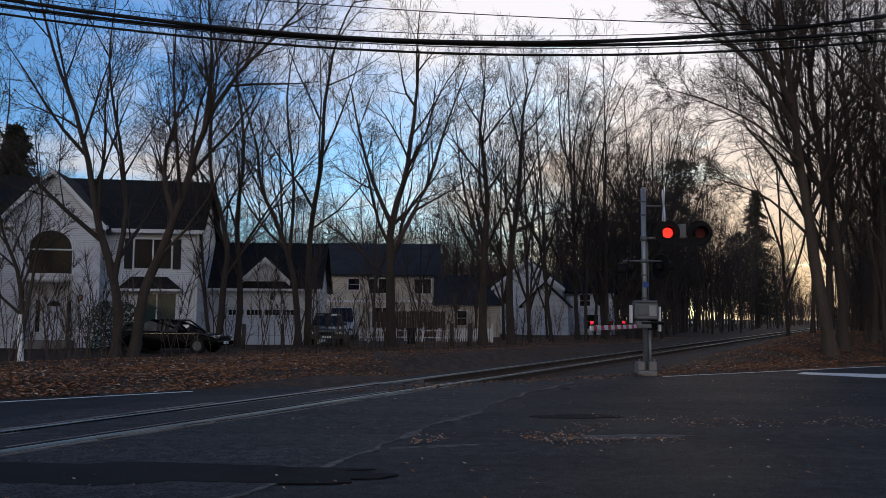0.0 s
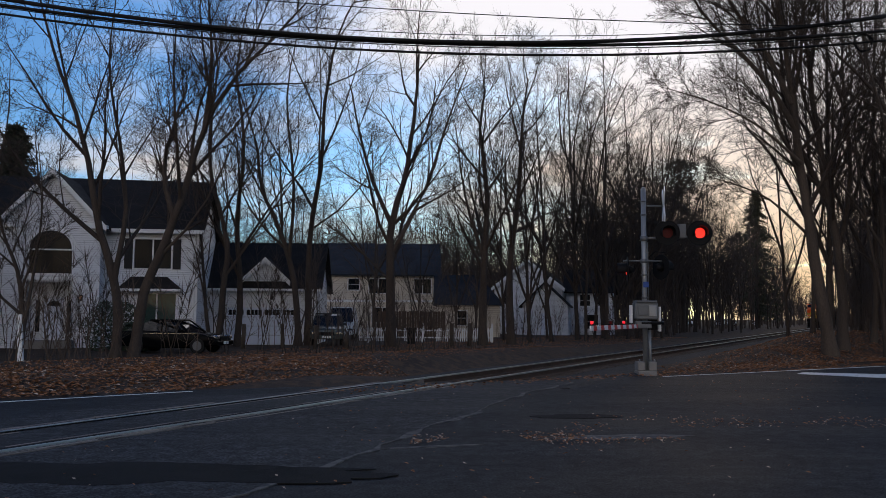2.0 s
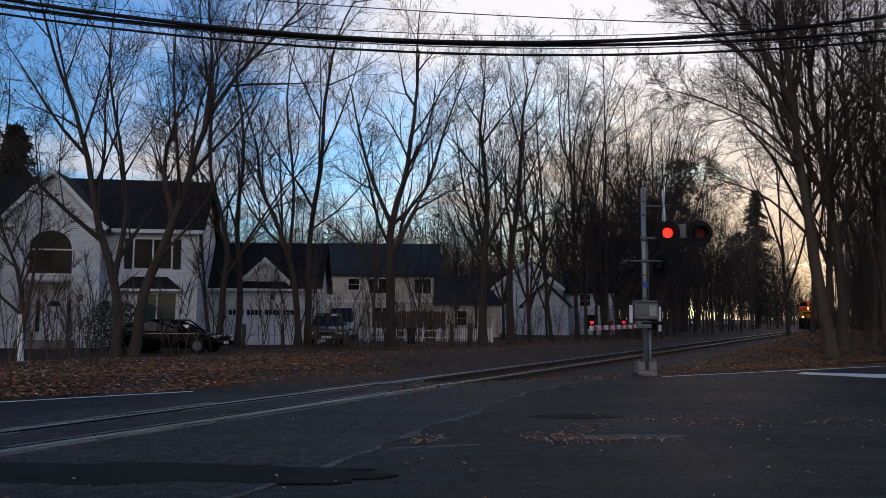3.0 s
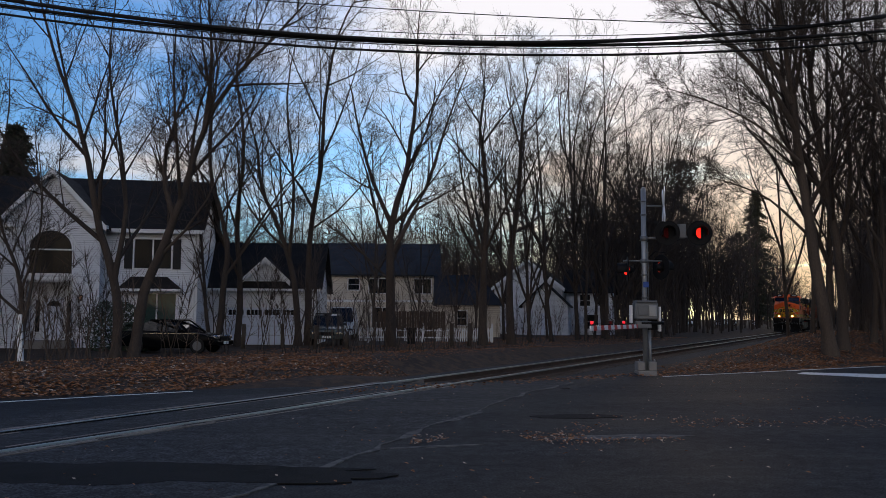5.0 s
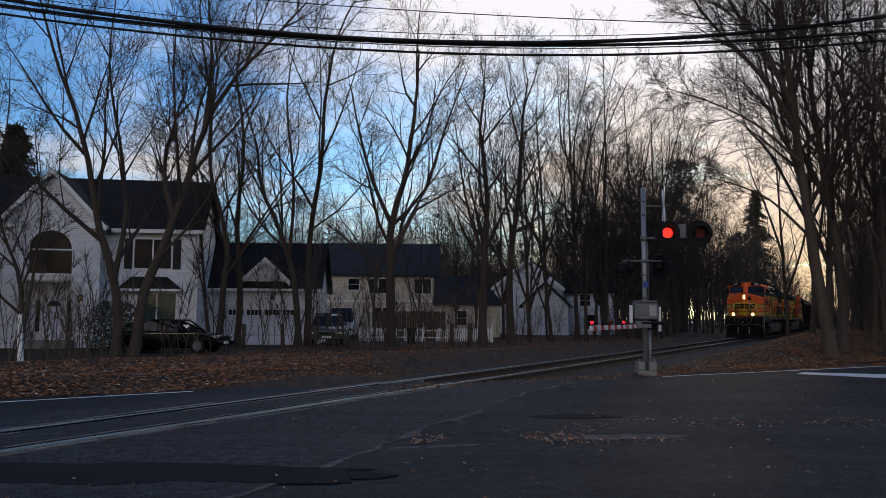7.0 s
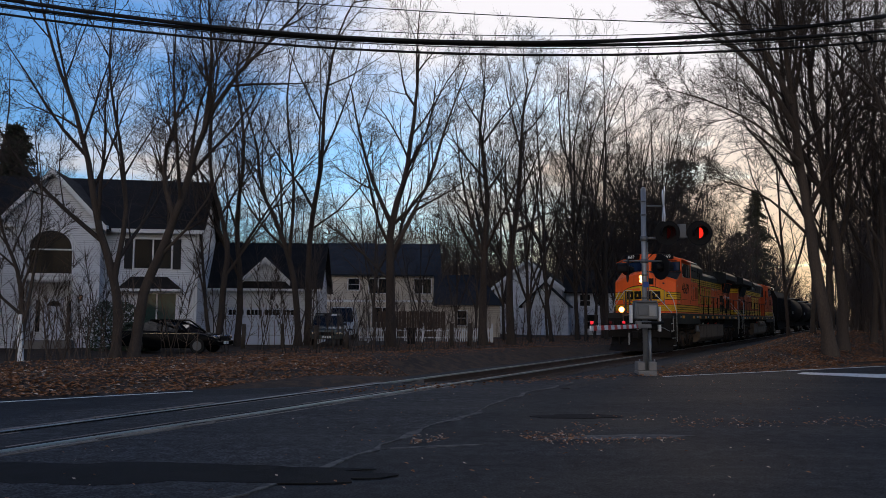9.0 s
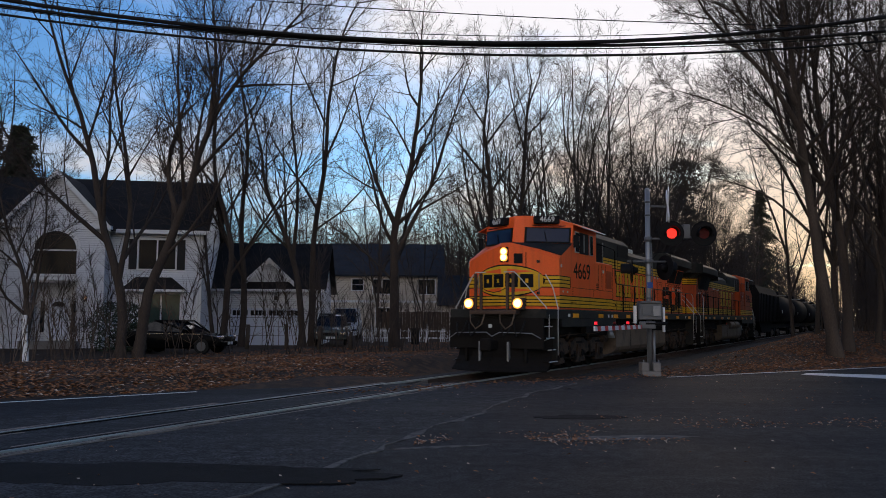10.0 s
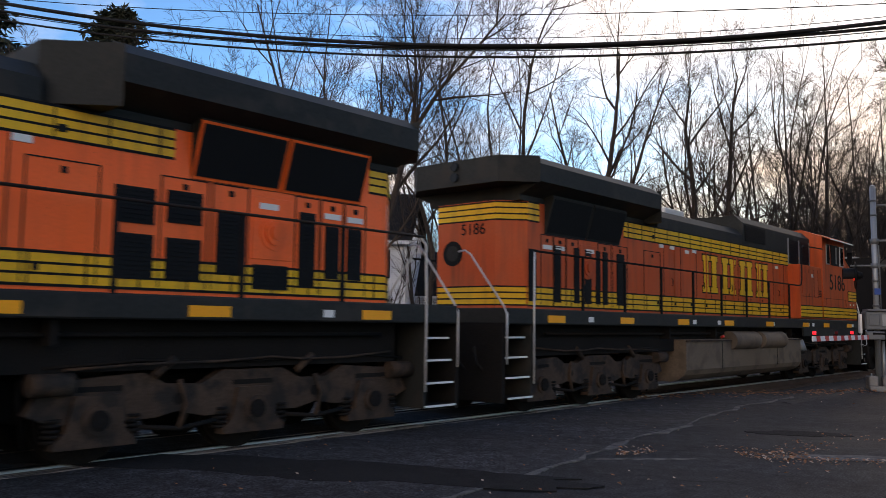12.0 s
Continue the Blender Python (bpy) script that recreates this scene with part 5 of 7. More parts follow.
def gable_house():
    h = thing("house", pose(5.2, 84, 0.0, 0, 0, -14), "white house with a lower porch gable among bare trees", "house")
    bm = bmesh.new()
    wall_cells(bm, 0, 6.8, -0.3, 4.7, 0, 0.2, [(1.0, 1.9, 3.0, 4.3), (4.3, 5.2, 0.8, 2.4)])
    part("wall", bm, SIDING_W, h, "white siding")
    part("gable", prism(bmesh.new(), [(0, 4.702), (6.8, 4.702), (3.4, 7.4)], 0, 0.2, "y"), SIDING_W, h)
    for xa in (0, 6.6):
        part("wall", boxed(xa, xa + 0.2, 0.202, 9, -0.3, 4.7), SIDING_W, h)
    part("roof", front_gable(bmesh.new(), 0, 6.8, 7.4, 4.7, -0.4, 9.3), SHINGLE, h, "dark shingle roof")
    rake(h, 0, 6.8, 7.4, 4.7, -0.4, 0.3, 0.3)
    window(h, 1.0, 1.9, 3.0, 4.3, 0, 1)
    window(h, 4.3, 5.2, 0.8, 2.4, 0, 1)
    bm = bmesh.new()
    wall_cells(bm, 3.2, 7.6, -0.3, 2.9, -2.4, -2.2, [(5.0, 6.0, 0.0, 2.1)])
    p = part("porch", bm, SIDING_W, h, "white porch with its own gable")
    part("gable", prism(bmesh.new(), [(3.2, 2.902), (7.6, 2.902), (5.4, 5.0)], -2.4, -2.2, "y"), SIDING_W, p)
    for xa in (3.2, 7.4):
        part("porch_side", boxed(xa, xa + 0.2, -2.198, 0, -0.3, 2.9), SIDING_W, p)
    part("roof", front_gable(bmesh.new(), 3.2, 7.6, 5.0, 2.9, -2.8, 0), SHINGLE, p)
    part("porch_door", boxed(5.0, 6.0, -2.3, -2.25, 0, 2.1), DOOR_W, p)
    bm = bmesh.new()
    wall_cells(bm, 7.0, 11.6, -0.3, 4.4, 2.0, 2.2, [(8.4, 9.4, 2.9, 4.0), (10.2, 11.0, 2.9, 4.0), (9.0, 10.2, 0.6, 2.0)])
    s = part("side_block", bm, SIDING_W, h)
    part("side_wall", boxed(11.4, 11.6, 2.202, 8, -0.3, 4.4), SIDING_W, s)
    part("roof", gable_roof(bmesh.new(), 7.0, 11.6, 2, 8, 6.6, 4.4), SHINGLE, s)
    for u in ((8.4, 9.4, 2.9, 4.0), (10.2, 11.0, 2.9, 4.0), (9.0, 10.2, 0.6, 2.0)):
        window(s, *u, 2.0, 1)


white_house()
garage_house()
beige_house()
gable_house()


# ---- cars ----
def car(m, label, paint, profile, glass, width, wheels, wr, grille_at_front=False):
    """profile: the body's side outline (x, z) without the cabin; glass: the cabin's outline. x runs from front to back."""
    c = thing("car", m, label, "car")
    w = width / 2
    body = part("body", prism(bmesh.new(), profile, -w, w, "y"), paint, c)
    bmesh_bevel(body, 0.05)
    cab = prism(bmesh.new(), glass, -w + 0.06, w - 0.06, "y")
    zt = max(p[1] for p in glass)
    for v in cab.verts:
        if v.co.z > zt - 0.35:
            v.co.y *= 0.80
    cb = part("cabin", cab, CAR_GLASS, c, "dark glazed cabin")
    rx = [p[0] for p in glass if p[1] > zt - 0.12]
    roof = boxed(min(rx) - 0.05, max(rx) + 0.05, -w * 0.80, w * 0.80, zt - 0.05, zt + 0.03, bevel=0.03)
    part("roof", roof, paint, cb)
    zb = min(p[1] for p in glass)
    for sg in (-1, 1):
        lo = [p for p in glass if p[1] < zb + 0.05]
        for (xa, xb) in ((min(p[0] for p in lo), min(rx)), (max(p[0] for p in lo), max(rx)), ((min(rx) + max(rx)) / 2, (min(rx) + max(rx)) / 2)):
            part("pillar", tube(bmesh.new(), [(xa, sg * (w - 0.06), zb), (xb, sg * (w - 0.06) * 0.80, zt)], 0.045, 5), paint, cb)
        part("mirror", boxed(min(p[0] for p in lo) + 0.25, min(p[0] for p in lo) + 0.42, *sorted((sg * w, sg * (w + 0.18))), zb + 0.02, zb + 0.16, bevel=0.03), paint, c)
        part("side_moulding", boxed(profile[0][0] + 0.9, 3.6, *sorted((sg * (w - 0.01), sg * (w + 0.006))), zb - 0.06, zb - 0.03), CHROME, c)
        for x in wheels:
            wh = part("wheel", cyl(bmesh.new(), (x, sg * (w - 0.20), wr), (x, sg * (w + 0.01), wr), wr, 22), RUBBER, c, "black tyre")
            part("rim", cyl(bmesh.new(), (x, sg * (w + 0.008), wr), (x, sg * (w + 0.02), wr), wr * 0.62, 14), ALU, wh, "grey rim")
    x0 = min(p[0] for p in profile)
    for sg in (-1, 1):
        part("headlamp", boxed(x0 - 0.02, x0 + 0.2, *sorted((sg * (w - 0.42), sg * (w - 0.05))), 0.62, 0.78, bevel=0.03), CHROME, c, "clear headlamp")
    part("bumper", boxed(x0 - 0.08, x0 + 0.1, -w + 0.05, w - 0.05, 0.35, 0.55, bevel=0.03), paint, c)
    part("grille", boxed(x0 - 0.03, x0 + 0.05, -w * 0.45, w * 0.45, 0.58, 0.74), BLACK, c)
    part("plate", boxed(x0 - 0.095, x0 - 0.08, -0.25, 0.25, 0.40, 0.52), LABEL_W, c)
    return c


def bmesh_bevel(ob, off):
    bm = bmesh.new()
    bm.from_mesh(ob.data)
    bmesh.ops.bevel(bm, geom=bm.edges[:], offset=off, segments=2, affect="EDGES", profile=0.5)
    bm.to_mesh(ob.data)
    bm.free()
    for p in ob.data.polygons:
        p.use_smooth = True


SEDAN = [(0, 0.35), (0.05, 0.68), (0.5, 0.80), (1.4, 0.92), (3.6, 0.98), (4.5, 0.92), (4.62, 0.6), (4.55, 0.32), (3.0, 0.22), (1.0, 0.22)]
SEDAN_G = [(1.25, 0.90), (1.95, 1.32), (2.5, 1.43), (3.1, 1.42), (4.1, 0.98)]
SUV = [(0, 0.42), (0.05, 0.90), (0.9, 1.08), (1.3, 1.12), (4.4, 1.14), (4.6, 0.9), (4.6, 0.4), (3.0, 0.32), (1.0, 0.32)]
SUV_G = [(1.15, 1.10), (1.75, 1.66), (2.2, 1.78), (4.1, 1.76), (4.55, 1.14)]
car(pose(-9.6, 36.6, 0.02, 0, 0, 172), "black coupe with a pale convertible roof line parked by the house", CAR_PAINT_B, SEDAN, SEDAN_G, 1.78, (0.85, 3.65), 0.33)
car(pose(-6.45, 46.2, 0.05, 0, 0, 96), "grey-green sport utility car parked before the garage", CAR_PAINT_G, SUV, SUV_G, 1.84, (0.9, 3.7), 0.37)
car(pose(-7.2, 58.0, 0.05, 0, 0, 92), "white van parked in the driveway", CAR_PAINT_W, [(0, 0.42), (0.05, 1.0), (0.7, 1.2), (1.0, 1.25), (4.8, 1.25), (4.9, 0.4), (3.0, 0.32)],
    [(0.75, 1.24), (1.3, 2.0), (1.6, 2.25), (4.75, 2.25), (4.8, 1.24)], 1.95, (0.9, 4.0), 0.36)
car(pose(-18.4, 29.6, 0.05, 0, 0, 118), "white car parked before the house", CAR_PAINT_W, SUV, SUV_G, 1.84, (0.9, 3.7), 0.36)


for x, y, k in ((58.5, 205, 0), (63.0, 207, 1), (68.0, 205, 0), (72.5, 208, 1), (77.5, 206, 0), (54.0, 203, 1)):
    car(pose(x, y, 0.0, 0, 0, 70 + 25 * k), "pale car parked far off beyond the trees", CAR_PAINT_W, SUV if k else SEDAN, SUV_G if k else SEDAN_G, 1.8, (0.88, 3.65), 0.34)


# ---- fences, posts, small things ----
def picket_fence():
    f = thing("picket_fence", pose(-5.4, 53.5, 0.0, 0, 0, 2), "low white picket fence behind the trees", "fence")
    bm = bmesh.new()
    for z in (0.3, 0.75):
        part("rail", boxed(0, 8.6, 0.02, 0.06, z, z + 0.09), TRIM, f)
    first = None
    for k in range(62):
        x = 0.05 + k * 0.138
        if 2.5 < x < 2.9 or 4.2 < x < 4.9:
            continue
        if first is None:
            first = part("picket", prism(bmesh.new(), [(-0.035, 0.1), (0.035, 0.1), (0.035, 0.92), (0, 0.98), (-0.035, 0.92)], 0, 0.02, "y"), TRIM, f)
            first.location = (x, 0, 0)
        else:
            o = new("picket", first.data)
            o.parent, o.location = f, (x, 0, 0)
    for x in (0.6, 4.1, 8.6):
        part("post", boxed(x - 0.06, x + 0.06, 0.06, 0.18, 0, 1.25, bevel=0.01), TRIM, f)


def wooden_post(x, y, h, r, lean=0):
    z = ground_z(x, y)
    bm = tube(bmesh.new(), [(0, 0, -0.1), (0.01, 0.01, h * 0.5), (0, 0, h)], r, 8, r * 0.9)
    ob = make("wooden_post", bm, TIMBER)
    ob.matrix_basis = pose(x, y, z, 0, lean, 0)
    tagged(ob, "weathered dark wooden fence post among the leaves", "post", "old fence posts")


picket_fence()
for x, y, h, r, l in ((-10.2, 42.5, 1.25, 0.11, 2), (-8.2, 42.6, 1.25, 0.10, -1), (-6.5, 42.4, 1.2, 0.10, 2), (-4.9, 42.6, 0.9, 0.10, 0), (-12.4, 40, 1.2, 0.10, 1), (0.5, 47, 1.3, 0.12, 0), (1.5, 47.5, 1.3, 0.12, 2), (-20, 31, 1.1, 0.09, -3), (-17.2, 30.5, 1.0, 0.09, 2)):
    wooden_post(x, y, h, r, l)
wp = make("marker_post", prism(bmesh.new(), [(-0.09, -0.1), (0.09, -0.1), (0.05, 1.55), (-0.07, 1.55)], -0.05, 0.05, "y"), TRIM)
wp.matrix_basis = pose(-13.95, 27.6, 0.1, 0, -3, 0)
tagged(wp, "leaning white wooden board standing in the verge", "post")
bf = thing("board_fence", pose(-5.0, 64, 0, 0, 0, 1), "brown wooden board fence behind the yard", "fence")
for k in range(26):
    part("board", boxed(k * 0.2, k * 0.2 + 0.185, 0, 0.03, 0, 2.1 + 0.02 * math.sin(k * 3.3)), FENCE_WOOD, bf)
tb = thing("trash_bin", pose(-1.9, 50, 0.0), "black wheeled bin by the fence", "bin")
part("bin_body", prism(bmesh.new(), [(-0.22, 0.05), (0.22, 0.05), (0.28, 0.95), (-0.28, 0.95)], -0.25, 0.25, "y"), BLACK, tb)
part("bin_lid", boxed(-0.3, 0.3, -0.3, 0.3, 0.95, 1.02, bevel=0.02), BLACK, tb)


# ---- conifers, shrubs, undergrowth ----
def conifer(m, h, spread, seed, label, low=0.08, n_whorl=34, gaps=0.0, power=0.8):
    rng = random.Random(seed)
    t = thing("conifer", m, label, "tree", "conifers")
    trunk = Wood()
    trunk.tube([Vector((0, 0, -0.2)), Vector((0.05, 0, h * 0.5)), Vector((0, 0, h))], [h * 0.016, h * 0.010, 0.02], 7)
    ob = new("trunk", trunk.mesh("trunk", BARK)); ob.parent = t
    v, f = [], []
    for k in range(n_whorl):
        z = h * (low + (1 - low) * k / n_whorl)
        rr = spread * (1 - k / n_whorl) ** power * rng.uniform(0.75, 1.1) + 0.25
        for j in range(7):
            a = rng.uniform(0, 6.28)
            if rng.random() < gaps:
                continue
            ln = rr * rng.uniform(0.6, 1.1)
            d = Vector((math.cos(a), math.sin(a), 0))
            side = Vector((-d.y, d.x, 0))
            for i in range(16):
                u = (i + rng.random()) / 16
                p = d * ln * u + Vector((0, 0, z - 0.30 * ln * u * u + 0.05 * ln))
                for q in range(7):
                    c = p + side * rng.gauss(0, 0.16 * ln * (1.1 - u) + 0.1) + Vector((0, 0, rng.gauss(-0.05, 0.12)))
                    s = rng.uniform(0.28, 0.62)
                    e1 = Vector((rng.gauss(0, 1), rng.gauss(0, 1), rng.gauss(-0.4, 0.5))).normalized() * s
                    e2 = Vector((rng.gauss(0, 1), rng.gauss(0, 1), rng.gauss(-0.2, 0.6))).normalized() * s * 0.17
                    b = len(v)
                    v += [tuple(c), tuple(c + e1 * 0.5 + e2), tuple(c + e1), tuple(c + e1 * 0.5 - e2)]
                    f.append((b, b + 1, b + 2, b + 3))
    me = bpy.data.meshes.new("foliage")
    me.from_pydata(v, [], f)
    me.materials.append(NEEDLE)
    ob = new("foliage", me); ob.parent = t
    return t


def shrub(m, r, h, seed, label):
    rng = random.Random(seed)
    t = thing("shrub", m, label, "shrub")
    st = Wood()
    for k in range(9):
        a = rng.uniform(0, 6.28)
        st.tube([Vector((0, 0, -0.05)), Vector((math.cos(a) * r * 0.4, math.sin(a) * r * 0.4, h * 0.5)), Vector((math.cos(a) * r * 0.8, math.sin(a) * r * 0.8, h * 0.9))], [0.03, 0.02, 0.008], 4)
    ob = new("stems", st.mesh("stems", BARK)); ob.parent = t
    v, f = [], []
    for k in range(2600):
        a, u = rng.uniform(0, 6.28), rng.random() ** 0.5
        z = h * rng.random()
        w = r * u * (0.5 + 0.6 * math.sin(math.pi * (0.15 + 0.8 * z / h))) * (1 + 0.3 * noise.noise((math.cos(a) * 2, math.sin(a) * 2, z * 2)))
        c = Vector((math.cos(a) * w, math.sin(a) * w, z))
        s = rng.uniform(0.06, 0.12)
        e1 = Vector((rng.gauss(0, 1), rng.gauss(0, 1), rng.gauss(0, 0.7))).normalized() * s
        e2 = Vector((rng.gauss(0, 1), rng.gauss(0, 1), rng.gauss(0, 0.7))).normalized() * s * 0.45
        b = len(v)
        v += [tuple(c - e1), tuple(c + e2), tuple(c + e1), tuple(c - e2)]
        f.append((b, b + 1, b + 2, b + 3))
    me = bpy.data.meshes.new("leaves")
    me.from_pydata(v, [], f)
    me.materials.append(SHRUB_LEAF)
    ob = new("leaves", me); ob.parent = t


conifer(pose(-27.6, 38.0, 0), 18.5, 7.2, 1, "tall dark spruce beside the white house", gaps=0.12, power=0.6, n_whorl=44)
conifer(pose(-29.4, 49.5, 0), 17.6, 5.2, 2, "tall dark spruce beside the white house", gaps=0.12, power=0.6)
conifer(pose(-31.5, 33, 0), 18, 6.0, 3, "tall dark spruce beside the white house", gaps=0.12, power=0.6)
conifer(pose(-33, 63, 0), 16.5, 4.5, 4, "dark conifer behind the roofs")
conifer(pose(*from_track(176, -10.6)[:2], 0), 28.0, 6.4, 5, "broad dark pine by the railway in the woods", gaps=0.15, power=0.7, n_whorl=46, low=0.10)
conifer(pose(29.0, 100.5, 0), 21.5, 5.2, 7, "flat-topped dark pine in the woods", gaps=0.60, power=0.35, n_whorl=15, low=0.55)
conifer(pose(*from_track(200, -17)[:2], 0), 22, 9.0, 6, "broad dark pine by the railway in the woods", gaps=0.3, power=0.42, n_whorl=26, low=0.2)
shrub(pose(-15.6, 39.5, 0), 1.3, 2.3, 3, "leafy evergreen shrub by the front wall")
shrub(pose(-14.3, 39.0, 0), 0.9, 1.3, 4, "leafy evergreen shrub by the front wall")


def undergrowth(name, label, spot, count, seed, hmin, hmax, bark=None):
    """Thin bare saplings and brush, too many to count."""
    rng = random.Random(seed)
    w = Wood()
    for k in range(count):
        x, y = spot(rng)
        h = rng.uniform(hmin, hmax)
        p = Vector((x, y, ground_z(x, y) - 0.05))
        lean = Vector((rng.gauss(0, 0.16), rng.gauss(0, 0.16), 1)).normalized()
        mid = p + lean * h * 0.55
        tip = mid + (lean + Vector((rng.gauss(0, 0.2), rng.gauss(0, 0.2), 0))).normalized() * h * 0.45
        r = 0.006 + 0.004 * h
        w.tube([p, mid, tip], [r, r * 0.7, 0.004], 3)
        for j in range(int(5 + h * 4)):
            f = rng.uniform(0.25, 0.95)
            q = p.lerp(mid, f / 0.55) if f < 0.55 else mid.lerp(tip, (f - 0.55) / 0.45)
            d = (lean + Vector((rng.gauss(0, 0.6), rng.gauss(0, 0.6), 0))).normalized() * h * rng.uniform(0.12, 0.34)
            w.spike(q, q + d, r * 0.6)
    ob = new(name, w.mesh(name, bark or BRUSH))
    tagged(ob, label, "brush", kind="stuff")


def brush_left(rng):
    f, g = rng.uniform(-4, 24), rng.uniform(5, 17)
    return -5.4 - f * 0.75 - 0.66 * g, 18.4 - f * 0.66 + 0.75 * g


def brush_mid(rng):
    while True:
        x, y, _ = from_track(rng.uniform(34, 80), -rng.uniform(6, 20))
        if not yard(x, y) or rng.random() < 0.12:
            return x, y


def brush_far(rng):
    while True:
        x, y, _ = from_track(rng.uniform(60, 210), -rng.uniform(10, 46))
        if not yard(x, y):
            return x, y


def brush_right(rng):
    s, v = rng.uniform(46, 120), 8.0 + abs(rng.gauss(0, 9))
    return from_track(s, v)[:2]


def brush_yard(rng):
    y = rng.uniform(33, 43)
    return -y * rng.uniform(0.02, 0.56), y


undergrowth("brush", "dark bare saplings before the houses", brush_yard, 90, 6, 2.0, 5.5, TWIG)
undergrowth("brush", "thin bare saplings along the verge", brush_left, 260, 1, 0.8, 3.2)
undergrowth("brush", "thin bare saplings along the yard fences", brush_mid, 420, 2, 0.8, 3.5)
undergrowth("brush", "dense bare brush of the far woods", brush_far, 220, 3, 1.5, 5.0)
undergrowth("brush", "bare saplings on the wooded bank", brush_right, 900, 4, 1.5, 7.0)
scatter_leaves("fallen_leaves", "brown fallen leaves on the verge", 24000, left_verge, LEAF, 1)
scatter_leaves("fallen_leaves", "pale fallen leaves on the verge", 1800, left_verge, LEAF_PALE, 2)
scatter_leaves("fallen_leaves", "brown fallen leaves on the bank", 15000, right_bank, LEAF, 3)
scatter_leaves("fallen_leaves", "pale fallen leaves on the bank", 700, right_bank, LEAF_PALE, 4)
scatter_leaves("fallen_leaves", "brown fallen leaves beside the track", 11000, far_verge, LEAF, 5)
scatter_leaves("fallen_leaves", "scattered leaves drifted on the asphalt", 1500, road_drift, LEAF, 6, (0.012, 0.034))
scatter_leaves("fallen_leaves", "pale leaf scraps on the asphalt", 700, road_drift, LEAF_PALE, 7, (0.010, 0.030))
scatter_leaves("fallen_leaves", "leaves along the road edge", 900, road_edge, LEAF, 8)

# ---- the train: x runs back from the headlight, the road side is -y, 0 is the rail head ----
def lettering(text, size, m, material, parent, name="lettering", depth=0.004):
    cu = bpy.data.curves.new(name, "FONT")
    cu.body, cu.size, cu.extrude, cu.align_x, cu.align_y = text, size, depth, "CENTER", "CENTER"
    tmp = bpy.data.objects.new("tmp", cu)
    scene.collection.objects.link(tmp)
    bpy.context.view_layer.update()
    me = bpy.data.meshes.new_from_object(tmp.evaluated_get(bpy.context.evaluated_depsgraph_get()))
    bpy.data.objects.remove(tmp)
    me.materials.clear()
    me.materials.append(material)
    ob = new(name, me)
    ob.parent = parent
    ob.matrix_basis = m
    return ob


def panel(bm, a, b, c, d, u0, u1, v0, v1, off, thick=0.012, mi=0):
    """A thin slab lying on the quad a b c d (a-b along u, a-d along v), between fractions of it, off proud of it."""
    a, b, c, d = (Vector(p) for p in (a, b, c, d))
    nrm = (b - a).cross(d - a).normalized()
    def pt(u, v):
        return a.lerp(b, u).lerp(d.lerp(c, u), v)
    q = [pt(u0, v0), pt(u1, v0), pt(u1, v1), pt(u0, v1)]
    lo = [bm.verts.new(p + nrm * (off - thick)) for p in q]
    hi = [bm.verts.new(p + nrm * off) for p in q]
    fs = [bm.faces.new(hi), bm.faces.new(lo[::-1])]
    for i in range(4):
        fs.append(bm.faces.new((lo[i], lo[(i + 1) % 4], hi[(i + 1) % 4], hi[i])))
    for f in fs:
        f.material_index = mi
    return bm


def side_box(x0, x1, y, sg, z0, z1, proud, bevel=0.0):
    """A slab on the side wall at |y|, proud of it."""
    ya, yb = sorted((sg * (y - 0.02), sg * (y + proud)))
    return boxed(x0, x1, ya, yb, z0, z1, bevel=bevel)


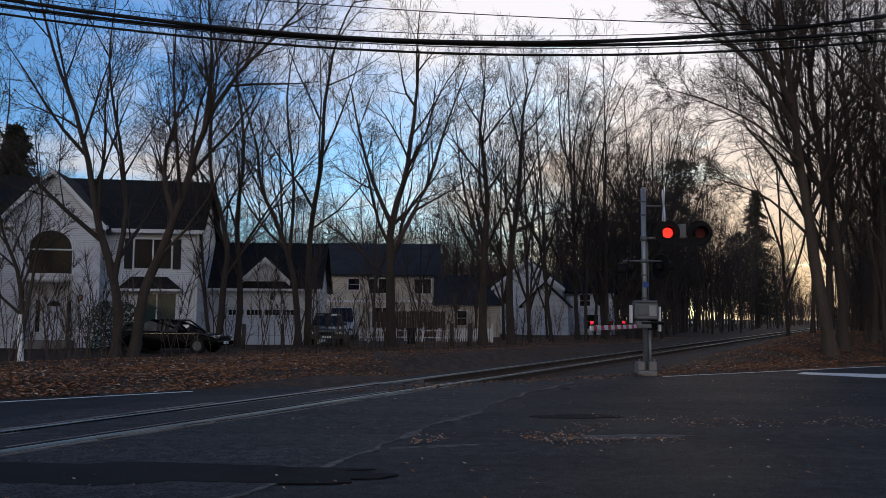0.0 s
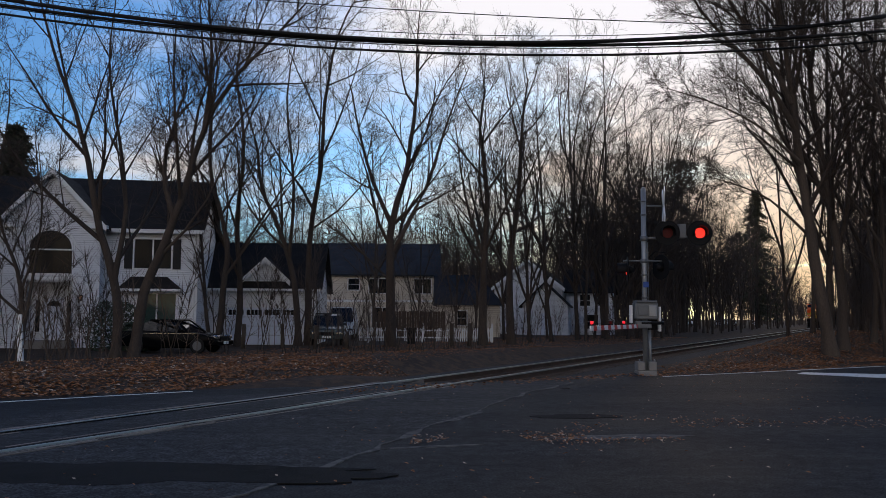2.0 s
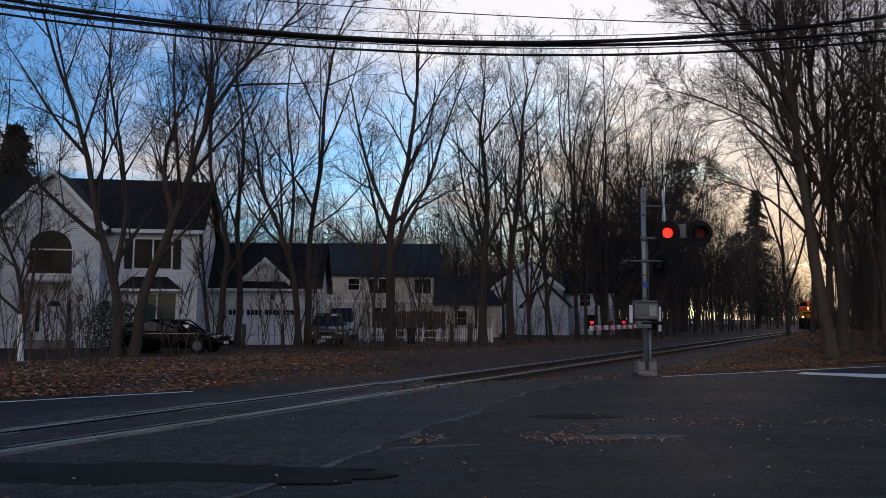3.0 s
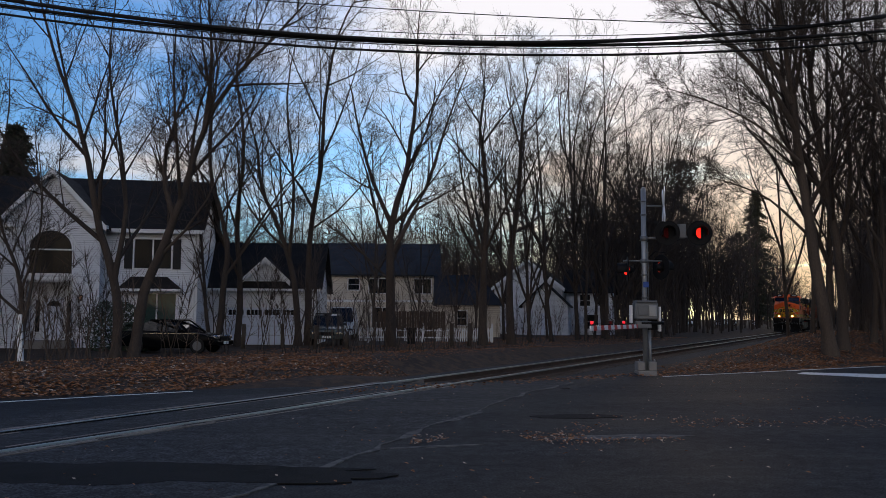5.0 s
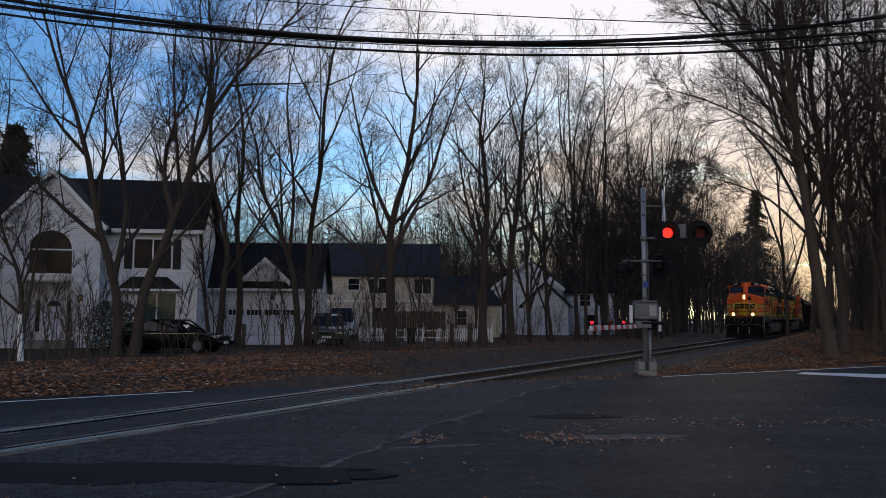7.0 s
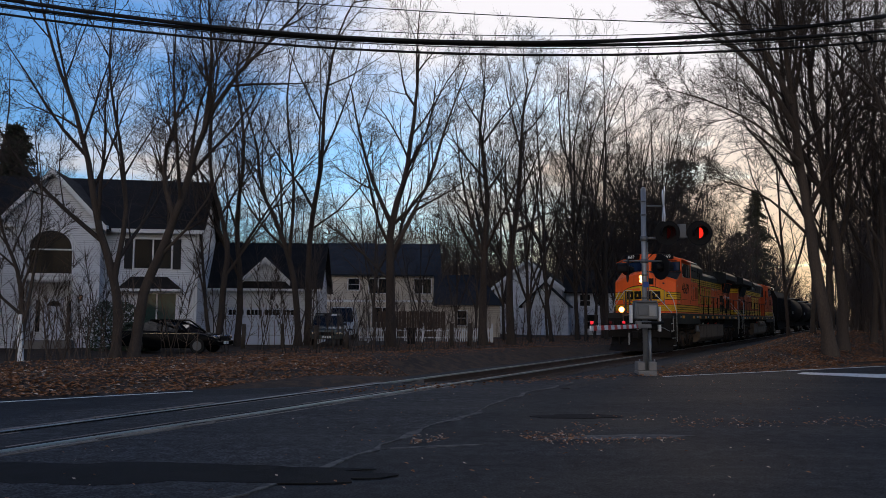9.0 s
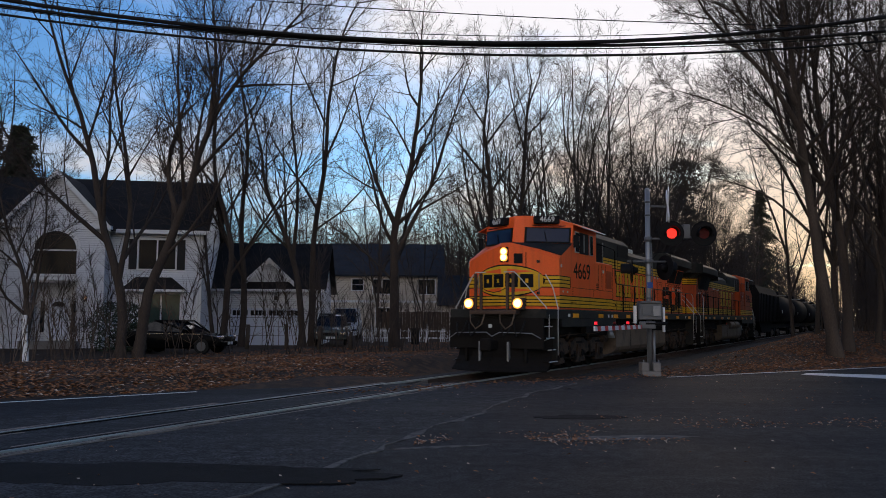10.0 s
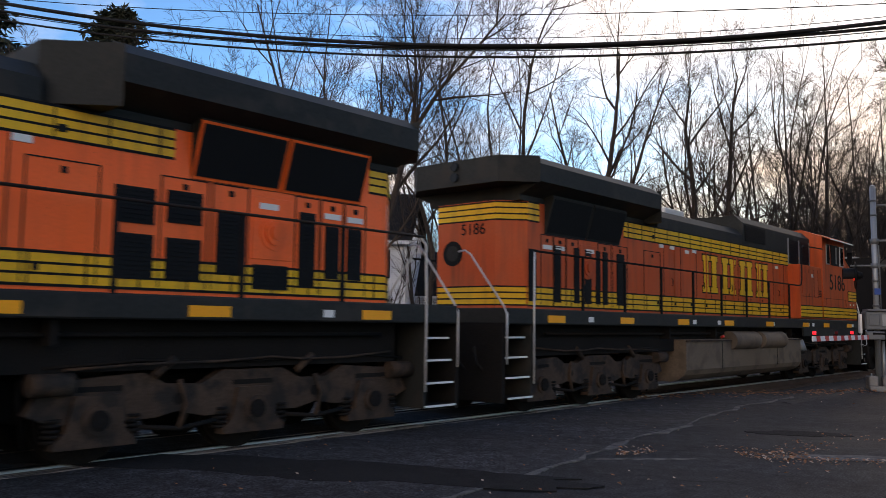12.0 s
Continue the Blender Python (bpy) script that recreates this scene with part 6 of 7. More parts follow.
def truck(loco, xs, sg_all=(-1, 1)):
    """A three-axle truck: side frames with boxes and springs, wheels and axles."""
    t = part("truck", boxed(xs[0] - 0.6, xs[2] + 0.6, -0.5, 0.5, 0.45, 0.95, bevel=0.03), SOOT, loco, "dusty three-axle truck")
    for sg in sg_all:
        prof = [(xs[0] - 0.75, 0.62), (xs[0] - 0.55, 0.95), (xs[0] + 0.55, 1.02), (xs[0] + 0.85, 0.88), (xs[1] - 0.75, 0.86), (xs[1] - 0.45, 1.02), (xs[1] + 0.45, 1.02), (xs[1] + 0.75, 0.88),
                (xs[2] - 0.85, 0.88), (xs[2] - 0.55, 1.02), (xs[2] + 0.55, 0.95), (xs[2] + 0.75, 0.62), (xs[2] + 0.45, 0.50), (xs[2] - 0.7, 0.50), (xs[2] - 1.0, 0.56), (xs[1] + 0.7, 0.48), (xs[1] - 0.7, 0.48), (xs[0] + 1.0, 0.56), (xs[0] + 0.7, 0.50), (xs[0] - 0.45, 0.50)]
        bm = prism(bmesh.new(), prof, sg * 1.02, sg * 1.16, "y")
        fr = part("side_frame", bm, TRUCK, t, "cast steel side frame thick with brown dust")
        for x in xs:
            bm = bmesh.new()
            prism(bm, [(x - 0.46, 0.24), (x + 0.46, 0.24), (x + 0.46, 0.31), (x + 0.33, 0.42), (x + 0.25, 0.80), (x - 0.25, 0.80), (x - 0.33, 0.42), (x - 0.46, 0.31)], sg * 1.04, sg * 1.22, "y")
            part("axle_box", bm, TRUCK, t)
            cap = part("bearing_cap", cyl(bmesh.new(), (x, sg * 1.2, 0.53), (x, sg * 1.262, 0.53), 0.165, 18), TRUCK, t, "dusty bearing cap")
            bm = cyl(bmesh.new(), (x, sg * 1.255, 0.53), (x, sg * 1.29, 0.53), 0.115, 14)
            for k in range(3):
                a = 2.09 * k + 0.5
                cyl(bm, (x + 0.07 * math.cos(a), sg * 1.28, 0.53 + 0.07 * math.sin(a)), (x + 0.07 * math.cos(a), sg * 1.305, 0.53 + 0.07 * math.sin(a)), 0.02, 6)
            part("cap_cover", bm, SOOT, t)
            part("frame_hole", cyl(bmesh.new(), (x + 1.0, sg * 1.15, 0.70), (x + 1.0, sg * 1.166, 0.70), 0.07, 12), SOOT, t) if x < xs[2] else None
            part("pedestal_slot", boxed(x - 0.30, x + 0.30, *sorted((sg * 1.15, sg * 1.164)), 0.83, 0.89), SOOT, t)
            for dx in (-0.45, 0.45):
                bm = bmesh.new()
                for k in range(5):
                    z = 0.315 + k * 0.055
                    cyl(bm, (x + dx, sg * 1.10, z), (x + dx, sg * 1.10, z + 0.035), 0.10, 10)
                part("coil_spring", bm, SOOT, t)
        for xa in (xs[0] - 0.75, xs[2] + 0.3):
            part("brake_cylinder", cyl(bmesh.new(), (xa, sg * 1.22, 0.93), (xa + 0.45, sg * 1.22, 0.93), 0.12, 12), TRUCK, t)
        part("brake_pipe", tube(bmesh.new(), [(xs[0] - 0.6, sg * 1.2, 1.1), (xs[0] + 0.5, sg * 1.22, 1.16), (xs[1], sg * 1.22, 1.12), (xs[2] - 0.3, sg * 1.22, 1.17), (xs[2] + 0.6, sg * 1.2, 1.1)], 0.018, 5), SOOT, t)
    for sg in sg_all:
        for x in (xs[0] + 1.0, xs[1] + 1.0):
            part("brake_rod", tube(bmesh.new(), [(x - 0.55, sg * 1.14, 0.42), (x, sg * 1.19, 0.36), (x + 0.55, sg * 1.14, 0.42)], 0.03, 6), SOOT, t)
            part("brake_hanger", tube(bmesh.new(), [(x, sg * 1.17, 0.92), (x + 0.1, sg * 1.2, 0.66), (x, sg * 1.19, 0.36)], 0.035, 6), TRUCK, t)
            part("damper", tube(bmesh.new(), [(x - 0.35, sg * 1.21, 0.98), (x - 0.1, sg * 1.21, 1.18)], 0.05, 8), TRUCK, t)
        part("sand_pipe", tube(bmesh.new(), [(xs[0] - 0.7, sg * 1.1, 1.35), (xs[0] - 0.78, sg * 1.05, 0.8), (xs[0] - 0.6, sg * 0.85, 0.15)], 0.02, 5), SOOT, t)
        part("air_line", tube(bmesh.new(), [(xs[0] - 0.4, sg * 1.25, 1.08), (xs[0] + 0.4, sg * 1.28, 1.12), (xs[1] - 0.6, sg * 1.28, 1.13), (xs[1] + 0.2, sg * 1.28, 1.17), (xs[1] + 0.7, sg * 1.28, 1.13), (xs[2] - 0.6, sg * 1.28, 1.14), (xs[2] + 0.3, sg * 1.25, 1.20)], 0.016, 5), TRUCK, t)
    for x in xs:
        for sg in (-1, 1):
            bm = bmesh.new()
            cyl(bm, (x, sg * 0.70, 0.535), (x, sg * 0.84, 0.535), 0.525, 28)
            cyl(bm, (x, sg * 0.66, 0.535), (x, sg * 0.70, 0.535), 0.555, 28)
            cyl(bm, (x, sg * 0.84, 0.535), (x, sg * 0.87, 0.535), 0.20, 16)
            part("wheel", bm, SOOT, t)
        part("axle", cyl(bmesh.new(), (x, -0.7, 0.535), (x, 0.7, 0.535), 0.09, 10), SOOT, t)
    return t


def steps(loco, x0, x1, sg, front):
    """A corner stairwell with four treads, their edges painted white."""
    bm = bmesh.new()
    xa = x1 if front else x0
    box(bm, xa - 0.02, xa + 0.02, *sorted((sg * 0.95, sg * 1.52)), 0.35, 1.62)
    box(bm, x0, x1, *sorted((sg * 0.92, sg * 0.96)), 0.35, 1.62)
    well = part("stairwell", bm, LOCO_DARK, loco, "dark corner stairwell")
    for k in range(4):
        z = 0.36 + k * 0.34
        off = 0.05 * k
        bm = boxed(x0, x1, *sorted((sg * (1.53 - off), sg * (1.20 - off))), z, z + 0.03)
        tr = part("step_tread", bm, SOOT, well)
        part("tread_edge", boxed(x0, x1, *sorted((sg * (1.545 - off), sg * (1.53 - off))), z, z + 0.032), LABEL_W, tr, "white painted tread edge")


def emblem_blocks(loco, x0, x1, y, sg, z0, z1, material):
    """The owner's mark on the hood, as a row of plain yellow pillars with dark borders."""
    w = (x1 - x0) / 8
    for k in range(8):
        c = x0 + (k + 0.5) * w + (0.05 if k % 2 == 0 else -0.05)
        for p, q, u, v in ((c - 0.13, c + 0.13, z0, z1), (c - 0.20, c + 0.20, z1 - 0.13, z1), (c - 0.20, c + 0.20, z0, z0 + 0.13)):
            sh = part("emblem_border", side_box(p - 0.035, q + 0.035, y, sg, u - 0.035, v + 0.035, 0.006), BLACK, loco)
            part("emblem_bar", side_box(p, q, y, sg, u, v, 0.012 if q - p < 0.3 else 0.014), material, sh, "plain yellow bar")


def stripes(loco, x0, x1, y, sg, z0, z1, lines):
    band = part("yellow_band", side_box(x0, x1, y, sg, z0, z1, 0.006), YELLOW, loco, "yellow painted band")
    for z in lines:
        part("band_line", side_box(x0, x1, y, sg, z - 0.014, z + 0.014, 0.009), BLACK, band)
    for z in (z0, z1):
        part("band_line", side_box(x0, x1, y, sg, z - 0.016, z + 0.016, 0.0095), BLACK, band)


def grille(bm, x0, x1, y, sg, z0, z1, lean=0.0):
    """A louvred opening: dark slats in a frame."""
    n = max(int((z1 - z0) / 0.05), 3)
    for k in range(n):
        z = z0 + (z1 - z0) * k / n
        ya, yb = sorted((sg * (y - 0.03), sg * (y + 0.022)))
        box(bm, x0, x1, ya, yb, z, z + (z1 - z0) / n * 0.45)
    ya, yb = sorted((sg * (y - 0.04), sg * (y + 0.013)))
    box(bm, x0, x1, ya, yb, z0, z1)
    return bm


def locomotive(number, paint, label, lead):
    loco = thing("locomotive", pose(0, 0, 0), label, "locomotive", "train")
    Y = 1.5
    st = {1.5: (0.67, 3.50, 1.88, 4.60), 0.9: (0.34, 3.72, 1.52, 4.84), 0.15: (0.0, 3.92, 1.03, 4.86)}
    ys = [-1.5, -0.9, -0.15, 0.15, 0.9, 1.5]
    def prof(y):
        xf, zt, xw, zr = st[abs(y)]
        return [(xf, 1.92), (xf, zt - 0.10), (xf + 0.10, zt), (xw, 3.98), (xw + 0.08, 4.50), (xw + 0.14, zr), (4.35, zr), (4.35, 1.92)]
    bm = bmesh.new()
    rows = [[bm.verts.new((x, y, z)) for x, z in prof(y)] for y in ys]
    k = len(rows[0])
    for u, v in zip(rows, rows[1:]):
        for i in range(k):
            bm.faces.new((u[i], v[i], v[(i + 1) % k], u[(i + 1) % k]))
    bm.faces.new(rows[0][::-1]); bm.faces.new(rows[-1])
    bmesh.ops.recalc_face_normals(bm, faces=bm.faces[:])
    cab = part("cab", bm, paint, loco, "orange wide-nosed cab")
    def P(y, i):
        x, z = prof(y)[i]
        return (x, y, z)
    # windshields, anti-glare panel, nose stripes
    for ya, yb in ((-1.5, -0.15), (0.15, 1.5)):
        q = (P(yb, 3), P(ya, 3), P(ya, 4), P(yb, 4))
        part("windshield_gasket", panel(bmesh.new(), *q, 0.04, 0.96, 0.03, 0.97, 0.03, 0.06), BLACK, cab)
        part("windshield", panel(bmesh.new(), *q, 0.08, 0.92, 0.10, 0.90, 0.036, 0.05), WINDSHIELD, cab, "dark reflecting windshield")
        part("wiper", tube(bmesh.new(), [Vector(q[0]).lerp(Vector(q[1]), 0.5) + Vector((-0.06, 0, 0.06)), Vector(q[3]).lerp(Vector(q[2]), 0.45) + Vector((-0.08, 0, -0.15))], 0.012, 4), BLACK, cab)
    bm = bmesh.new()
    for ya, yb in zip(ys, ys[1:]):
        q = (P(yb, 2), P(ya, 2), P(ya, 3), P(yb, 3))
        panel(bm, *q, 0.0, 1.0, 0.08, 1.0, 0.010)
    part("anti_glare_panel", bm, LOCO_DARK, cab, "matt dark panel on the nose top")
    def nose_band(name, z0, z1, ya, yb, material, off, parent):
        bm = bmesh.new()
        cuts = sorted({ya, yb, *(y for y in ys if ya < y < yb)})
        def xf(y):
            a = abs(y)
            keys = [(0.0, 0.0), (0.15, 0.0), (0.9, 0.34), (1.5, 0.67)]
            for (y0, x0), (y1, x1) in zip(keys, keys[1:]):
                if a <= y1 + 1e-9:
                    return x0 + (x1 - x0) * (a - y0) / (y1 - y0)
            return 0.67
        for p, q in zip(cuts, cuts[1:]):
            panel(bm, (xf(q), q, z0), (xf(p), p, z0), (xf(p), p, z1), (xf(q), q, z1), 0, 1, 0, 1, off, 0.02)
        return part(name, bm, material, parent)
    def nose_x(y):
        a = abs(y)
        return 0.0 if a < 0.15 else 0.34 * (a - 0.15) / 0.75 if a < 0.9 else 0.34 + 0.33 * (a - 0.9) / 0.6

    def nose_shape(name, lo, hi, ya, yb, material, off, parent, n=22):
        """A patch on the nose front whose lower and upper edges follow lo(y) and hi(y)."""
        bm = bmesh.new()
        cuts = sorted({ya + (yb - ya) * k / n for k in range(n + 1)} | {y for y in ys if ya < y < yb})
        for p, q in zip(cuts, cuts[1:]):
            panel(bm, (nose_x(q), q, lo(q)), (nose_x(p), p, lo(p)), (nose_x(p), p, hi(p)), (nose_x(q), q, hi(q)), 0, 1, 0, 1, off, 0.02)
        return part(name, bm, material, parent)
    low = nose_band("yellow_band", 2.00, 2.30, -1.5, 1.5, YELLOW, 0.006, cab)
    for z in (2.0, 2.1, 2.2, 2.3):
        nose_band("band_line", z - 0.014, z + 0.014, -1.5, 1.5, BLACK, 0.010, low)
    # front emblem: a yellow lens shape with plain dark blocks, and wings that run round the corners
    crest = nose_band("emblem_wing", 2.57, 2.91, -1.5, 1.5, YELLOW, 0.006, cab)
    for z in (2.57, 2.69, 2.80, 2.91):
        nose_band("band_line", z - 0.014, z + 0.014, -1.5, 1.5, BLACK, 0.009, crest)
    def bow(y, h):
        return h * math.sqrt(max(1 - (y / 1.12) ** 2, 0.0)) + 0.02
    crest = nose_shape("emblem_rim", lambda y: 2.76 - bow(y, 0.47), lambda y: 2.76 + bow(y, 0.47), -1.12, 1.12, BLACK, 0.012, cab)
    nose_shape("emblem_field", lambda y: 2.76 - bow(y, 0.425), lambda y: 2.76 + bow(y, 0.425), -1.07, 1.07, YELLOW, 0.016, crest)
    for sg in (-1, 1):
        nose_shape("emblem_window", lambda y: 2.76 + sg * 0.285 - 0.085 * (1 - abs(y) / 0.85), lambda y: 2.76 + sg * 0.285 + 0.085 * (1 - abs(y) / 0.85), -0.80, -0.10, paint, 0.020, crest)
        nose_shape("emblem_window", lambda y: 2.76 + sg * 0.285 - 0.085 * (1 - abs(y) / 0.85), lambda y: 2.76 + sg * 0.285 + 0.085 * (1 - abs(y) / 0.85), 0.10, 0.80, paint, 0.020, crest)
    for y in (-0.63, -0.21, 0.21, 0.63):
        nose_band("emblem_block", 2.56, 2.96, y - 0.18, y + 0.18, BLACK, 0.024, crest)
        nose_band("emblem_slot", 2.70, 2.82, y - 0.04, y + 0.04, YELLOW, 0.028, crest)
    # headlights in a recessed box, nose door and its window
    part("headlight_box", boxed(-0.05, 0.06, -0.13, 0.13, 3.32, 3.78, bevel=0.02), BLACK, cab)
    for z in (3.46, 3.64):
        lamp = part("headlight", cyl(bmesh.new(), (-0.075, 0, z), (-0.03, 0, z), 0.085, 18), CHROME, cab, "round headlight")
        # on the lead, an added ring that glows as the lamp's halo
        part("reflector", cyl(bmesh.new(), (-0.082, 0, z), (-0.06, 0, z), 0.125, 18), LAMP_HALO if lead else CHROME, lamp)
        part("lamp_lens", cyl(bmesh.new(), (-0.090, 0, z), (-0.07, 0, z), 0.088, 16), LAMP_WARM if lead else GLASS_D, lamp, "lit warm headlight" if lead else "unlit headlight")
    nose_band("nose_door_seam", 2.0, 3.62, -0.62, -0.60, BLACK, 0.008, cab)
    nose_band("door_window", 3.28, 3.58, -0.52, -0.28, BLACK, 0.012, cab)
    nose_band("hinge", 3.30, 3.38, -0.98, -0.90, LOCO_DARK, 0.05, cab)
    nose_band("hinge", 2.35, 2.43, -0.98, -0.90, LOCO_DARK, 0.05, cab)
    # number boards
    for sg in (-1, 1):
        bm = boxed(-0.14, 0.10, -0.40, 0.40, -0.12, 0.12, bevel=0.015)
        nb = part("number_board", bm, BLACK, cab, "black number board with white figures")
        nb.matrix_basis = pose(1.46, sg * 0.80, 4.72, 0, 0, -sg * 31)
        lettering(number, 0.24, pose(-0.145, 0, 0, 90, 0, -90), LABEL_W, nb)
        part("step_light_rail", tube(bmesh.new(), [(1.22, sg * 0.45, 4.56), (1.16, sg * 0.45, 4.54), (1.66, sg * 1.3, 4.52), (1.74, sg * 1.32, 4.54)], 0.014, 5), BLACK, cab)
    # cab sides
    for sg in (-1, 1):
        for x0, x1, m in ((2.12, 2.52, STEEL_LIGHT), (2.58, 3.50, BLACK), (3.62, 3.98, GALV)):
            fr = part("window_frame", side_box(x0, x1, Y, sg, 3.72, 4.40, 0.02, bevel=0.008), m, cab, "metal window frame")
            part("side_window", side_box(x0 + 0.035, x1 - 0.035, Y, sg, 3.755, 4.365, 0.026), BLACK if m is BLACK else GLASS_D, fr, "dark side window")
        part("window_post", side_box(2.93, 3.03, Y, sg, 3.78, 4.34, 0.034), GALV, cab)
        part("sunshade", prism(bmesh.new(), [(sg * 1.42, 4.64), (sg * 1.80, 4.48), (sg * 1.80, 4.50), (sg * 1.42, 4.67)], 1.95, 4.45, "x"), paint, cab, "orange sheet sunshade over the side windows")
        lettering(number, 0.74, pose(2.83, sg * (Y + 0.006), 3.13, 90, 0, 0 if sg < 0 else 180) @ Matrix.Diagonal((1.16, 1, 1, 1)), BLACK, cab, "side_number")
        w = part("emblem_wing", side_box(0.67, 1.66, Y, sg, 2.57, 2.91, 0.006), YELLOW, cab)
        for z in (2.57, 2.69, 2.80, 2.91):
            part("band_line", side_box(0.67, 1.62, Y, sg, z - 0.014, z + 0.014, 0.010), BLACK, w)
        part("band_line", side_box(1.63, 1.67, Y, sg, 2.57, 2.91, 0.010), BLACK, w)
        stripes(cab, 0.67, 4.35, Y, sg, 1.97, 2.32, (2.09, 2.20))
        for x in (1.9, 4.05):
            part("panel_seam", side_box(x, x + 0.012, Y, sg, 2.38, 2.60, 0.007), BLACK, cab)
        part("panel_seam", side_box(1.9, 4.30, Y, sg, 2.595, 2.607, 0.007), BLACK, cab)
        part("data_label", side_box(0.80, 0.90, Y, sg, 3.18, 3.27, 0.008), LABEL_W, cab)
    # mirrors and roof gear
    bm = bmesh.new()
    box(bm, 2.2, 3.7, -0.45, 0.45, 4.85, 4.93, bevel=0.04)
    part("air_conditioner", bm, LOCO_DARK, cab, "low roof air conditioner")
    # auxiliary cabinet behind the cab
    bm = bmesh.new()
    box(bm, 4.352, 6.42, -1.46, 1.46, 1.92, 3.58, bevel=0.02)
    aux = part("auxiliary_cabinet", bm, paint, loco, "orange auxiliary cabinet with a louvred door")
    for sg in (-1, 1):
        stripes(aux, 4.36, 6.40, 1.46, sg, 1.97, 2.32, (2.09, 2.20))
        bm = bmesh.new(); grille(bm, 5.58, 6.26, 1.462, sg, 2.70, 3.32)
        part("vent", bm, ORANGE_OLD, aux, "louvred vent")
        for x in (4.72, 5.12, 5.58):
            part("panel_seam", side_box(x, x + 0.012, 1.46, sg, 2.60, 3.48, 0.007), BLACK, aux)
        part("panel_seam", side_box(4.72, 6.3, 1.46, sg, 2.60, 2.612, 0.007), BLACK, aux)
        part("data_label", side_box(5.22, 5.36, 1.46, sg, 3.22, 3.32, 0.008), LABEL_W, aux)
    # long hood
    HY = 1.10
    end = 20.62
    bm = bmesh.new()
    out = [(4.36, -HY), (end - 0.45, -HY), (end, -HY + 0.40), (end, HY - 0.40), (end - 0.45, HY), (4.36, HY)]
    prism(bm, out, 1.915, 3.90, "z")
    hood = part("long_hood", bm, paint, loco, "long orange hood with yellow bands")
    bm = bmesh.new()
    prism(bm, [(-HY - 0.004, 3.902), (HY + 0.004, 3.902), (HY + 0.004, 4.52), (HY - 0.22, 4.74), (-HY + 0.22, 4.74), (-HY - 0.004, 4.52)], 4.36, 9.95, "x")
    part("dynamic_brake_housing", bm, LOCO_DARK, loco, "dark raised roof section")
    bm = bmesh.new()
    prism(bm, [(-HY - 0.003, 3.902), (HY + 0.003, 3.902), (HY, 4.16), (HY - 0.22, 4.36), (0.4, 4.44), (-0.4, 4.44), (-HY + 0.22, 4.36), (-HY, 4.16)], 9.952, 15.02, "x")
    part("hood_roof", bm, LOCO_DARK, loco, "dark rounded hood roof")
    part("exhaust_stack", boxed(12.0, 13.1, -0.45, 0.35, 4.40, 4.66, bevel=0.02), STEEL_LIGHT, loco, "pale exhaust silencer box")
    for x in (10.6, 10.9, 11.2):
        part("roof_lug", tube(bmesh.new(), [(x, -0.7, 4.3), (x, -0.7, 4.52)], 0.05, 6), BLACK, loco)
    rad = bmesh.new()
    prism(rad, [(-HY, 3.905), (HY, 3.905), (HY, 4.0), (1.55, 4.20), (1.55, 4.52), (1.30, 4.70), (-1.30, 4.70), (-1.55, 4.52), (-1.55, 4.20), (-HY, 4.0)], 15.70, 20.40, "x")
    rw = part("radiator_wing", rad, LOCO_DARK, loco, "broad dark overhanging radiator housing")
    part("radiator_end", prism(bmesh.new(), [(15.698, -1.55), (15.03, -0.95), (15.03, 0.95), (15.698, 1.55)], 3.92, 4.62, "z"), LOCO_DARK, rw)
    part("radiator_end", prism(bmesh.new(), [(20.402, -1.55), (20.95, -1.0), (20.95, 1.0), (20.402, 1.55)], 4.18, 4.66, "z"), LOCO_DARK, rw)
    for sg in (-1, 1):
        # upper and lower bands
        stripes(hood, 4.40, 16.6, HY, sg, 3.54, 3.89, (3.66, 3.77))
        stripes(hood, 19.8, end - 0.46, HY, sg, 3.54, 3.89, (3.66, 3.77))
        stripes(hood, 6.44, end - 0.46, HY, sg, 1.97, 2.32, (2.09, 2.20))
        emblem_blocks(hood, 8.0, 12.75, HY, sg, 2.50, 3.44, YELLOW)
        # slanted radiator screens
        for x0, x1 in ((16.85, 18.13), (18.21, 19.6)):
            q = ((x1, sg * HY, 3.36), (x0, sg * HY, 3.36), (x0, sg * 1.30, 4.02), (x1, sg * 1.30, 4.02)) if sg > 0 else ((x0, sg * HY, 3.36), (x1, sg * HY, 3.36), (x1, sg * 1.30, 4.02), (x0, sg * 1.30, 4.02))
            fr = part("screen_frame", panel(bmesh.new(), *q, -0.015, 1.015, -0.03, 1.02, 0.02, 0.05), paint if lead else LOCO_DARK, hood)
            part("radiator_screen", panel(bmesh.new(), *q, 0.012, 0.988, 0.03, 0.97, 0.03, 0.03), BLACK, fr, "black radiator screen")
            bm = prism(bmesh.new(), [(sg * (HY - 0.05), 3.33), (sg * (HY + 0.012), 3.33), (sg * 1.30, 4.06), (sg * (HY - 0.05), 4.06)], x0 - 0.02, x1 + 0.02, "x")
            part("screen_box", bm, LOCO_DARK, hood)
        for x in np.arange(6.9, 20.0, 0.62):
            x = float(x)
            part("band_upright", side_box(x, x + 0.022, HY, sg, 1.98, 2.31, 0.012), BLACK, hood)
            if x < 16.4:
                part("band_upright", side_box(x + 0.2, x + 0.218, HY, sg, 3.55, 3.88, 0.012), BLACK, hood)
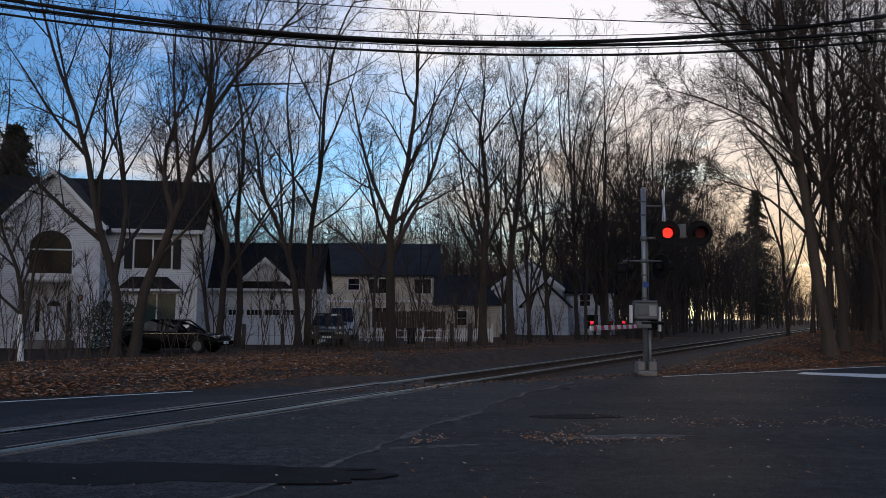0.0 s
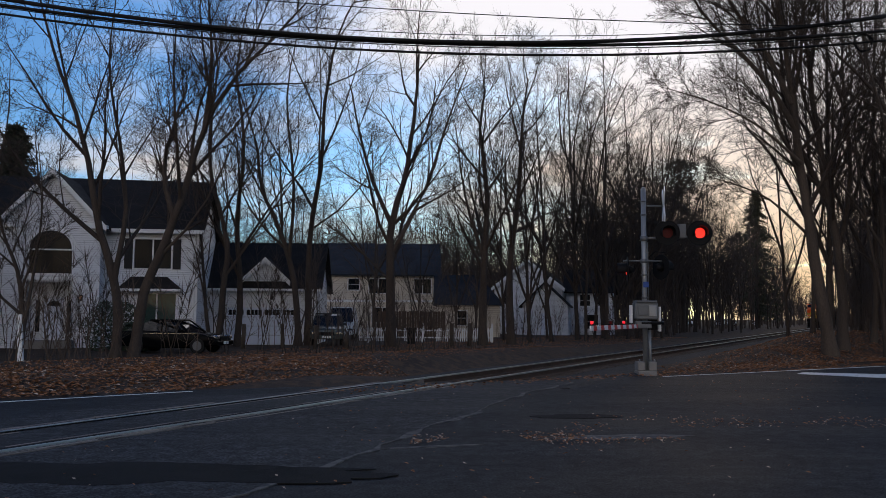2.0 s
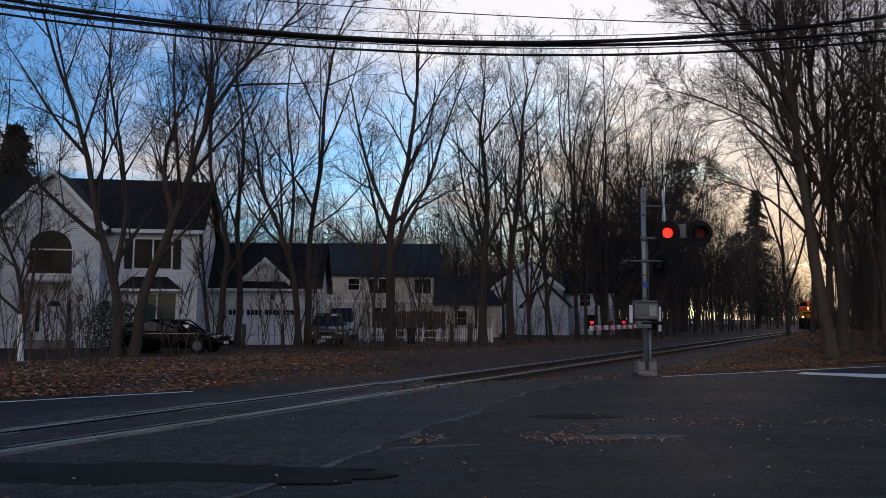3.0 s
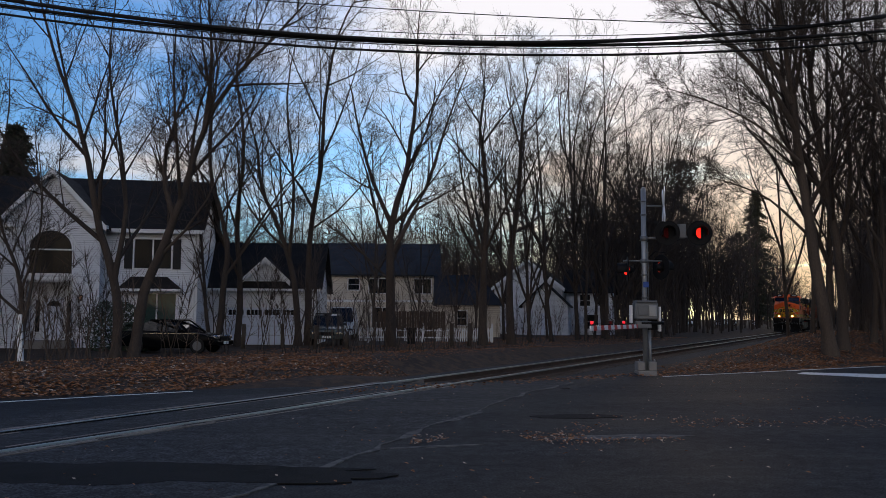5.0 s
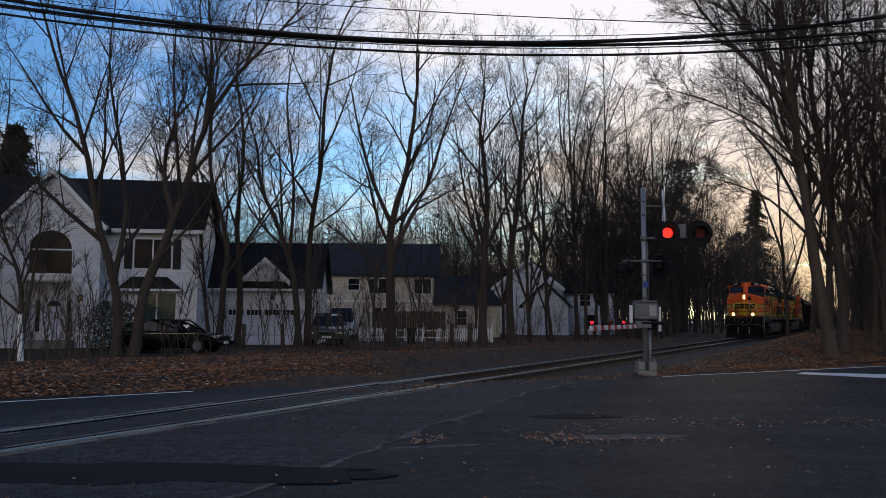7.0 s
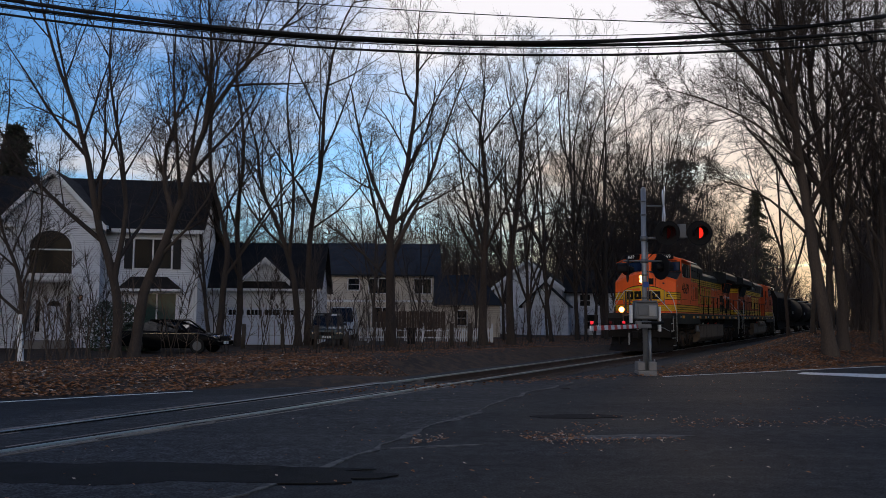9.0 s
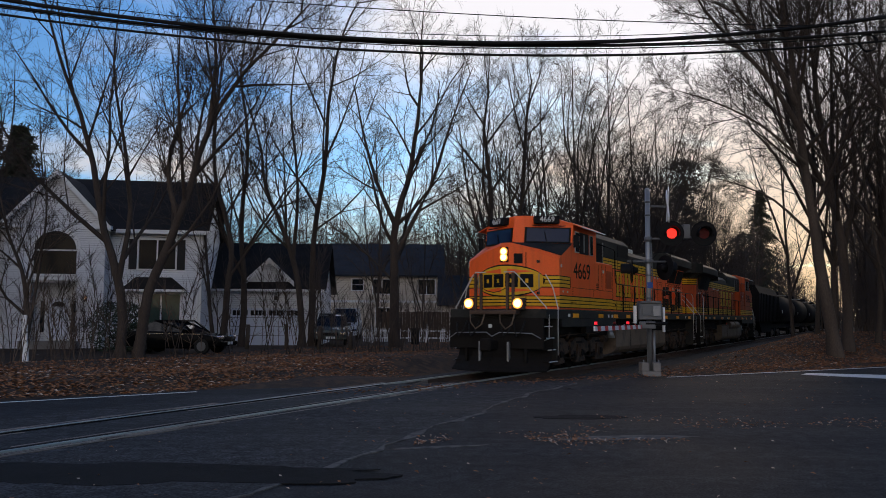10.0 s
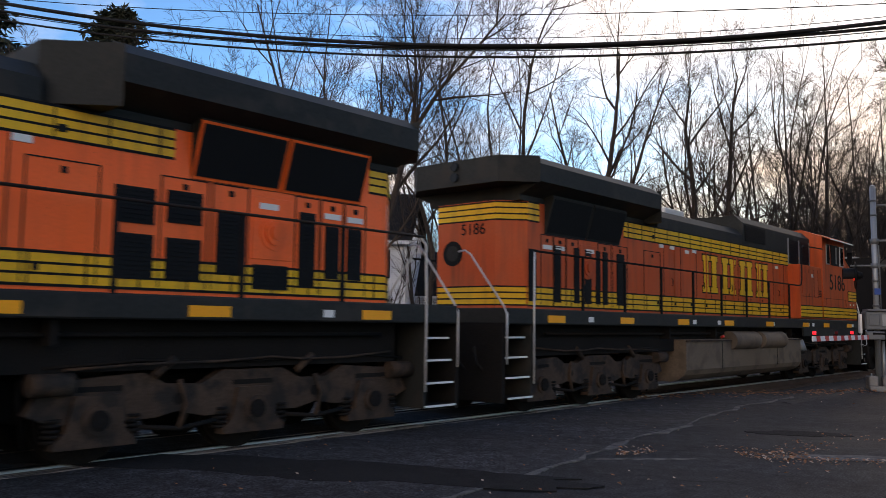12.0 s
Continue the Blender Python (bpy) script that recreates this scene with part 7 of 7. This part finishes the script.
        for x in np.arange(7.1, 15.6, 1.76):
            x = float(x)
            part("door_rib", side_box(x, x + 0.05, HY, sg, 2.34, 3.52, 0.022, bevel=0.006), paint, hood)
            part("door_handle", tube(bmesh.new(), [(x + 0.2, sg * (HY + 0.01), 2.75), (x + 0.2, sg * (HY + 0.04), 2.72), (x + 0.2, sg * (HY + 0.04), 2.60), (x + 0.2, sg * (HY + 0.01), 2.57)], 0.010, 5), BLACK, hood)
        for x0, x1 in ((14.9, 15.7), (16.45, 17.08), (17.15, 17.68), (18.44, 18.86), (18.9, 19.3), (19.34, 19.74)):
            for xx in (x0, x1):
                part("door_seam", side_box(xx - 0.008, xx + 0.008, HY, sg, 2.0, 3.32, 0.008), BLACK, hood)
            part("door_seam", side_box(x0, x1, HY, sg, 3.31, 3.325, 0.008), BLACK, hood)
            part("latch", side_box((x0 + x1) / 2 - 0.03, (x0 + x1) / 2 + 0.03, HY, sg, 3.18, 3.25, 0.022), BLACK, hood)
        part("lifting_eye", side_box(15.2, 15.3, HY, sg, 3.62, 3.70, 0.03), BLACK, hood)
        # doors, seams, hinges, grilles
        x = 6.8
        while x < 15.4:
            part("door_seam", side_box(x, x + 0.016, HY, sg, 2.34, 3.52, 0.007), BLACK, hood)
            part("latch", side_box(x + 0.30, x + 0.36, HY, sg, 2.12, 2.20, 0.02), BLACK, hood)
            x += 0.88
        openings = ((15.88, 16.37, 2.72, 3.14), (15.88, 16.37, 2.08, 2.60), (16.53, 17.0, 2.77, 3.16), (16.53, 17.0, 2.10, 2.59), (17.22, 17.61, 2.21, 2.97), (17.77, 18.34, 2.03, 2.35),
                    (18.51, 18.79, 2.08, 3.11), (18.97, 19.23, 2.22, 2.96), (19.39, 19.66, 2.22, 2.96)) if lead else (
                    (19.9, 20.14, 2.05, 3.02), (19.07, 19.3, 2.05, 3.15), (18.4, 18.6, 2.05, 3.15), (17.95, 18.2, 2.05, 3.15), (17.6, 17.78, 2.05, 3.15), (17.3, 17.5, 2.05, 3.15), (16.6, 16.92, 2.05, 3.15))
        for x0, x1, z0, z1 in openings:
            part("louvre", grille(bmesh.new(), x0, x1, HY, sg, z0, z1), BLACK, hood, "black louvred grille")
            part("louvre_frame", side_box(x0 - 0.05, x1 + 0.05, HY, sg, z0 - 0.05, z1 + 0.05, 0.002), paint, hood)
        dr_ = part("hood_door", side_box(17.74, 18.38, HY, sg, 2.42, 3.24, 0.012, bevel=0.006), paint, hood)
        bm = bmesh.new()
        for k in range(3):
            cyl(bm, (18.10, sg * (HY + 0.03 * k), 2.78), (18.10, sg * (HY + 0.03 * k + 0.03), 2.78), 0.24 - 0.07 * k, 16)
        part("fan_cover", bm, paint, dr_, "round orange fan cover")
        for x0, z0 in ((17.85, 3.08), (18.95, 3.06), (19.38, 3.05), (14.75, 3.44), (7.3, 3.38), (13.0, 3.44), (13.4, 3.40), (14.2, 3.44)):
            part("data_label", side_box(x0, x0 + 0.30 if x0 > 17 else x0 + 0.2, HY, sg, z0, z0 + 0.08, 0.016), LABEL_W, hood)
        part("brake_grille", grille(bmesh.new(), 8.3, 9.82, HY + 0.006, sg, 4.02, 4.46), BLACK, hood, "black dynamic brake grille")
        for x0 in (4.5, 5.5):
            part("blower_grille", grille(bmesh.new(), x0, x0 + 0.82, HY + 0.006, sg, 3.62, 4.36), BLACK, hood, "black blower grille")
        for x0 in (4.42, 5.38, 6.36):
            part("grille_post", side_box(x0, x0 + 0.05, HY, sg, 3.60, 4.40, 0.03), GALV, hood)
    # rear face of the hood
    for z0, z1 in ((3.54, 3.88), (1.97, 2.32)):
        for q in (((end, 0.70, z0), (end, -0.70, z0), (end, -0.70, z1), (end, 0.70, z1)), ((end, -0.70, z0), (end - 0.45, -HY, z0), (end - 0.45, -HY, z1), (end, -0.70, z1)), ((end - 0.45, HY, z0), (end, 0.70, z0), (end, 0.70, z1), (end - 0.45, HY, z1))):
            q = (q[1], q[0], q[3], q[2])
            b = part("yellow_band", panel(bmesh.new(), *q, 0, 1, 0, 1, 0.006), YELLOW, hood)
            for f in (0.02, 0.34, 0.67, 0.98):
                part("band_line", panel(bmesh.new(), *q, 0, 1, f - 0.04, f + 0.04, 0.010), BLACK, b)
    lettering(number, 0.30, pose(end + 0.008, 0.18, 3.38, 90, 0, 90), BLACK, hood, "rear_number")
    part("round_emblem", cyl(bmesh.new(), (end, -0.32, 2.95), (end + 0.012, -0.32, 2.95), 0.24, 24), BLACK, hood, "dark round emblem")
    part("round_emblem", cyl(bmesh.new(), (end, -0.32, 2.95), (end + 0.016, -0.32, 2.95), 0.15, 20), LOCO_DARK, hood)
    for z in (4.34, 4.54):
        part("rear_lamp", cyl(bmesh.new(), (20.94, 0.0, z), (21.0, 0.0, z), 0.085, 14), GLASS_D, hood, "round rear headlight")
    # walkway sill, fuel tank, pilot
    bm = bmesh.new()
    box(bm, -0.55, 21.35, -1.55, 1.55, 1.62, 1.90, bevel=0.02)
    sill = part("walkway_sill", bm, LOCO_DARK, loco, "dark walkway and side sill")
    bm = bmesh.new()
    box(bm, 0.7, 20.3, -1.2, 1.2, 1.05, 1.63)
    part("underframe", bm, SOOT, loco)
    for sg in (-1, 1):
        part("skirt", boxed(0.75, 6.5, *sorted((sg * 1.50, sg * 1.55)), 1.38, 1.63), LOCO_DARK, sill)
        for x in (1.75, 4.4, 6.2, 7.9, 10.1, 11.6, 14.2, 16.6, 19.3) if sg < 0 else (1.5, 4.0, 6.0, 9.0, 11.8, 14.4, 17.0, 19.6):
            part("reflector", boxed(x, x + 0.56, *sorted((sg * 1.552, sg * 1.558)), 1.66, 1.79), REFLECTOR, sill, "amber reflector plate")
        for x in (1.3, 5.5, 5.95, 8.9, 12.6, 14.0, 18.6):
            part("data_label", boxed(x, x + 0.18, *sorted((sg * 1.552, sg * 1.557)), 1.68, 1.78), LABEL_W, sill)
    bm = bmesh.new()
    prism(bm, [(-1.45, 1.32), (1.45, 1.32), (1.50, 1.27), (1.50, 0.62), (1.44, 0.50), (1.30, 0.40), (1.10, 0.34), (-1.10, 0.34), (-1.30, 0.40), (-1.44, 0.50), (-1.50, 0.62), (-1.50, 1.27)], 6.65, 14.45, "x")
    tank = part("fuel_tank", bm, TANK_GREY, loco, "dusty grey-brown fuel tank")
    for sg in (-1, 1):
        for x in (8.6, 12.4):
            part("tank_seam", boxed(x, x + 0.025, *sorted((sg * 1.495, sg * 1.506)), 0.60, 1.28), SOOT, tank)
        part("tank_lip", boxed(6.65, 14.45, *sorted((sg * 1.49, sg * 1.53)), 1.27, 1.31), TRUCK, tank)
    for sg in (-1, 1):
        if not lead:
            for x in (9.0, 11.0):
                part("air_reservoir", tube(bmesh.new(), [(x - 0.85, sg * 1.42, 1.28), (x - 0.78, sg * 1.42, 1.28), (x + 0.78, sg * 1.42, 1.28), (x + 0.85, sg * 1.42, 1.28)], 0.24, 16), TANK_GREY, tank, "cylindrical air reservoir")
        part("bell", cyl(bmesh.new(), (6.30, sg * 1.40, 0.95), (6.30, sg * 1.40, 1.28), 0.17, 14, 0.06), GALV, loco, "pale metal bell")
        for x in (8.0, 9.6, 12.2):
            part("filler_cap", cyl(bmesh.new(), (x, sg * 1.38, 1.36), (x, sg * 1.46, 1.40), 0.035, 10), RED_REFL if x > 9 else LABEL_W, tank)
    truck(loco, (1.45, 3.50, 5.55))
    truck(loco, (15.75, 17.80, 19.85))
    for x0, x1, fr in ((-0.30, 0.38, True), (20.62, 21.32, False)):
        for sg in (-1, 1):
            steps(loco, x0, x1, sg, fr)
    # pilot plate, platform, plough, coupler, ditch lights
    part("front_platform", boxed(-0.90, 0.05, -0.75, 0.75, 1.74, 1.86, bevel=0.02), RUST, loco, "rusty front platform edge")
    part("pilot_plate", boxed(-0.68, -0.60, -1.5, 1.5, 0.75, 1.65, bevel=0.01), SOOT, loco)
    part("pilot_plate", boxed(21.36, 21.44, -1.5, 1.5, 0.30, 1.65, bevel=0.01), SOOT, loco)
    bm = bmesh.new()
    for sg in (-1, 1):
        prev = None
        for z, fx in ((0.12, -1.35), (0.25, -1.12), (0.5, -0.88), (0.8, -0.80), (1.05, -0.78)):
            row = [(fx + 0.0, 0.0, z), (fx + 0.32, sg * 0.8, z), (fx + 0.85, sg * 1.52, z)]
            rv = [bm.verts.new(p) for p in row]
            if prev:
                for i in range(2):
                    bm.faces.new((prev[i], prev[i + 1], rv[i + 1], rv[i]))
            prev = rv
    bmesh.ops.recalc_face_normals(bm, faces=bm.faces[:])
    bmesh.ops.solidify(bm, geom=bm.faces[:], thickness=0.03)
    part("snow_plough", bm, SOOT, loco, "dark curved snow plough blade")
    bm = bmesh.new()
    box(bm, -1.35, -0.6, -0.12, 0.12, 0.72, 1.0, bevel=0.03)
    box(bm, -1.50, -1.25, -0.20, 0.14, 0.68, 1.05, bevel=0.05)
    part("coupler", bm, SOOT, loco)
    bm = bmesh.new()
    box(bm, 21.2, 22.0, -0.12, 0.12, 0.72, 1.0, bevel=0.03)
    part("coupler", bm, RUST, loco)
    for y in (-0.95, -0.55, 0.5, 0.9):
        part("air_hose", tube(bmesh.new(), [(-0.72, y, 1.55), (-0.95, y + 0.02, 1.25), (-0.95, y + 0.16, 1.10), (-0.80, y + 0.30, 1.30), (-0.70, y + 0.34, 1.5)], 0.025, 6), RUBBER, loco)
        part("air_hose", tube(bmesh.new(), [(21.25, y, 1.5), (21.45, y, 1.2), (21.5, y + 0.1, 0.95), (21.4, y + 0.2, 0.8)], 0.022, 6), RUBBER, loco)
    for sg in (-1, 1):
        cas = part("ditch_light", boxed(-0.86, -0.62, sg * 0.78 - 0.16, sg * 0.78 + 0.16, 1.88, 2.22, bevel=0.02), RUST, loco, "ditch light in a rusty box")
        # on the lead, an added glowing ring stands for the ditch light's halo
        part("reflector", cyl(bmesh.new(), (-0.875, sg * 0.78, 2.06), (-0.855, sg * 0.78, 2.06), 0.152, 18), LAMP_HALO if lead else CHROME, cas)
        part("lamp_lens", cyl(bmesh.new(), (-0.887, sg * 0.78, 2.06), (-0.86, sg * 0.78, 2.06), 0.112, 16), LAMP_WARM if lead else GLASS_D, cas, "lit warm lamp" if lead else "unlit lamp")
        for y in (0.42, 0.60):
            part("walkover_post", boxed(-0.80, -0.72, sg * y - 0.035, sg * y + 0.035, 1.86, 2.95), RUST, loco, "rusty brown end post")
        # front grab rails by the steps
        part("front_handrail", tube(bmesh.new(), [(-0.70, sg * 0.30, 2.98), (-0.72, sg * 0.62, 2.98), (-0.70, sg * 0.75, 2.85), (-0.34, sg * 1.46, 1.95), (-0.32, sg * 1.54, 1.75), (-0.32, sg * 1.54, 1.05), (-0.38, sg * 1.3, 0.95)], 0.017, 8), STEEL_LIGHT, loco, "bare metal handrail")
        part("front_handrail", tube(bmesh.new(), [(0.30, sg * 1.2, 2.95), (0.32, sg * 1.42, 2.55), (0.38, sg * 1.56, 1.95), (0.38, sg * 1.56, 0.55)], 0.017, 8), STEEL_LIGHT, loco, "bare metal handrail")
        part("rear_handrail", tube(bmesh.new(), [(20.5, sg * 1.50, 2.92), (20.58, sg * 1.55, 2.80), (20.6, sg * 1.56, 1.9), (20.6, sg * 1.56, 0.6)], 0.017, 8), STEEL_LIGHT, loco, "bare metal handrail")
        part("rear_handrail", tube(bmesh.new(), [(21.36, sg * 0.45, 2.90), (21.36, sg * 0.6, 2.92), (21.36, sg * 0.72, 2.85), (21.36, sg * 1.45, 1.95), (21.36, sg * 1.54, 1.8), (21.36, sg * 1.54, 0.95)], 0.017, 8), STEEL_LIGHT, loco, "bare metal handrail")
        part("side_handrail", tube(bmesh.new(), [(4.42, sg * 1.52, 4.18), (6.3, sg * 1.54, 4.14), (6.48, sg * 1.54, 4.05), (6.5, sg * 1.54, 3.1), (6.6, sg * 1.54, 2.93), (6.8, sg * 1.54, 2.90), (20.55, sg * 1.54, 2.92)], 0.020, 8), BLACK, loco, "thin black handrail along the walkway")
        for x in np.arange(7.6, 20.4, 1.62):
            part("stanchion", boxed(float(x) - 0.025, float(x) + 0.025, *sorted((sg * 1.545, sg * 1.50)), 1.88, 2.92), BLACK, loco)
    front_gear(loco)
    return loco


def front_gear(loco):
    part("cut_lever", tube(bmesh.new(), [(-0.74, -1.45, 1.05), (-0.82, -1.2, 1.20), (-0.84, -0.2, 1.22), (-0.95, 0.0, 1.1), (-0.84, 0.2, 1.22), (-0.82, 1.2, 1.20), (-0.74, 1.45, 1.05)], 0.016, 6), GALV, loco, "bent steel uncoupling lever")
    for y in (-0.95, -0.45, 0.45, 0.95):
        part("plough_brace", boxed(-0.92 + 0.25 * abs(y), -0.80 + 0.25 * abs(y), y - 0.03, y + 0.03, 0.35, 0.95), GALV if abs(y) < 0.5 else SOOT, loco)
    for y in (-0.7, 0.25):
        part("cable", tube(bmesh.new(), [(-0.90, y, 1.74), (-0.98, y + 0.05, 1.45), (-0.98, y + 0.25, 1.32), (-0.96, y + 0.42, 1.5), (-0.90, y + 0.46, 1.74)], 0.022, 6), TANK_GREY, loco, "dusty jumper cable")
    part("glad_hand", boxed(-1.0, -0.9, 0.0, 0.08, 1.35, 1.45, bevel=0.01), LABEL_W, loco)
    for sg in (-1, 1):
        part("deck_chain", tube(bmesh.new(), [(-0.75, sg * 0.45, 2.55), (-0.80, sg * 0.2, 2.42), (-0.80, 0, 2.38)], 0.012, 5), BLACK, loco)
        part("nose_grab", tube(bmesh.new(), [(0.34, sg * 0.98, 2.35), (0.28, sg * 1.0, 2.4), (0.28, sg * 1.0, 2.95), (0.36, sg * 0.99, 3.0)], 0.014, 6), GALV, loco)
        part("sunshade_edge", boxed(1.95, 4.45, *sorted((sg * 1.79, sg * 1.81)), 4.475, 4.505), LABEL_W, loco)
        part("cab_mirror", boxed(1.80, 1.84, *sorted((sg * 1.56, sg * 1.72)), 3.85, 4.25, bevel=0.01), BLACK, loco)
        for x in (0.95, 1.35):
            part("label_patch", side_box(x, x + 0.10, 1.5, sg, 2.42, 2.48, 0.008), LABEL_W, loco)
        part("grab_iron", tube(bmesh.new(), [(1.72, sg * 1.5, 2.12), (1.72, sg * 1.56, 2.12), (2.1, sg * 1.56, 2.12), (2.1, sg * 1.5, 2.12)], 0.010, 5), BLACK, loco)
        bm = bmesh.new()
        for k in range(4):
            z = 2.62 + k * 0.06
            ya, yb = sorted((sg * 1.455, sg * 1.475))
            box(bm, 4.45, 4.66, ya, yb, z, z + 0.03)
        part("vent_slats", bm, BLACK, loco)
        for x in (2.5, 4.5, 7.2, 9.9, 12.6, 15.1):
            part("underframe_bracket", boxed(x, x + 0.08, *sorted((sg * 1.2, sg * 1.45)), 1.34, 1.60), SOOT, loco)
        part("side_pipe", tube(bmesh.new(), [(6.6, sg * 1.30, 1.45), (10, sg * 1.31, 1.47), (15, sg * 1.30, 1.45), (19.9, sg * 1.30, 1.46)], 0.03, 6), SOOT, loco)
        part("battery_box", boxed(3.1, 3.85, *sorted((sg * 1.36, sg * 1.54)), 1.18, 1.40, bevel=0.01), SOOT, loco)


def freight_truck(car, x):
    t = part("truck", boxed(x - 0.5, x + 0.5, -0.6, 0.6, 0.45, 0.75), SOOT, car)
    for dx in (-0.89, 0.89):
        for sg in (-1, 1):
            part("wheel", cyl(bmesh.new(), (x + dx, sg * 0.66, 0.46), (x + dx, sg * 0.82, 0.46), 0.455, 20), SOOT, t)
    for sg in (-1, 1):
        part("side_frame", prism(bmesh.new(), [(x - 1.2, 0.55), (x - 0.4, 0.78), (x + 0.4, 0.78), (x + 1.2, 0.55), (x + 1.1, 0.40), (x + 0.5, 0.25), (x - 0.5, 0.25), (x - 1.1, 0.40)], sg * 0.95, sg * 1.08, "y"), TRUCK, t)


def hopper_car():
    car = thing("hopper_car", pose(0, 0, 0), "dark covered hopper wagon behind the engines", "railway wagon", "train")
    bm = bmesh.new()
    prism(bm, [(-1.52, 1.5), (1.52, 1.5), (1.55, 3.8), (1.2, 4.45), (-1.2, 4.45), (-1.55, 3.8)], 0.9, 15.2, "x")
    body = part("body", bm, CAR_BLACK, car)
    for i in range(14):
        for sg in (-1, 1):
            part("side_rib", boxed(1.2 + i * 1.05, 1.28 + i * 1.05, *sorted((sg * 1.5, sg * 1.60)), 1.5, 3.8), CAR_BLACK, body)
    part("walkway", boxed(1.2, 15.0, -0.4, 0.4, 4.46, 4.54), GALV, car)
    part("hopper_bay", prism(bmesh.new(), [(3, 1.5), (13, 1.5), (11, 0.6), (5, 0.6)], -1.2, 1.2, "y"), CAR_BLACK, car)
    part("centre_sill", boxed(0.1, 16.0, -0.3, 0.3, 0.85, 1.15), SOOT, car)
    freight_truck(car, 2.4)
    freight_truck(car, 13.7)
    return car


def tank_car():
    car = thing("tank_car", pose(0, 0, 0), "black cylindrical tank wagon with a pale dusty top", "railway wagon", "train")
    bm = bmesh.new()
    tube(bm, [(0.75, 0, 2.75), (0.85, 0, 2.75), (1.1, 0, 2.75), (16.5, 0, 2.75), (16.75, 0, 2.75), (16.85, 0, 2.75)], 1.52, 28)
    for v in bm.verts:
        f = 0.55 if v.co.x < 0.8 or v.co.x > 16.8 else 0.86 if v.co.x < 0.95 or v.co.x > 16.7 else 1
        v.co.y *= f
        v.co.z = 2.75 + (v.co.z - 2.75) * f
    shell = part("tank_shell", bm, CAR_BLACK, car, smooth=True)
    part("dome_housing", cyl(bmesh.new(), (8.8, 0, 4.2), (8.8, 0, 4.65), 0.55, 16), CAR_BLACK, shell)
    part("walkway", boxed(7.6, 10.0, -1.2, 1.2, 4.22, 4.27), GALV, shell)
    part("placard", boxed(2.0, 2.3, -1.53, -1.50, 2.3, 2.6), LABEL_W, shell)
    part("centre_sill", boxed(0.0, 17.6, -0.5, 0.5, 0.85, 1.25), SOOT, car)
    freight_truck(car, 2.3)
    freight_truck(car, 15.3)
    return car


TRAIN = []


def build_train():
    lead = locomotive("4669", ORANGE, "orange and yellow diesel locomotive with lit headlights", True)
    TRAIN.append((lead, 0.0, 0))
    second = locomotive("5186", ORANGE_OLD, "faded orange diesel locomotive coupled backwards behind the first", False)
    TRAIN.append((second, 44.0, 180))
    TRAIN.append((hopper_car(), 46.4, 0))
    first = tank_car()
    for k in range(9):
        c = first if k == 0 else copy_thing(first, pose(0, 0, 0))
        TRAIN.append((c, 62.9 + k * 17.8, 0))


build_train()


# leading headlight along the track, metres past the point nearest the viewer, second by second
TRAIN_S = ((0, 213.5), (1, 193.5), (2, 173.6), (3, 153.8), (4, 134.0), (5, 114.2), (6, 94.8), (7, 75.8), (8, 57.6), (9, 40.2), (9.5, 31.6),
           (10, 23.0), (10.5, 14.45), (11, 5.8), (11.5, -2.8), (12, -11.4))
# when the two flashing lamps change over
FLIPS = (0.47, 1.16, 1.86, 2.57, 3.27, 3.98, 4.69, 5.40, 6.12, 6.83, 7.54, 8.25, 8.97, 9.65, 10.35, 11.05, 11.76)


def motions():
    for ob, back, turn in TRAIN:
        walk(ob, [(t, TRACK @ pose(d + back, 0, 0, 0, 0, turn)) for t, d in TRAIN_S])
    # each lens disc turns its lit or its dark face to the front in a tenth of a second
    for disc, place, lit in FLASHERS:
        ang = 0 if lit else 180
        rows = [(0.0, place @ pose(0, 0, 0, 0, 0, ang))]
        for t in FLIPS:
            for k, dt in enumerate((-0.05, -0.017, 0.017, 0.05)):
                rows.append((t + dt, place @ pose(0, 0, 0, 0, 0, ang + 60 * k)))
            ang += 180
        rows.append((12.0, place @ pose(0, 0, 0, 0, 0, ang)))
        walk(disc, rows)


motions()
